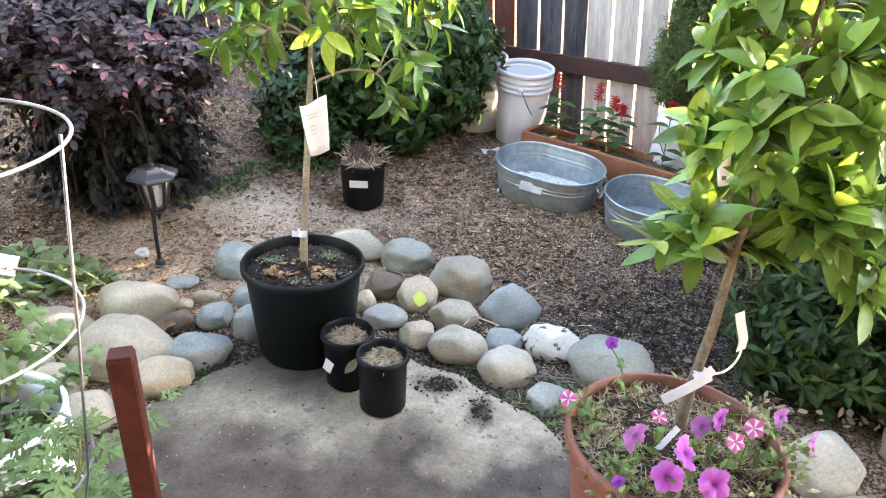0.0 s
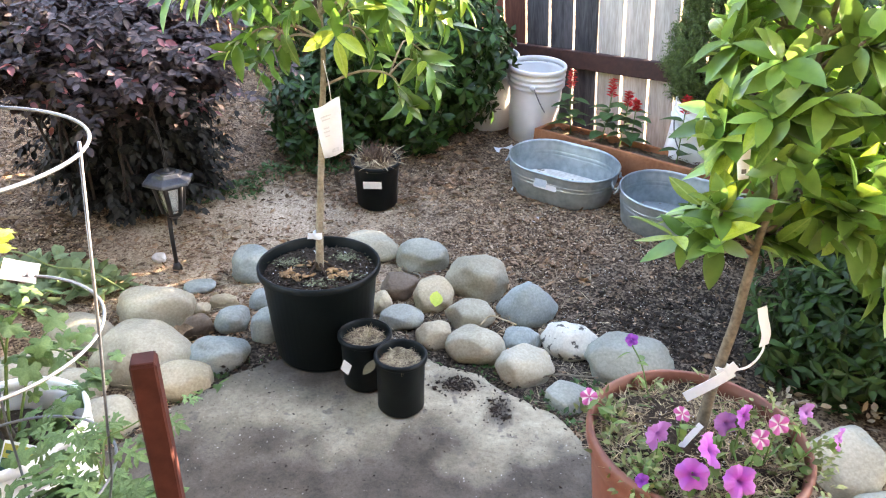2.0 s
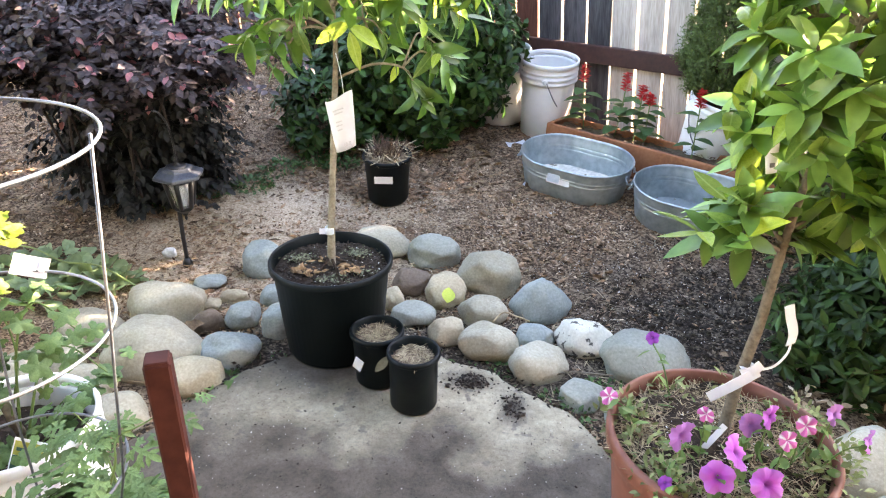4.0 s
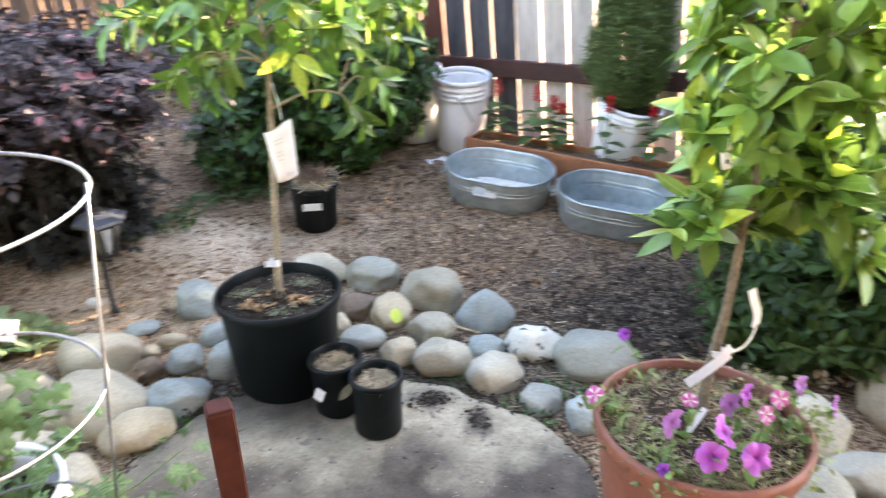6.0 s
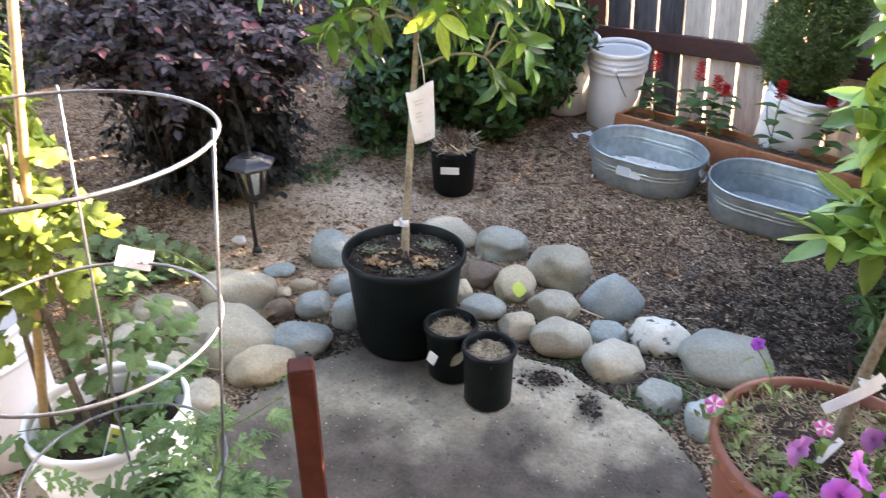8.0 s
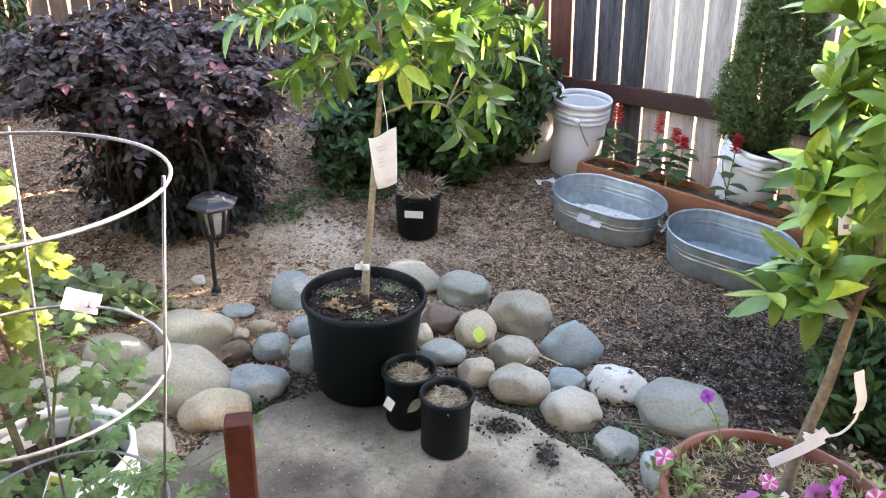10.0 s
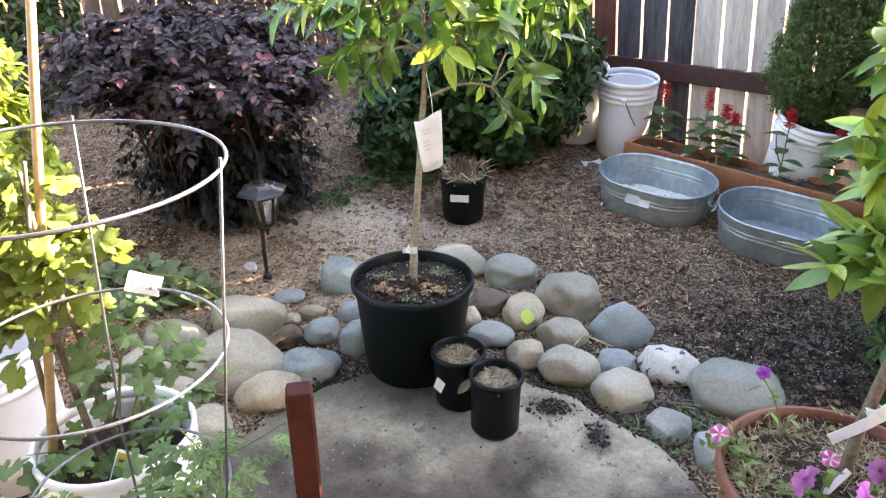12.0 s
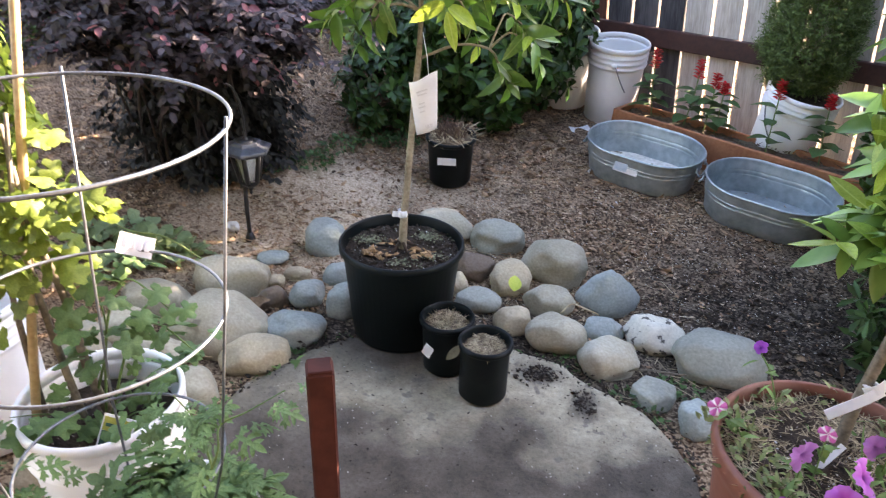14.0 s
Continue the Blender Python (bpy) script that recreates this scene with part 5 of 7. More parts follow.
def petunia(x, y, z, kind, size, yaw, tip, root, label):
    t = thing("petunia", NEAR @ pose(*root), label, "flower", "petunias in the terracotta pot")
    at = Vector((x, y, z)) - Vector(root)
    stem = bent([(0, 0, 0), at * 0.5 + Vector((0, 0, 0.015)), at - Vector((0, 0, 0.01))], 4)
    piece("stem", mesh_of("stem", *tube(stem, 0.0018, 5), M["stem_green"]), t)
    piece("flower", FLOWERS[kind], t, pose(*at, tip, 0, yaw) @ Matrix.Scale(size, 4))
    rng = np.random.default_rng(int(abs(x * 1000)))
    n = 9
    s = rng.uniform(0.1, 0.9, n)
    pos = np.array([at * float(q) for q in s]) + 0.006 * rng.standard_normal((n, 3))
    v, q = leaf_arrays(pos, unit(rng.standard_normal((n, 3)) + np.array([0, 0, 0.3])), rng.standard_normal((n, 3)) * 0.4 + np.array([0, 0, 1]), rng.uniform(0.02, 0.042, n), rng.uniform(0.012, 0.02, n), stations=4)
    tagged(piece("foliage", quick_mesh("foliage", v, q, M["leaf_soft"]), t), kind="stuff")
    return t


PK, LI, ST, VI = ("pink petunia with dark throat in the pot", "faded lilac petunia in the pot", "white and magenta striped petunia in the pot", "small violet petunia on a thin stem")
petunia(0.494, 1.155, 0.404, "pink", 1.05, 10, 62, (0.495, 1.182, 0.33), PK)
petunia(0.415, 1.165, 0.406, "pink", 1.0, -20, 66, (0.431, 1.198, 0.33), PK)
petunia(0.452, 1.200, 0.432, "pink", 1.08, 60, 52, (0.455, 1.209, 0.33), PK)
petunia(0.370, 1.240, 0.428, "lilac", 1.0, 30, 86, (0.379, 1.247, 0.33), LI)
petunia(0.507, 1.285, 0.423, "lilac", 0.8, 10, 70, (0.507, 1.288, 0.33), LI)
petunia(0.540, 1.290, 0.439, "pink", 0.8, 40, 80, (0.537, 1.293, 0.33), PK)
petunia(0.597, 1.270, 0.438, "star", 0.66, 0, 62, (0.590, 1.275, 0.33), ST)
petunia(0.555, 1.240, 0.428, "star", 0.64, 15, 60, (0.551, 1.247, 0.33), ST)
petunia(0.658, 1.300, 0.443, "lilac", 0.72, 30, 75, (0.647, 1.302, 0.33), LI)
petunia(0.700, 1.250, 0.427, "lilac", 0.75, 50, 80, (0.641, 1.275, 0.33), LI)
petunia(0.425, 1.290, 0.437, "star", 0.55, -40, 85, (0.430, 1.293, 0.33), ST)
petunia(0.379, 1.530, 0.442, "violet", 0.5, 0, 70, (0.419, 1.465, 0.33), VI)
petunia(0.340, 1.190, 0.364, "violet", 0.45, 0, 60, (0.386, 1.232, 0.33), VI)
petunia(0.270, 1.385, 0.395, "star", 0.62, -30, 60, (0.33, 1.37, 0.33), ST)


def sprig(x, y, z, n, radius, leaf, material, label, seed, up=0.7, shape="ellipse", broad=0.5, place=Matrix()):
    """A low tuft of small leaves."""
    t = thing("foliage_tuft", place @ pose(x, y, z), label, "plant")
    rng = np.random.default_rng(seed)
    a, q = rng.uniform(0, 6.28, n), radius * rng.uniform(0, 1, n) ** 0.6
    base = np.stack([q * np.cos(a), q * np.sin(a), up * radius * rng.uniform(0, 1, n) * (1.2 - q / radius)], 1)
    along = np.stack([np.cos(a), np.sin(a), rng.uniform(0.0, 1.2, n)], 1) + 0.5 * rng.standard_normal((n, 3))
    v, qd = leaf_arrays(base, along, np.array([0, 0, 1.0]) + 0.4 * rng.standard_normal((n, 3)), leaf * rng.uniform(0.6, 1.3, n), leaf * broad * rng.uniform(0.7, 1.3, n), stations=5 if shape == "round" else 3, curl=rng.uniform(0, 0.4, n), shape=shape)
    tagged(piece("leaves", quick_mesh("leaves", v, qd, material), t), kind="stuff")
    return t


for k, (x, y) in enumerate(((0.31, 1.40), (0.33, 1.30), (0.35, 1.22), (0.40, 1.17), (0.50, 1.14), (0.60, 1.19), (0.66, 1.25), (0.69, 1.33), (0.66, 1.42), (0.42, 1.50), (0.55, 1.52), (0.47, 1.20))):
    sprig(x, y, 0.322, 30 if 0.36 < x < 0.64 else 80, 0.042 if 0.36 < x < 0.64 else 0.058, 0.019, M["leaf_dry"], "pale green petunia foliage spilling over the pot", 40 + k, 1.1, place=NEAR)


# ---- tubs and planter ----
def tub(m, label, label_on=False, floor_mat="zinc_scale"):
    t = thing("steel_tub", m, label, "tub", "galvanised tubs")
    L, W, h = 0.498, 0.360, 0.152

    def outline(off, n=72):
        r = W / 2 + off
        a = L / 2 - W / 2
        out = []
        for k in range(n):
            ang = 2 * math.pi * (k + 0.5) / n
            out.append((math.copysign(a, math.cos(ang)) + r * math.cos(ang), r * math.sin(ang)))
        return out

    def flare(z):
        return -0.022 + 0.022 * (z - 0.006) / (h - 0.014)

    # one straight flared wall with a pair of fine pressed ribs
    wall = [0.006, 0.03, 0.055, 0.078, 0.082]
    for mid in (0.087, 0.105):
        wall += [mid - 0.0032, mid - 0.0012, mid + 0.0012, mid + 0.0032]
    wall += [0.110, 0.130, h - 0.012]
    ribs = {w for mid in (0.087, 0.105) for w in (mid - 0.0012, mid + 0.0012)}
    prof = [(-0.030, 0.006), (-0.026, 0.0)] + [(flare(z) + (0.0024 if z in ribs else 0.0), z) for z in wall]
    prof += [(-0.001, h - 0.008), (0.004, h - 0.006), (0.005, h), (0.001, h + 0.004), (-0.003, h), (-0.004, h - 0.008)]
    prof += [(flare(z) - 0.003 + (0.0010 if z in ribs else 0.0), z) for z in reversed(wall[1:])] + [(-0.025, 0.012)]
    n = 72
    verts, faces = [], []
    for off, z in prof:
        verts += [(x, y, z) for x, y in outline(off)]
    for i in range(len(prof) - 1):
        for k in range(n):
            j = (k + 1) % n
            faces.append((i * n + k, i * n + j, (i + 1) * n + j, (i + 1) * n + k))
    piece("side", mesh_of("side", verts, faces, M["zinc"]), t)
    o = outline(-0.025)
    piece("bottom", mesh_of("bottom", [(x, y, 0.012) for x, y in o] + [(x, y, 0.008) for x, y in o], [tuple(range(n)), tuple(range(n, 2 * n))[::-1]], M[floor_mat], False), t, None, "scaly white bottom" if label_on else "plain grey steel bottom")
    for s in (-1, 1):
        x0 = s * (L / 2 - 0.002)
        pts = bent([(x0, -0.05, h - 0.03), (x0 + s * 0.012, -0.055, h - 0.05), (x0 + s * 0.014, 0, h - 0.062), (x0 + s * 0.012, 0.055, h - 0.05), (x0, 0.05, h - 0.03)], 4)
        piece("handle", mesh_of("handle", *tube(pts, 0.004, 6), M["zinc"]), t)
        for y in (-0.05, 0.05):
            piece("handle_plate", mesh_of("handle_plate", *lathe([(0.001, 0), (0.014, 0), (0.012, 0.004), (0.001, 0.005)], 12), M["zinc"]), t, pose(x0 - s * 0.002, y, h - 0.03, 0, 90 * s, 0))
    if label_on:
        lb = piece("label", mesh_of("label", *flat_card(0.105, 0.060), M["paper"], False), t, pose(-0.008, -W / 2 + 0.001, 0.080, -9, 0, 0), "torn blue and white paper label")
        piece("print_block", mesh_of("print_block", *flat_card(0.055, 0.046), M["label_blue"], False), lb, pose(-0.020, -0.004, 0.007))
    return t


M["label_blue"] = mat("blue_print", (0.36, 0.48, 0.58), (0.66, 0.72, 0.77), 26, 0.6, 0.0)
tub(on_rise(0.437, 3.235, -29), "oval galvanised steel tub with stained bottom, empty", True)
tub(on_rise(0.885, 2.945, -29), "oval galvanised steel tub beside the wooden planter, empty", False, "zinc_dull")


def planter():
    o = fence_at(0, 0, 0)
    t = thing("planter_box", pose(o.x, o.y, ground_z(o.x, o.y)) @ pose(0, 0, 0, 0, 3.7, 0) @ pose(0, 0, 0, 0, 0, -33), "long orange-stained wooden planter box with dry soil", "planter")
    L, D, h, w = 1.16, 0.205, 0.15, 0.02
    part("front_board", box_bm(L, w, h, 0.003, at=(L / 2, w / 2, h / 2)), M["planter"], t)
    part("back_board", box_bm(L, w, h, 0.003, at=(L / 2, D - w / 2, h / 2)), M["planter"], t)
    for x in (w / 2, L - w / 2):
        part("end_board", box_bm(w, D - 2 * w - 0.002, h, 0.003, at=(x, D / 2, h / 2)), M["planter"], t)
    nx, ny = 60, 10
    verts, faces = [], []
    for j in range(ny + 1):
        for i in range(nx + 1):
            p = Vector((w + (L - 2 * w) * i / nx, w + (D - 2 * w) * j / ny, 0))
            verts.append((p.x, p.y, h - 0.028 + 0.014 * noise.noise(p * 16) + 0.006 * noise.noise(p * 50)))
    for j in range(ny):
        for i in range(nx):
            a = j * (nx + 1) + i
            faces.append((a, a + 1, a + nx + 2, a + nx + 1))
    piece("soil", mesh_of("soil", verts, faces, M["soil_dry"]), t)
    rng = np.random.default_rng(31)
    n = 420
    base = np.stack([rng.uniform(0.03, L - 0.03, n), rng.uniform(0.03, D - 0.03, n), np.full(n, h - 0.02)], 1)
    al = rng.uniform(0, 6.28, n)
    v, q = leaf_arrays(base, np.stack([np.cos(al), np.sin(al), rng.uniform(0, 0.6, n)], 1), np.array([0, 0, 1]) + 0.4 * rng.standard_normal((n, 3)), rng.uniform(0.02, 0.06, n), rng.uniform(0.003, 0.008, n), stations=2)
    tagged(piece("leaf_mulch", quick_mesh("leaf_mulch", v, q, M["straw_dark"]), t), kind="stuff")
    return t


box = planter()


def salvia(u, off, height, label, seed, spike=0.085, leaves=12):
    rng = np.random.default_rng(seed)
    p = fence_at(u, off, 0)
    z0 = ground_z(p.x, p.y) + 0.115
    t = thing("salvia", pose(p.x, p.y, z0), label, "flower", "red flowers in the planter")
    lx, ly = rng.uniform(-0.02, 0.02, 2)
    stem = bent([(0, 0, 0), (lx, ly, height * 0.5), (lx * 1.5, ly * 1.5, height)], 5)
    piece("stem", mesh_of("stem", *tube(stem, 0.0026, 6), M["stem_green"]), t)
    n = leaves
    s = np.linspace(0.25, 0.85, n)
    pos = np.array([stem[int(q * (len(stem) - 1))] for q in s])
    a = GOLDEN * np.arange(n) + seed
    lens = rng.uniform(0.08, 0.115, n)
    v, q = leaf_arrays([(0, 0, 0)], [(0, 1, 0)], [(0, 0, 1)], 1.0, 0.62, curl=0.25, stations=5)
    me = quick_mesh("leaf", v, q, M["salvia_leaf"])
    for i in range(n):
        piece("leaf", me, t, leaf_pose(pos[i], (math.cos(a[i]), math.sin(a[i]), 0.15), (0, 0, 1), lens[i]))
    m = 42
    k = np.arange(m)
    zz = height - 0.25 * spike + spike * k / m
    rr = 0.019 * (1.1 - k / m)
    top = np.array(stem[-1])
    base = np.stack([top[0] + 0.2 * rr * np.cos(GOLDEN * k), top[1] + 0.2 * rr * np.sin(GOLDEN * k), zz], 1)
    along = np.stack([np.cos(GOLDEN * k), np.sin(GOLDEN * k), np.full(m, 0.55)], 1)
    v, q = leaf_arrays(base, along, np.array([0, 0, 1.0]) + 0.3 * rng.standard_normal((m, 3)), rng.uniform(0.018, 0.032, m), 0.013, stations=3, curl=0.2, fold=0.3)
    piece("flower_spike", quick_mesh("flower_spike", v, q, M["petal_red"]), t, None, "bright red flower spike")
    return t


M["salvia_leaf"] = mat("salvia_leaf", (0.035, 0.085, 0.025), (0.075, 0.15, 0.045), 20, 0.6, 0.2, vary=0.25, translucent=0.2)
salvia(0.145, 0.13, 0.245, "red salvia in the wooden planter", 3)
salvia(0.305, 0.13, 0.235, "red salvia in the wooden planter", 4)
salvia(0.40, 0.13, 0.205, "red salvia in the wooden planter", 5, 0.07)
salvia(0.445, 0.145, 0.19, "red salvia in the wooden planter", 6, 0.05, 6)
salvia(0.695, 0.075, 0.255, "red salvia with dark leaves in the wooden planter", 7, 0.08, 7)
salvia(0.90, 0.13, 0.245, "red salvia in the wooden planter", 8, 0.06)
salvia(1.08, 0.13, 0.235, "red salvia in the wooden planter", 9, 0.05)


def conifer(m):
    t = thing("conifer", m, "small cone-shaped green conifer in white bucket", "tree")
    rng = np.random.default_rng(12)
    piece("trunk", mesh_of("trunk", *tube([(0, 0, -0.03), (0, 0, 0.3), (0.01, 0, 1.15)], [0.014, 0.010, 0.004], 8), M["bark"]), t)
    n = 10500
    h = rng.uniform(0, 1, n) ** 1.25
    a = rng.uniform(0, 6.28, n)
    prof = 0.205 * (1 - h) ** 0.75 * np.clip(0.5 + h * 4, 0, 1)
    lump = np.array([1 + 0.30 * noise.noise(Vector((math.cos(q) * 1.7, math.sin(q) * 1.7, z * 5.0))) for q, z in zip(a, h)])
    r = prof * lump * (0.3 + 0.7 * rng.uniform(0, 1, n) ** 0.5)
    base = np.stack([r * np.cos(a), r * np.sin(a), 0.02 + 1.2 * h], 1)
    way = unit(np.stack([np.cos(a), np.sin(a), rng.uniform(0.3, 1.3, n)], 1) + 0.3 * rng.standard_normal((n, 3)))
    pos, along, face = twig_leaves(base, way, rng.uniform(0.025, 0.05, n), 8, 0.42, rng, jitter=0.2)
    v, q = leaf_arrays(pos, along, face, rng.uniform(0.012, 0.022, len(pos)), 0.0055, stations=2, fold=0.2)
    tagged(piece("crown", quick_mesh("crown", v, q, M["needle"]), t), kind="stuff")
    return t


cp = fence_at(0.70, 0.312, 0)
conifer(pose(cp.x, cp.y, ground_z(cp.x, cp.y) + 0.318, 2, 2, 0))


# ---- lantern ----
def lantern(m):
    t = thing("garden_lantern", m, "black six-sided solar garden lantern on a thin stake", "lamp")
    six = 6

    def hexa(profile, turn=0.0):
        verts, faces = [], []
        for r, z in profile:
            verts += [(r * math.cos(math.pi / 3 * k + turn), r * math.sin(math.pi / 3 * k + turn), z) for k in range(six)]
        for i in range(len(profile) - 1):
            for k in range(six):
                j = (k + 1) % six
                faces.append((i * six + k, i * six + j, (i + 1) * six + j, (i + 1) * six + k))
        return verts, faces

    piece("stake", mesh_of("stake", *tube([(-0.0175, 0.026, -0.05), (-0.0175, 0.026, 0.12), (-0.014, 0.020, 0.262)], 0.008, 10), M["lamp_black"]), t)
    piece("stake_foot", mesh_of("stake_foot", *lathe([(0.001, 0.030), (0.010, 0.028), (0.018, 0.010), (0.020, -0.02)], 12), M["lamp_black"]), t, pose(-0.0175, 0.026, 0))
    piece("roof", mesh_of("roof", *hexa([(0.001, 0.372), (0.082, 0.371), (0.088, 0.366), (0.091, 0.371), (0.089, 0.378), (0.084, 0.381), (0.056, 0.392), (0.050, 0.400), (0.046, 0.402), (0.001, 0.403)]), M["lamp_roof"], False), t, None, "dusty dark grey faceted roof")
    piece("solar_panel", mesh_of("solar_panel", *lathe([(0.001, 0.424), (0.030, 0.424), (0.032, 0.4175)], 24), M["lamp_black"]), t, pose(0, 0, -0.0155))
    piece("finial", mesh_of("finial", *lathe([(0.001, 0.455), (0.006, 0.450), (0.008, 0.44), (0.004, 0.434), (0.012, 0.428), (0.013, 0.423)], 14), M["lamp_black"]), t, pose(0, 0, -0.0155))
    piece("base", mesh_of("base", *hexa([(0.001, 0.232), (0.012, 0.235), (0.034, 0.252), (0.036, 0.262), (0.030, 0.266), (0.001, 0.266)]), M["lamp_black"], False), t, pose(0, 0, -0.012))
    piece("drop", mesh_of("drop", *lathe([(0.001, 0.205), (0.006, 0.214), (0.004, 0.222), (0.010, 0.23), (0.010, 0.238)], 12), M["lamp_black"]), t, pose(0, 0, -0.012))
    for k in range(six):
        a = math.pi / 3 * k
        lo, hi = Vector((0.034 * math.cos(a), 0.034 * math.sin(a), 0.250)), Vector((0.056 * math.cos(a), 0.056 * math.sin(a), 0.372))
        piece("corner_bar", mesh_of("corner_bar", *tube([lo, hi], 0.0085, 6), M["lamp_black"]), t)
        b = a + math.pi / 3
        lo2, hi2 = Vector((0.034 * math.cos(b), 0.034 * math.sin(b), 0.250)), Vector((0.056 * math.cos(b), 0.056 * math.sin(b), 0.372))
        c = (lo + hi + lo2 + hi2) / 4
        inn = Vector((c.x, c.y, 0)).normalized() * -0.0012
        verts = [lo, lo2, hi2, hi, lo + inn, lo2 + inn, hi2 + inn, hi + inn]
        g = piece("pane", mesh_of("pane", verts, [(0, 1, 2, 3), (7, 6, 5, 4), (0, 4, 5, 1), (1, 5, 6, 2), (2, 6, 7, 3), (3, 7, 4, 0)], M["glass"], False), t, None, "clear glass pane")
        g.visible_shadow = False
    piece("frame_band", mesh_of("frame_band", *hexa([(0.050, 0.352), (0.060, 0.352), (0.062, 0.372), (0.054, 0.372), (0.050, 0.352)]), M["lamp_black"], False), t)
    # white cup made wide to give the panes their bright look
    piece("light_tube", mesh_of("light_tube", *lathe([(0.001, 0.256), (0.022, 0.257), (0.026, 0.275), (0.033, 0.315), (0.037, 0.335), (0.030, 0.352), (0.001, 0.355)], 16), M["paper"]), t, None, "white frosted inner cup, widened to brighten the panes")
    piece("hook", mesh_of("hook", *tube(bent([(0, 0, 0.435), (0.0, 0, 0.49), (-0.008, 0, 0.555), (-0.028, 0, 0.60), (-0.05, 0, 0.612)], 6), 0.0036, 6), M["lamp_black"]), t)
    return t


lantern(on_rise(-1.058, 2.55, 38) @ pose(0, 0, 0, -4, 3, 0))


# ---- bushes ----
def bush(name, m, label, radii, lift, twigs, per, twig, length, width, material, seed, spread=0.5, shape="ellipse", low=-0.5, inner=0.5, droop=0.0, tips=False, lump=0.25, stations=3, lean=(0, 0, 0.2), stems=14, extra=None):
    t = thing(name, m, label, "bush")
    rng = np.random.default_rng(seed)
    base, way = blob_points(twigs, radii, rng, inner, lump, low, seed * 1.7)
    base[:, 2] += lift
    way = unit(way + np.array(lean))
    keep = base[:, 2] > 0.0
    base, way = base[keep], way[keep]
    for k in range(stems):
        a = 2 * math.pi * k / stems + 0.4
        end = Vector((radii[0] * 0.75 * math.cos(a), radii[1] * 0.75 * math.sin(a), lift + radii[2] * rng.uniform(0.1, 0.7)))
        bar = tube(bent([(0.05 * math.cos(a), 0.05 * math.sin(a), -0.02), (end.x * 0.35, end.y * 0.35, end.z * 0.5), end], 4), [0.014, 0.013, 0.012, 0.011, 0.010, 0.008, 0.007, 0.005, 0.004], 6)
        piece("stem", mesh_of("stem", *bar, M["bark_dark"]), t)
    pos, along, face = twig_leaves(base, way, twig * rng.uniform(0.7, 1.3, len(base)), per, spread, rng, droop=droop, tips=tips)
    n = len(pos)
    v, q = leaf_arrays(pos, along, face, length * rng.uniform(0.65, 1.2, n), width * rng.uniform(0.75, 1.2, n), curl=rng.uniform(-0.05, 0.3, n), fold=0.15, stations=stations, shape=shape)
    tagged(piece("crown", quick_mesh("crown", v, q, material), t), kind="stuff")
    if extra:
        mat2, count = extra
        i = np.nonzero((way[:, 1] < 0.2) & (base[:, 2] > lift))[0]
        i = rng.choice(i, count, replace=False)
        pos, along, face = twig_leaves(base[i] * 1.02, way[i], np.full(count, twig), 5, 0.6, rng, droop=droop)
        v, q = leaf_arrays(pos, along, face, length * 0.9, width * 0.9, curl=0.2, fold=0.15, stations=stations, shape=shape)
        tagged(piece("young_leaves", quick_mesh("young_leaves", v, q, mat2), t, None, "pink young leaves"), kind="stuff")
    return t


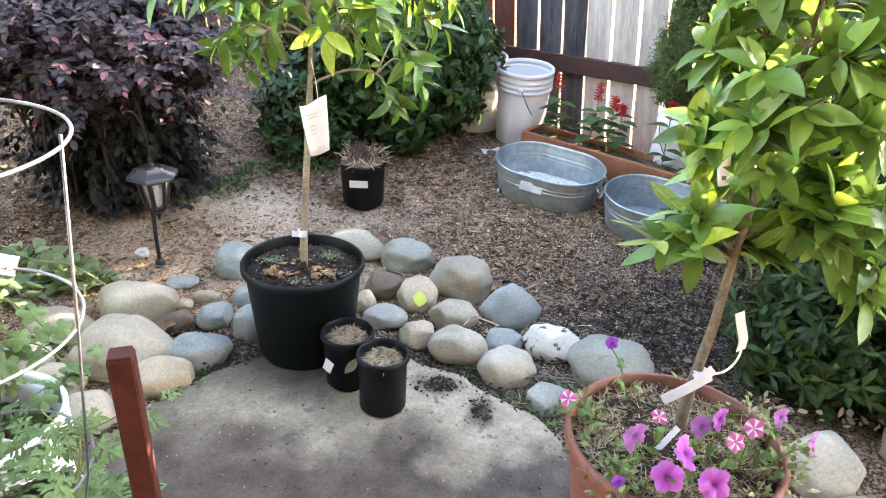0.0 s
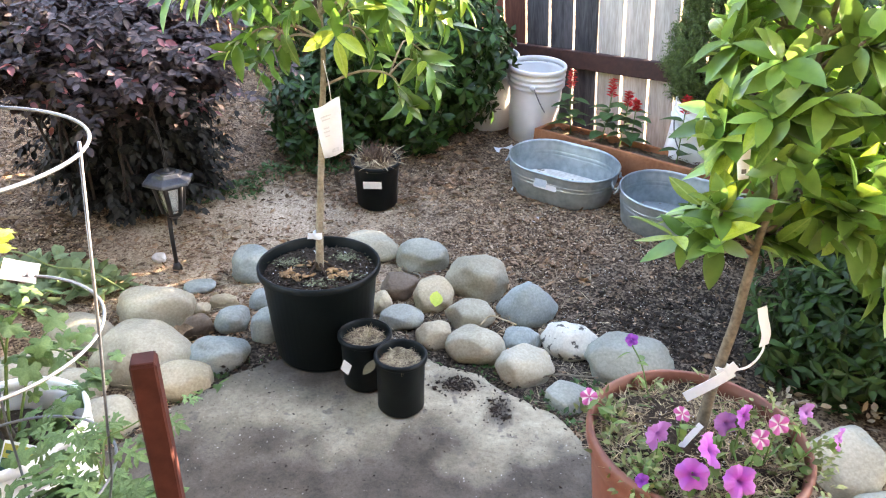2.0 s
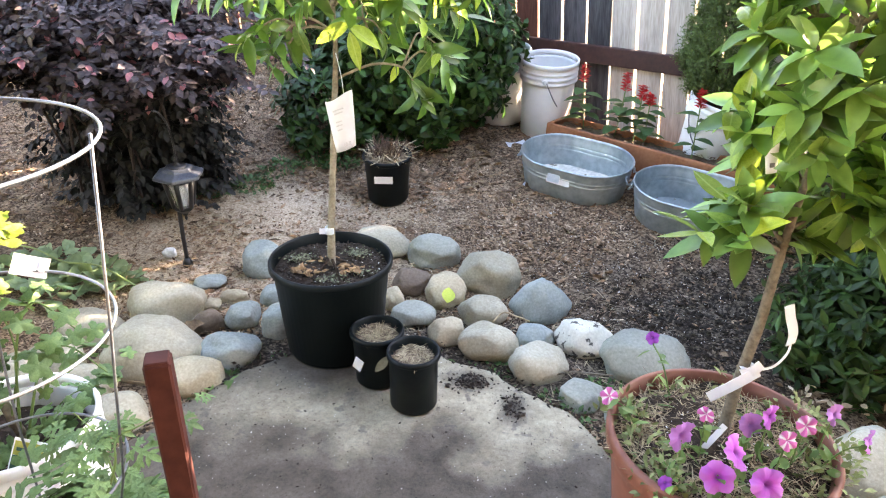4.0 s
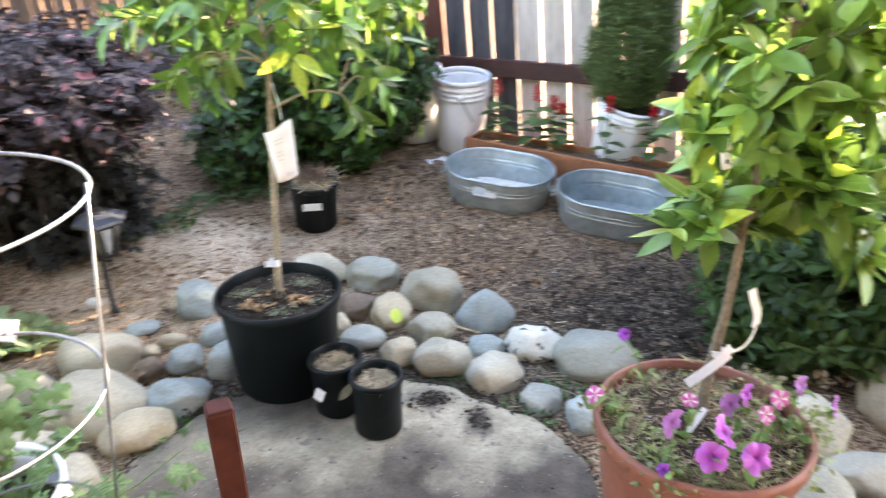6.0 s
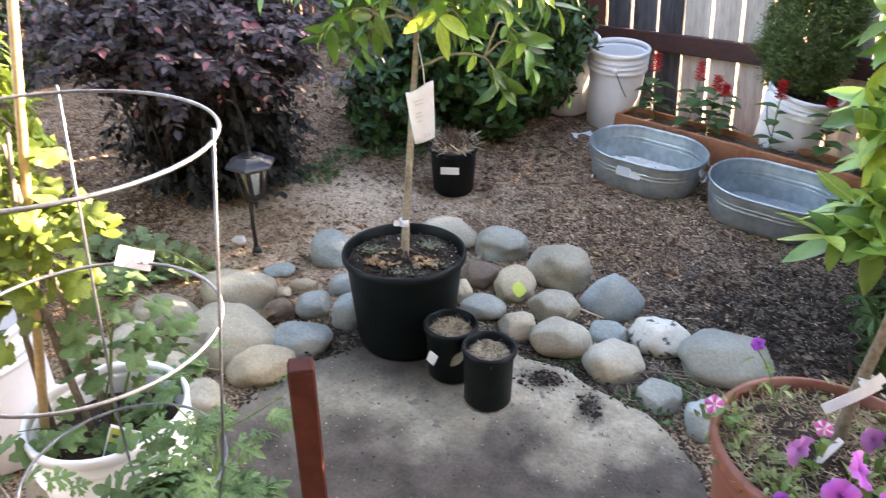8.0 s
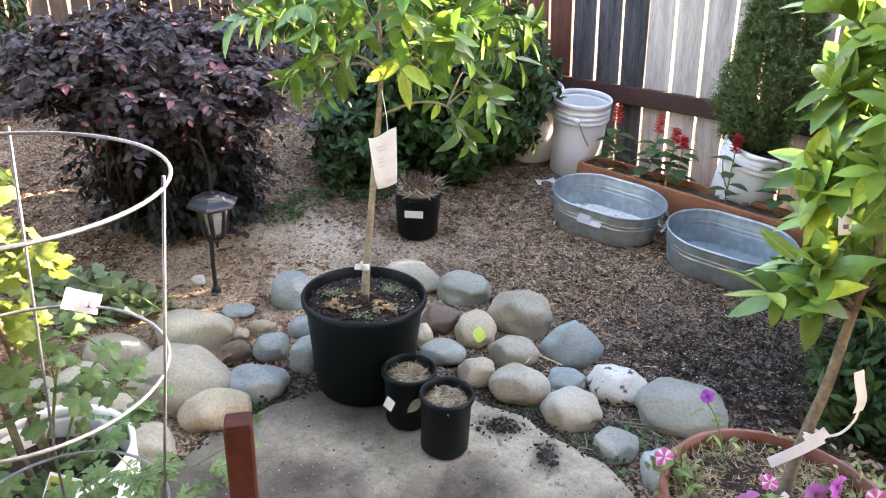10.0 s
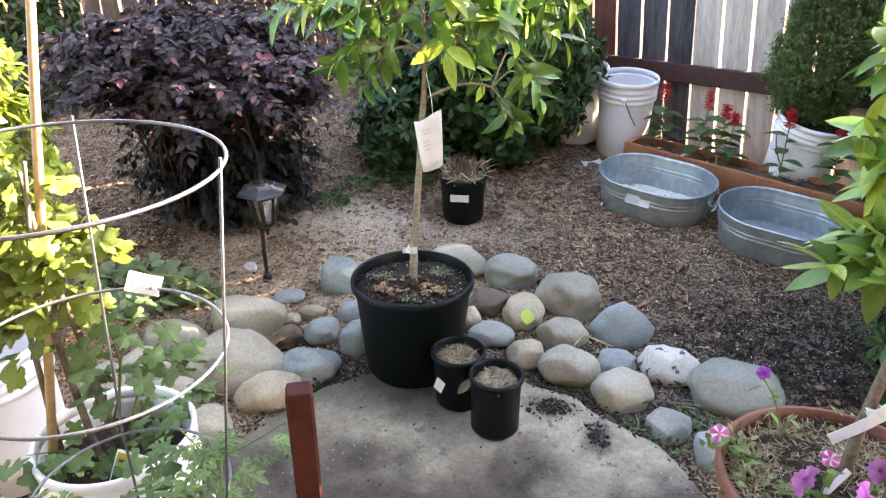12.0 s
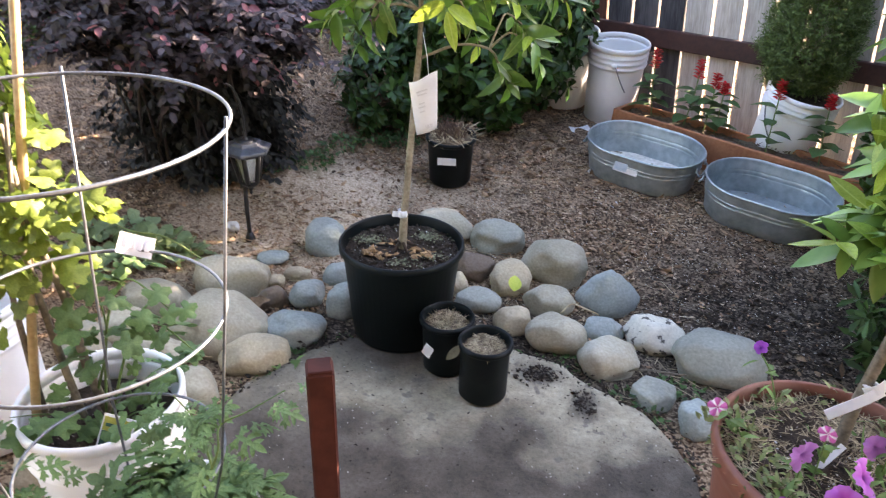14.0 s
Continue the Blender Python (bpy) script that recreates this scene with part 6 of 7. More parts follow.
def arching_bush(m, label, seed):
    """A spreading shrub: stems that rise from one foot and arch over into sprays of paired leaves."""
    t = thing("purple_bush", m, label, "bush")
    rng = np.random.default_rng(seed)
    P, A, F, young, inner_set = [], [], [], [], []

    def spray(foot, R, a, top, peak, reach, start, pairs, hang):
        """One arched stem with leaves in pairs from start to its tip."""
        u = np.linspace(0, 1, 22) * reach
        b2 = top / peak ** 2
        z = foot[2] + top - b2 * (u - peak) ** 2
        wob = 0.03 * np.sin(u * 5 + rng.uniform(0, 6))
        c, s = math.cos(a), math.sin(a)
        line = np.stack([foot[0] + R[0] * u * c - wob * s, foot[1] + R[1] * u * s + wob * c, z], 1)
        tan = unit(np.gradient(line, axis=0))
        for k in range(pairs):
            f = start + (1 - start) * (k + rng.uniform(0, 0.5)) / pairs
            i = min(int(f * 21), 20)
            p = line[i] + (line[i + 1] - line[i]) * (f * 21 - i)
            d = tan[i]
            side = unit(np.cross(d, np.array([0, 0, 1.0]) + 0.2 * rng.standard_normal(3)))
            for sg in (-1, 1):
                P.append(p)
                A.append(d * 0.5 + side * sg * 0.75 + np.array([0, 0, -hang * rng.uniform(0.4, 1.3)]) + 0.18 * rng.standard_normal(3))
                F.append(np.array([0.25 * c, 0.25 * s, 1.0]) + 0.35 * rng.standard_normal(3))
                young.append(f > 0.86)
        # the low hanging sprays get the leaf colour darkened for shade
        inner_set.extend([hang > 0.3] * (2 * pairs + 1))
        P.append(line[-1])
        A.append(tan[-1])
        F.append(np.array([c, s, 0.6]))
        young.append(True)
        return line

    for k in range(560):
        a = rng.uniform(0, 6.28)
        q = rng.uniform(0.12, 1.0) ** 0.7
        foot = (*np.clip((0.11 * rng.standard_normal(), 0.09 * rng.standard_normal()), -0.16, 0.16), 0.12)
        top = (0.775 - 0.20 * q ** 2) * rng.uniform(0.80, 1.08)
        line = spray(foot, (0.67 * q, 0.50 * q), a, top, rng.uniform(0.72, 0.95), 1.0, 0.40, 17, 0.12)
        if k < 40:
            bar = tube([Vector(v) for v in line[::3]], [0.006, 0.0055, 0.005, 0.004, 0.003, 0.0025, 0.002, 0.0015], 5)
            piece("stem", mesh_of("stem", *bar, M["bark_dark"]), t)
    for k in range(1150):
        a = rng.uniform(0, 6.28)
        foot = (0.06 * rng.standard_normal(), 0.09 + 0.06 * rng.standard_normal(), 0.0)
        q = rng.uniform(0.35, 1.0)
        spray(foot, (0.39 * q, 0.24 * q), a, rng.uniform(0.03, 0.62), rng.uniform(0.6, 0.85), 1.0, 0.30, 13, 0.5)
    P, A, F, young, inner_set = np.array(P), np.array(A), np.array(F), np.array(young), np.array(inner_set)
    n = len(P)
    L = 0.037 * rng.uniform(0.65, 1.2, n)
    pink = young & (rng.uniform(0, 1, n) < 0.09) & (P[:, 2] > 0.4)
    inner_set &= ~pink
    for name, mask, material, word in (("crown", ~pink & ~inner_set, M["leaf_purple"], ""), ("inner_leaves", inner_set, M["leaf_purple_shaded"], "lower inner leaves, darkened in colour for shade"), ("young_leaves", pink, M["leaf_pink"], "pink young leaves")):
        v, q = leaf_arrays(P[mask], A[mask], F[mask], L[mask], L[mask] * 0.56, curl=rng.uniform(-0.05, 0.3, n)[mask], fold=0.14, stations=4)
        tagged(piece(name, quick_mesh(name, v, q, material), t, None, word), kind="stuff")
    return t


arching_bush(on_rise(-1.45, 3.02), "purple-leaved fringe bush arching over the mulch", 2)
bush("glossy_bush", on_rise(-0.29, 3.86), "rounded dark green bush with glossy whorled leaves", (0.45, 0.43, 0.43), 0.42, 800, 10, 0.05, 0.068, 0.030, M["leaf_dark"], 3, 0.85, "spoon", low=-0.95, inner=0.6, tips=True, lump=0.2)
bush("glossy_bush", on_rise(-0.70, 3.72), "low dark green bush behind the potted citrus", (0.28, 0.26, 0.24), 0.16, 260, 9, 0.05, 0.066, 0.026, M["leaf_dark"], 5, 0.85, "spoon", low=-0.6, inner=0.5, tips=True)
bush("hedge_bush", pose(1.60, 2.50, 0), "dense green hedge bush with narrow glossy leaves", (0.46, 0.48, 0.74), 0.68, 1700, 9, 0.06, 0.068, 0.021, M["leaf_hedge"], 7, 0.75, "spoon", low=-0.95, inner=0.55, tips=True)
bush("hedge_bush", pose(1.75, 1.95, 0), "shaded green hedge bush beside the boulder", (0.45, 0.42, 0.55), 0.50, 1000, 9, 0.06, 0.068, 0.021, M["leaf_hedge"], 8, 0.75, "spoon", low=-0.95, inner=0.55, tips=True)
bush("hedge_bush", pose(1.26, 2.08, 0), "low shaded shoots at the foot of the hedge", (0.30, 0.26, 0.20), 0.18, 480, 9, 0.055, 0.064, 0.020, M["leaf_hedge"], 14, 0.75, "spoon", low=-0.9, inner=0.4, tips=True, stems=6)
bush("leafy_bush", pose(-1.92, 1.92, 0.0), "tall sunlit bush with yellow-green whorled leaves", (0.38, 0.36, 0.64), 0.70, 1300, 9, 0.06, 0.062, 0.026, M["leaf_sun"], 9, 0.75, "spoon", low=-0.95, inner=0.55, tips=True)
bush("leafy_bush", on_rise(-3.25, 4.1), "green bush in front of the far fence", (0.5, 0.5, 0.5), 0.5, 420, 9, 0.08, 0.08, 0.03, M["leaf_hedge"], 10, 0.75, "spoon", low=-0.9, inner=0.55, tips=True)
bush("leafy_bush", on_rise(-0.95, 5.0), "loose green bush along the fence", (0.5, 0.4, 0.5), 0.5, 420, 9, 0.08, 0.07, 0.026, M["leaf_hedge"], 13, 0.75, "ellipse", low=-0.9, inner=0.5, tips=True)

# an unseen hedge, added beyond the fence to keep the low sun off the stones
bush("leafy_bush", pose(4.56, 4.64, 0.2, 0, 0, -33), "unseen green hedge added behind the plank fence to block sun", (0.95, 0.36, 0.85), 1.95, 1500, 9, 0.10, 0.13, 0.06, M["leaf_hedge"], 19, 0.75, "ellipse", low=-0.95, inner=0.3, tips=True, lump=0.12)

for k, (x, y, r) in enumerate(((-1.02, 3.19, 0.08), (-0.93, 3.36, 0.09), (-1.17, 3.14, 0.08), (-0.79, 3.45, 0.10), (-0.66, 3.42, 0.09), (-1.35, 3.02, 0.07), (-1.28, 3.10, 0.07))):
    sprig(x, y, ground_z(x, y), 190, r * 1.15, 0.024, M["leaf_weed"], "low green weed growing in the mulch", 70 + k, 0.5)
for k, (x, y, r) in enumerate(((-1.42, 2.44, 0.10), (-1.55, 2.52, 0.10), (-1.30, 2.40, 0.08), (-1.66, 2.46, 0.10), (-1.48, 2.33, 0.09))):
    sprig(x, y, ground_z(x, y) + 0.01, 40, r, 0.062, M["leaf_pale"], "low plant with soft green oval leaves", 90 + k, 0.35, "round", 0.72)
for k, (x, y) in enumerate(((0.36, 1.93), (0.30, 1.80), (0.24, 1.86), (-0.72, 1.89), (0.10, 2.02), (0.42, 1.92))):
    sprig(x, y, 0.0, 40, 0.05, 0.02, M["leaf_weed"], "sparse green moss and weeds between stones", 110 + k, 0.3)
sprig(-0.73, 1.82, 0.0, 7, 0.05, 0.075, M["leaf_soft"], "green weed leaf at the edge of the path", 130, 0.4)


# ---- cage, vines, stake ----
def wire_cage(m):
    t = thing("tomato_cage", m, "galvanised wire tomato cage with three rings", "plant support")
    levels = ((0.021, -0.027, 1.025, 0.192), (0.003, -0.002, 0.766, 0.168), (-0.010, 0.020, 0.502, 0.141))
    for x, y, z, r in levels:
        piece("ring", mesh_of("ring", *ring(r, 0.0024, 64, 6, 0.01), M["wire"]), t, pose(x, y, z, 1.0, 0.8, 0))
    for angles in ((8, 8, 5), (115, 119, 125), (246, 229, 220)):
        pts = [(x + (r + 0.004) * math.cos(radians(d)), y + (r + 0.004) * math.sin(radians(d)), z + dz) for d, (x, y, z, r), dz in zip(angles, levels, (0.012, 0, 0))]
        pts.append((-0.02 + 0.10 * math.cos(radians(angles[2])), 0.035 + 0.10 * math.sin(radians(angles[2])), 0.30))
        piece("leg", mesh_of("leg", *tube(pts, 0.0021, 6), M["wire"]), t)
    return t


wire_cage(pose(-0.646, 0.975, -0.002))
cl = thing("plant_label", pose(-0.663, 1.128, 0.764, -35, 14, 10), "white printed label clipped to the wire cage", "tag")
piece("blade", mesh_of("blade", *flat_card(0.050, 0.031, 0.004), M["paper"], False), cl)
for k in range(4):
    piece("printed_bar", mesh_of("printed_bar", *flat_card(0.007, 0.016), M["paper_print"], False), cl, pose(-0.016 + 0.011 * k, -0.0022, 0.009))

stk = new("garden_stake", None)
stk.matrix_world = pose(-0.267, 0.723, 0.022, 0, 0, 19)
tagged(stk, "square red-stained wooden stake standing by the path", "stake")
part("shaft", box_bm(0.022, 0.022, 0.902, 0.002, at=(0, 0, 0.451)), M["stake_red"], stk)
part("end_grain", box_bm(0.0195, 0.0195, 0.003, 0.001, at=(0, 0, 0.9025)), M["stake_red"], stk, "flat sawn end")


def lobed_leaf(material, lobes, depth, cut=0.0, n=30):
    """A vine leaf: a flat, lobed, slightly cupped blade one unit long."""
    verts, faces = [(0, 0.32, 0.02)], []
    for ringk, rr in ((0, 0.5), (1, 1.0)):
        for k in range(n):
            a = 2 * math.pi * k / n
            w = 1 - depth * (0.5 - 0.5 * math.cos(lobes * a)) ** (1.4 if not cut else 0.8)
            if abs(a - math.pi) < 0.25:
                w *= 0.45
            w *= 1 + (0.13 * math.cos(3 * lobes * a) if cut else 0.05 * math.sin(17 * a))
            r = 0.55 * rr * (w if ringk else (0.6 + 0.4 * w))
            verts.append((r * math.sin(a) * (0.82 if cut else 1.0), 0.34 + r * math.cos(a) * (1.3 if cut else 1.0), 0.05 * math.sin(3 * a) * rr - 0.10 * rr * rr))
    for k in range(n):
        j = (k + 1) % n
        faces.append((0, 1 + k, 1 + j))
        faces.append((1 + k, 1 + n + k, 1 + n + j, 1 + j))
    return mesh_of("leaf", verts, faces, material)


def cut_leaf(material):
    """A melon leaf: a midrib with rounded side lobes, the lower ones lobed again, one unit long."""
    base, along, size = [(0, 0, 0), (0, 0.5, 0)], [(0, 1, 0), (0, 1, 0)], [(0.78, 0.17), (0.5, 0.21)]
    for y, dx, dy, ln, wd in ((0.52, 0.82, 0.60, 0.36, 0.15), (0.32, 0.95, 0.42, 0.54, 0.17), (0.14, 0.95, -0.05, 0.42, 0.16)):
        for sg in (-1, 1):
            base.append((0, y, 0))
            along.append((sg * dx, dy, -0.06))
            size.append((ln, wd))
            if ln > 0.36:
                for f, turn, k in ((0.45, 0.9, 0.46), (0.50, -0.8, 0.40)):
                    base.append((sg * dx * ln * f, y + dy * ln * f, -0.02))
                    along.append((sg * (dx - 0.5 * abs(turn) * 0.4), dy + turn, -0.05))
                    size.append((ln * k, wd * 0.66))
    size = np.array(size)
    v, q = leaf_arrays(base, along, [(0, 0, 1)] * len(base), size[:, 0], size[:, 1], curl=0.16, fold=0.16, stations=4, shape="ellipse")
    v[:, 2] += 0.012 * np.sin(v[:, 0] * 9) - 0.10 * v[:, 0] ** 2
    return quick_mesh("leaf", v, q, material)


def vine(name, m, label, stems, leaf_mesh, count, size, seed, stem_mat, droop=0.3, bare=0.22, flutter=0.4):
    t = thing(name, m, label, "plant")
    rng = np.random.default_rng(seed)
    lines = []
    for pts, rad in stems:
        q = bent(pts, 6)
        lines.append((q, rad))
        piece("stem", mesh_of("stem", *tube(q, [rad * (1 - 0.6 * i / len(q)) for i in range(len(q))], 7), stem_mat), t)
    for k in range(count):
        q, rad = lines[k % len(lines)]
        i = int(rng.uniform(bare if rad > 0.005 else 0.22, 1.0) * (len(q) - 1))
        p = q[i]
        a = rng.uniform(0, 6.28)
        d = Vector((math.cos(a), math.sin(a), rng.uniform(-0.2, 0.6)))
        stalk = rng.uniform(0.02, 0.06)
        tip = p + d.normalized() * stalk
        along = Vector((d.x, d.y, -droop * rng.uniform(0, 1.5)))
        piece("leaf", leaf_mesh, t, leaf_pose(tip, along, (flutter * rng.standard_normal(), flutter * rng.standard_normal() - 0.2, 1), size * rng.uniform(0.6, 1.2)))
    return t


grape_leaf = lobed_leaf(M["leaf_grape"], 5, 0.25, n=50)
melon_leaf = cut_leaf(M["leaf_melon"])
low_leaf = lobed_leaf(M["leaf_melon"], 5, 0.34, n=50)
vine("grape_vine", pose(-0.865, 1.255, 0.31), "grape vine with lobed leaves climbing a cane in bucket",
     [([(-0.035, -0.01, -0.03), (-0.056, -0.005, 0.13), (-0.068, -0.005, 0.31), (-0.072, 0.0, 0.44), (-0.065, 0.03, 0.60)], 0.0085),
      ([(0.0, 0.02, -0.03), (-0.024, 0.015, 0.10), (-0.035, 0.015, 0.27), (-0.064, 0.015, 0.41), (-0.08, 0.03, 0.58)], 0.0105),
      ([(-0.085, -0.05, -0.03), (-0.10, -0.03, 0.15), (-0.108, -0.01, 0.33), (-0.10, 0.03, 0.50)], 0.0075),
      ([(-0.07, 0.0, 0.36), (-0.03, 0.0, 0.44), (0.01, 0.01, 0.47), (0.035, 0.0, 0.43)], 0.003),
      ([(-0.07, 0.02, 0.40), (-0.14, 0.02, 0.52), (-0.18, 0.0, 0.57)], 0.003),
      ([(-0.10, 0.0, 0.34), (-0.15, 0.0, 0.42), (-0.20, 0.01, 0.43)], 0.003)], grape_leaf, 250, 0.044, 17, M["bark"], droop=0.6, bare=0.50, flutter=0.8)
cane = thing("bamboo_cane", pose(-0.962, 1.177, 0.30), "tall bamboo cane standing in the bucket", "plant support")
piece("shaft", mesh_of("shaft", *tube([(0, 0, -0.02), (0.035, 0.15, 0.65), (0.066, 0.275, 1.20)], [0.0085, 0.008, 0.0075], 8), M["bamboo"]), cane)
vine("strawberry_plant", pose(-0.865, 1.255, 0.30), "low lobed leaves round the rim of the bucket",
     [([(-0.01, 0.01, 0.0), (0.03, 0.02, 0.22), (0.08, 0.03, 0.32), (0.16, 0.02, 0.27)], 0.003), ([(0.0, 0.01, 0), (0.06, 0.03, 0.18), (0.12, 0.03, 0.23), (0.20, 0.01, 0.19)], 0.003),
      ([(-0.02, 0.01, 0.05), (0.02, 0.03, 0.2), (0.02, 0.02, 0.34)], 0.003), ([(0.02, 0, 0), (0.08, -0.02, 0.06), (0.14, -0.05, 0.08)], 0.002), ([(0, 0, 0), (-0.06, -0.06, 0.07), (-0.12, -0.09, 0.08)], 0.002), ([(0, 0.02, 0), (0.06, 0.08, 0.07), (0.12, 0.12, 0.08)], 0.002)], low_leaf, 84, 0.050, 23, M["stem_green"], droop=0.5, flutter=0.6)
tag2 = thing("plant_label", pose(-0.80, 1.15, 0.325, -22, 16, 4), "green and yellow plant label in the bucket", "tag")
piece("blade", mesh_of("blade", *flat_card(0.056, 0.080), M["paper"], False), tag2)
piece("green_print", mesh_of("green_print", *flat_card(0.050, 0.044), M["label_green"], False), tag2, pose(0, -0.0016, 0.004))
piece("yellow_print", mesh_of("yellow_print", *flat_card(0.050, 0.026), M["label_yellow"], False), tag2, pose(0, -0.0016, 0.049))
piece("print_bar", mesh_of("print_bar", *flat_card(0.040, 0.006), M["label_green"], False), tag2, pose(0, -0.0032, 0.058))

vine("melon_vine", pose(-0.605, 1.0, 0.345), "watermelon vine with finely cut grey-green leaves",
     [([(0, 0, 0), (0.05, -0.02, 0.03), (0.085, -0.03, 0.03)], 0.003), ([(0, 0, 0), (-0.06, -0.04, 0.03), (-0.11, -0.06, 0.02)], 0.003), ([(0, 0, 0), (0.0, 0.04, 0.03), (0.01, 0.07, 0.03)], 0.003),
      ([(0, 0, 0), (0.01, -0.07, 0.03), (0.02, -0.12, 0.01)], 0.003), ([(0, 0, 0), (-0.02, 0.0, 0.04), (-0.05, 0.03, 0.05)], 0.003), ([(0, 0, 0), (0.05, 0.03, 0.03), (0.085, 0.045, 0.02)], 0.003)], melon_leaf, 270, 0.078, 29, M["stem_green"], flutter=0.5)
vine("melon_shoot", pose(-0.57, 1.0, 0.40), "long melon shoot reaching over the path",
     [([(0, 0, 0), (0.066, -0.02, 0.14), (0.067, 0.0, 0.178), (0.10, 0.02, 0.191), (0.151, 0.04, 0.22)], 0.0022), ([(0.03, 0.03, 0.06), (0.0, 0.06, 0.12), (-0.03, 0.06, 0.17)], 0.002)], melon_leaf, 26, 0.046, 31, M["stem_green"])
vine("melon_shoot", pose(-0.74, 0.99, 0.37), "long melon shoot hanging beside the bucket",
     [([(0, 0, 0), (-0.08, -0.01, 0.045), (-0.144, -0.01, 0.02), (-0.163, -0.01, 0.074), (-0.20, -0.01, 0.109), (-0.27, -0.02, 0.105)], 0.0026),
      ([(0, 0, 0), (-0.05, -0.03, 0.06), (-0.10, -0.05, 0.05), (-0.15, -0.06, -0.01)], 0.0024)], melon_leaf, 24, 0.050, 37, M["stem_green"])


# ---- loose small things ----
def lump_of(name, m, size, material, label, category):
    bm = bmesh.new()
    bmesh.ops.create_icosphere(bm, subdivisions=3, radius=0.5)
    for v in bm.verts:
        v.co = Vector((v.co.x * size[0], v.co.y * size[1], v.co.z * size[2])) * (1 + 0.3 * noise.noise(v.co * 3))
    me = bpy.data.meshes.new(name)
    bm.to_mesh(me)
    bm.free()
    me.materials.append(material)
    ob = new(name, me)
    ob.matrix_world = m
    return tagged(ob, label, category)


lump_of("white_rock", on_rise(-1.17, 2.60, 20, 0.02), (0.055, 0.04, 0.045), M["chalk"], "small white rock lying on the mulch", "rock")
for x, y, rz, w, h, word in ((0.20, 3.62, 20, 0.10, 0.045, "crumpled white plastic scrap on the mulch"), (0.232, 3.20, -30, 0.055, 0.02, "small white paper scrap beside the tub"), (0.312, 2.965, 60, 0.04, 0.012, "pale wood splinter lying on the mulch")):
    sc = new("paper_scrap", mesh_of("paper_scrap", *flat_card(w, h, 0.012), M["paper"], False))
    sc.matrix_world = on_rise(x, y, rz, 0.008) @ pose(0, 0, 0, -80, 0, 0)
    tagged(sc, word, "scrap")
v, q = leaf_arrays([(0, 0, 0)], [(0.2, 1, -0.1)], [(0.1, 0, 1)], 0.062, 0.046, curl=0.12, stations=6)
yl = new("fallen_leaf", quick_mesh("fallen_leaf", v, q, M["leaf_yellow"]))
yl.matrix_world = pose(-0.084, 2.262, 0.072, 40, 0, 10)
tagged(yl, "yellow-green fallen leaf lying on a stone", "leaf")

rng = np.random.default_rng(77)


def scatter(n, x0, x1, y0, y1, keep):
    out = []
    while len(out) < n:
        x, y = rng.uniform(x0, x1), rng.uniform(y0, y1)
        if keep(x, y):
            out.append((x, y, ground_z(x, y) + 0.004))
    return np.array(out)


def off_slab(x, y):
    if y < 1.75 and -1.05 < x < 0.42:
        return False
    return not (y < 2.12 and -0.78 < x < 0.12)


def chips_here(x, y):
    if not off_slab(x, y):
        return False
    d = ((x - 0.88) / 0.54) ** 2 + ((y - 2.30) / 0.37) ** 2
    drift = 0.62 + 1.5 * noise.noise(Vector((x * 1.7, y * 2.6, 3.0))) + 0.5 * noise.noise(Vector((x * 6, y * 7, 1.0)))
    return rng.random() < min(1.0, 0.10 + 0.5 * max(0.0, d - 0.6)) * max(0.12, min(1.0, drift))


pts = scatter(13500, -2.6, 1.7, 2.0, 4.6, chips_here)
tagged(clumps("wood_chips", None, 0, 0, 0, 0.0098, M["chip"], rng, 0.4, pts), "scattered light brown wood chips on the earth", "mulch", kind="stuff")
pts = scatter(7500, -2.4, 1.6, 2.1, 4.4, chips_here)
tagged(clumps("pale_chips", None, 0, 0, 0, 0.0080, M["chip_light"], rng, 0.4, pts), "fine pale wood chips on the earth", "mulch", kind="stuff")
pts = scatter(9000, -2.4, 1.6, 2.1, 4.2, lambda x, y: off_slab(x, y))
tagged(clumps("dark_bits", None, 0, 0, 0, 0.0055, M["chip_dark"], rng, 0.5, pts), "fine dark bark bits on the earth", "mulch", kind="stuff")
pts = scatter(5200, -2.4, 1.6, 2.3, 4.9, lambda x, y: chips_here(x, y) and rng.random() < 0.25 + 0.75 * (y > 3.1))
tagged(clumps("bark_mulch", None, 0, 0, 0, 0.022, M["chip"], rng, 0.3, pts), "larger bark pieces in the mulch", "mulch", kind="stuff")
pts = scatter(2600, -0.3, 1.5, 2.05, 3.1, off_slab)
tagged(clumps("pale_specks", None, 0, 0, 0, 0.0030, M["speck"], rng, 0.9, pts), "white specks scattered in the dark compost", "mulch", kind="stuff")
pts = scatter(1500, 0.25, 1.4, 1.95, 2.62, lambda x, y: off_slab(x, y) and ((x - 0.86) / 0.46) ** 2 + ((y - 2.28) / 0.30) ** 2 < 1.5 * rng.random())
tagged(clumps("soil_clods", None, 0, 0, 0, 0.010, M["clod"], rng, 0.9, pts), "dark crumbly compost on the bed", "soil", kind="stuff")


def flat_blades(name, label, pts, length, width, material, lift=0.3):
    n = len(pts)
    a = rng.uniform(0, 6.28, n)
    v, q = leaf_arrays(pts, np.stack([np.cos(a), np.sin(a), rng.uniform(-0.05, lift, n)], 1), np.array([0, 0, 1.0]) + 0.5 * rng.standard_normal((n, 3)), length * rng.uniform(0.5, 1.4, n), width * rng.uniform(0.6, 1.3, n), curl=rng.uniform(-0.2, 0.3, n), stations=3)
    tagged(new(name, quick_mesh(name, v, q, material)), label, "litter", kind="stuff")


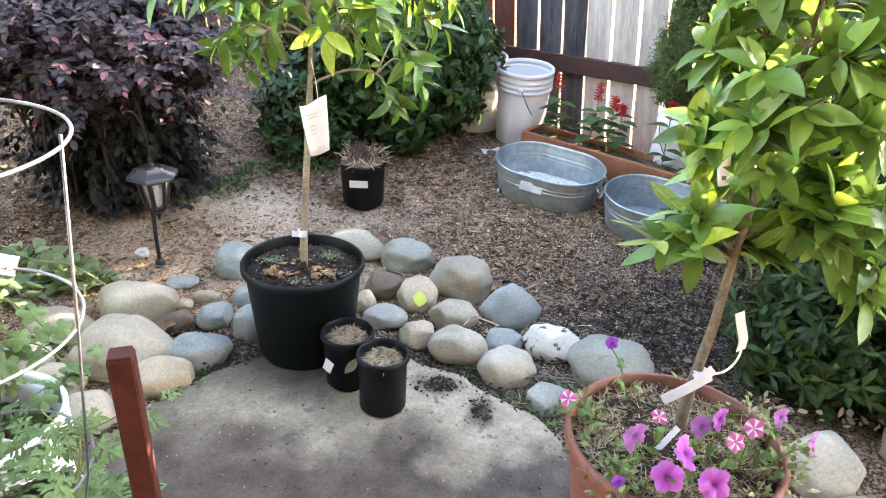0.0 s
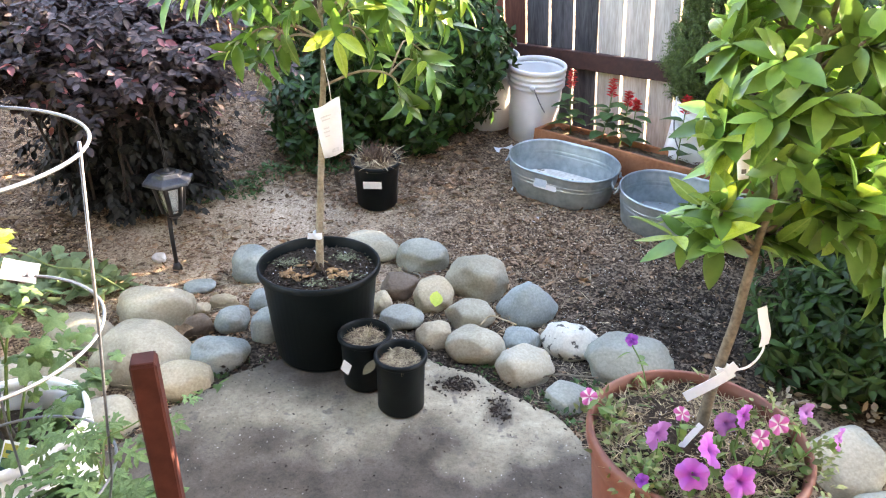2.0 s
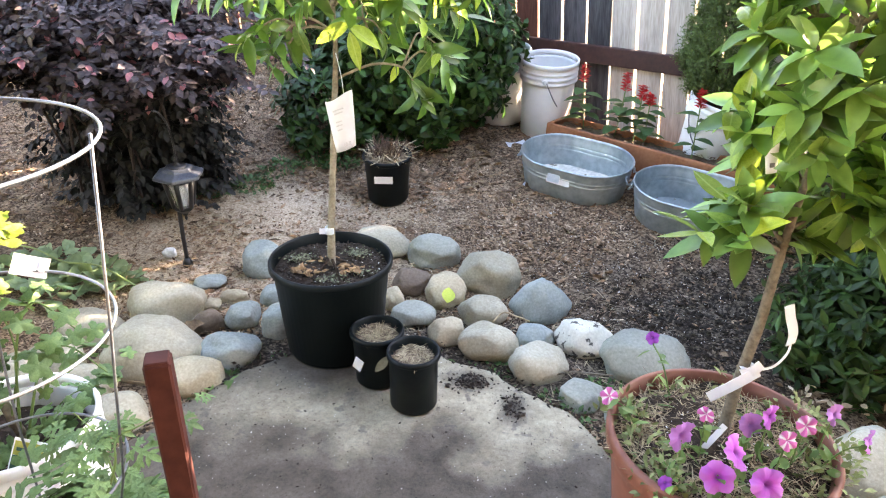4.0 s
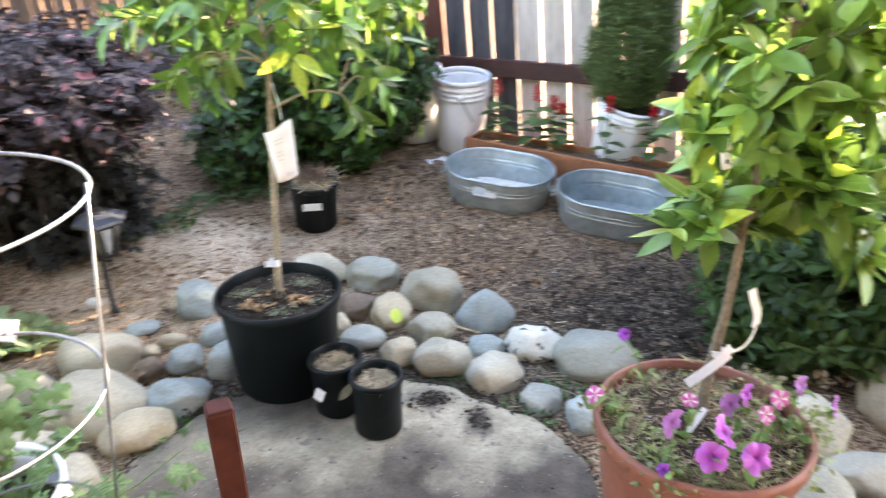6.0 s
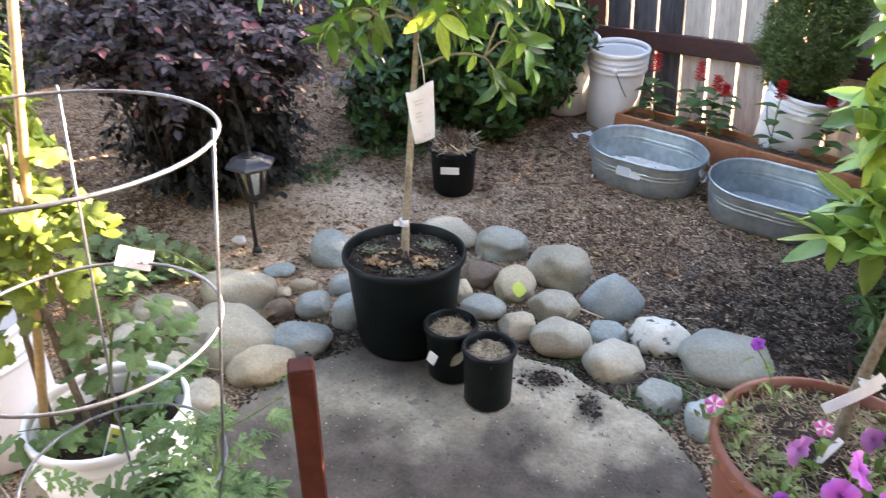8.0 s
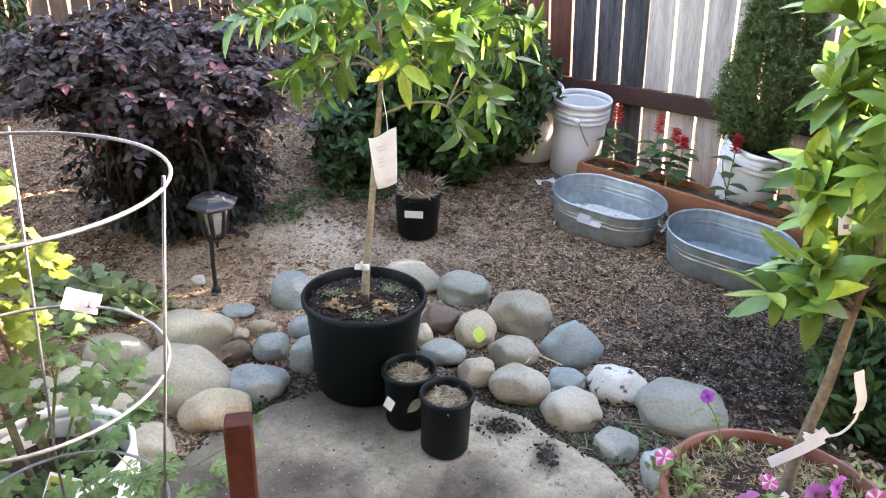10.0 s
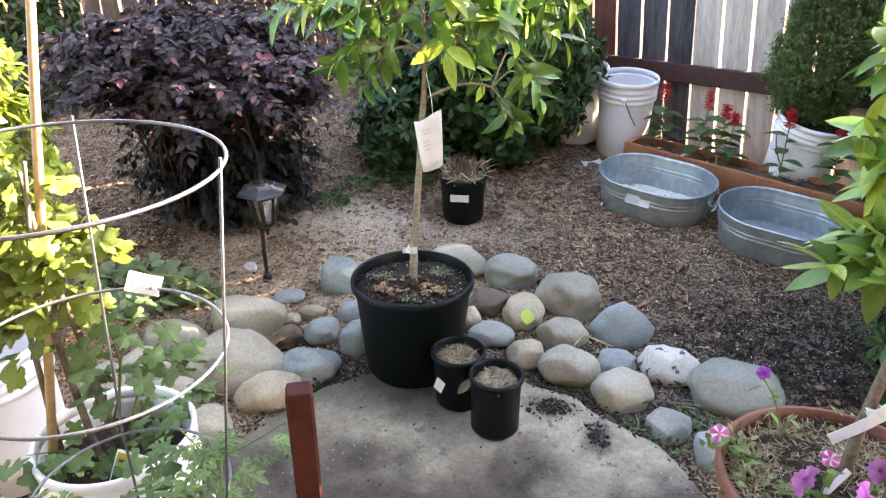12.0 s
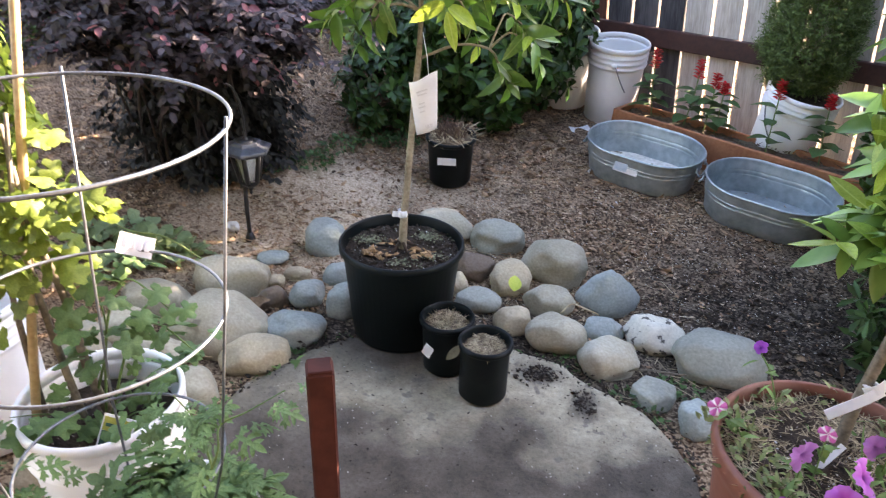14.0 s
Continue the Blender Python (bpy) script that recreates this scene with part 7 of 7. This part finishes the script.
pts = np.concatenate([scatter(900, -1.35, 0.5, 1.75, 2.6, off_slab), scatter(160, -2.4, -0.6, 2.9, 4.6, off_slab)])
flat_blades("dry_stalks", "dry grass stalks caught between the stones", pts, 0.06, 0.0025, M["straw"])
pts = scatter(5200, -2.4, 1.5, 2.1, 3.9, chips_here)
flat_blades("bark_shreds", "flat brown shreds of bark mulch on the earth", pts, 0.030, 0.0085, M["chip"], 0.15)
pts = scatter(1500, -2.4, 1.5, 2.1, 3.6, chips_here)
flat_blades("wood_shreds", "pale flat shreds of wood mulch on the earth", pts, 0.026, 0.006, M["chip_light"], 0.15)
pts = np.concatenate([scatter(150, 0.75, 1.45, 1.75, 2.15, off_slab), scatter(2600, -2.6, 0.1, 3.15, 4.9, off_slab), scatter(500, -2.6, -1.5, 2.3, 3.3, off_slab)])
flat_blades("dead_leaves", "curled tan dead leaves lying under the bushes", pts, 0.040, 0.015, M["litter"], 0.5)
d1 = np.stack([rng.normal(0.0, 0.032, 260), rng.normal(1.905, 0.022, 260), np.full(260, 0.022)], 1)
d2 = np.stack([rng.normal(0.118, 0.018, 130), rng.normal(1.80, 0.028, 130), np.full(130, 0.022)], 1)
d3 = np.stack([rng.uniform(-0.7, 0.33, 110), rng.uniform(1.35, 2.0, 110), np.full(110, 0.021)], 1)
tagged(clumps("spilled_soil", None, 0, 0, 0, 0.0048, M["clod"], rng, 0.9, np.concatenate([d1, d2, d3])), "dark soil spilled on the concrete path", "soil", kind="stuff")
d4 = np.concatenate([d1[:26], d2[:12]]) + np.array([0, 0, 0.002])
tagged(clumps("soil_crumbs", None, 0, 0, 0, 0.011, M["clod"], rng, 0.8, d4), "larger crumbs of dark soil on the path", "soil", kind="stuff")
crumb = []
for p in SLAB_EDGE:
    for _ in range(9):
        crumb.append((p.x + rng.normal(0, 0.018), p.y + rng.normal(0, 0.018), 0.012 + rng.uniform(0, 0.012)))
tagged(clumps("edge_soil", None, 0, 0, 0, 0.0075, M["clod"], rng, 0.8, np.array(crumb)), "dark soil crumbs along the broken edge of the path", "soil", kind="stuff")
moss = np.array([(p.x + rng.normal(0, 0.016), p.y + rng.normal(0, 0.016), 0.012) for p in SLAB_EDGE for _ in range(3)])
flat_blades("edge_moss", "short moss and grass along the edge of the path", moss, 0.016, 0.004, M["leaf_weed"], 0.8)
grit = []
while len(grit) < 1500:
    x, y = rng.uniform(-1.0, 0.42), rng.uniform(1.0, 2.05)
    if not off_slab(x, y) or y < 1.7:
        grit.append((x, y, 0.0205))
grit = np.array(grit)
tagged(clumps("pale_grit", None, 0, 0, 0, 0.0022, M["speck"], rng, 0.8, grit[:600]), "pale grit scattered on the concrete path", "grit", kind="stuff")
tagged(clumps("dark_grit", None, 0, 0, 0, 0.0026, M["clod"], rng, 0.8, grit[600:]), "fine dark grit scattered on the concrete path", "grit", kind="stuff")
tw = thing("dead_twig", pose(0.30, 1.955, 0.02), "thin brown twig lying beside the stones", "twig")
piece("stick", mesh_of("stick", *tube(bent([(-0.08, -0.01, 0.0), (0.0, 0.005, 0.012), (0.12, 0.0, 0.01)], 5), 0.0028, 6), M["bark"]), tw)
v, q = leaf_arrays([(0, 0, 0)], [(1, 0.3, 0.1)], [(0, -0.2, 1)], 0.075, 0.05, curl=-0.25, fold=0.45, stations=6, wave=0.08, rng=rng)
dl = new("fallen_leaf", quick_mesh("fallen_leaf", v, q, M["litter"]))
dl.matrix_world = pose(-0.925, 2.085, 0.025, 0, 0, 10)
tagged(dl, "crumpled tan dead leaf caught between stones", "leaf")
stalk = thing("dry_stalk", pose(0.086, 2.192, 0.072), "pale dry stalk lying across the stones", "twig")
piece("stick", mesh_of("stick", *tube(bent([(-0.02, -0.02, -0.012), (0.015, 0.01, 0.008), (0.06, -0.006, 0.004), (0.10, -0.012, -0.008)], 5), 0.0026, 6), M["straw"]), stalk)
v, q = leaf_arrays([(0, 0, 0)], [(-0.5, -0.3, -0.75)], [(0.3, -1, 0.3)], 0.055, 0.026, curl=0.2, fold=0.2, stations=6)
gl = new("fallen_leaf", quick_mesh("fallen_leaf", v, q, M["leaf_wilted"]))
gl.matrix_world = pose(-0.223, 1.775, 0.190)
tagged(gl, "grey-green withered leaf hanging over the pot rim", "leaf")
runner = thing("vine_runner", pose(-1.487, 2.429, 0.05), "thin pale green runner trailing over low leaves", "plant")
piece("stem", mesh_of("stem", *tube(bent([(-0.343, 0.136, 0.02), (-0.15, 0.06, 0.05), (0.0, 0.0, 0.03), (0.16, -0.05, 0.045), (0.318, -0.108, 0.0)], 6), 0.0035, 6), M["stem_pale"]), runner)
pts = np.concatenate([np.stack([rng.normal(x, 0.05, k), rng.normal(y, 0.03, k), rng.uniform(0.01, 0.06, k)], 1) for x, y, k in ((0.97, 1.86, 26), (1.12, 1.80, 20), (1.25, 1.83, 12))])
flat_blades("dry_petals", "pale tan dried leaves lying at the foot of the hedge", pts, 0.030, 0.018, M["leaf_parched"], 0.9)
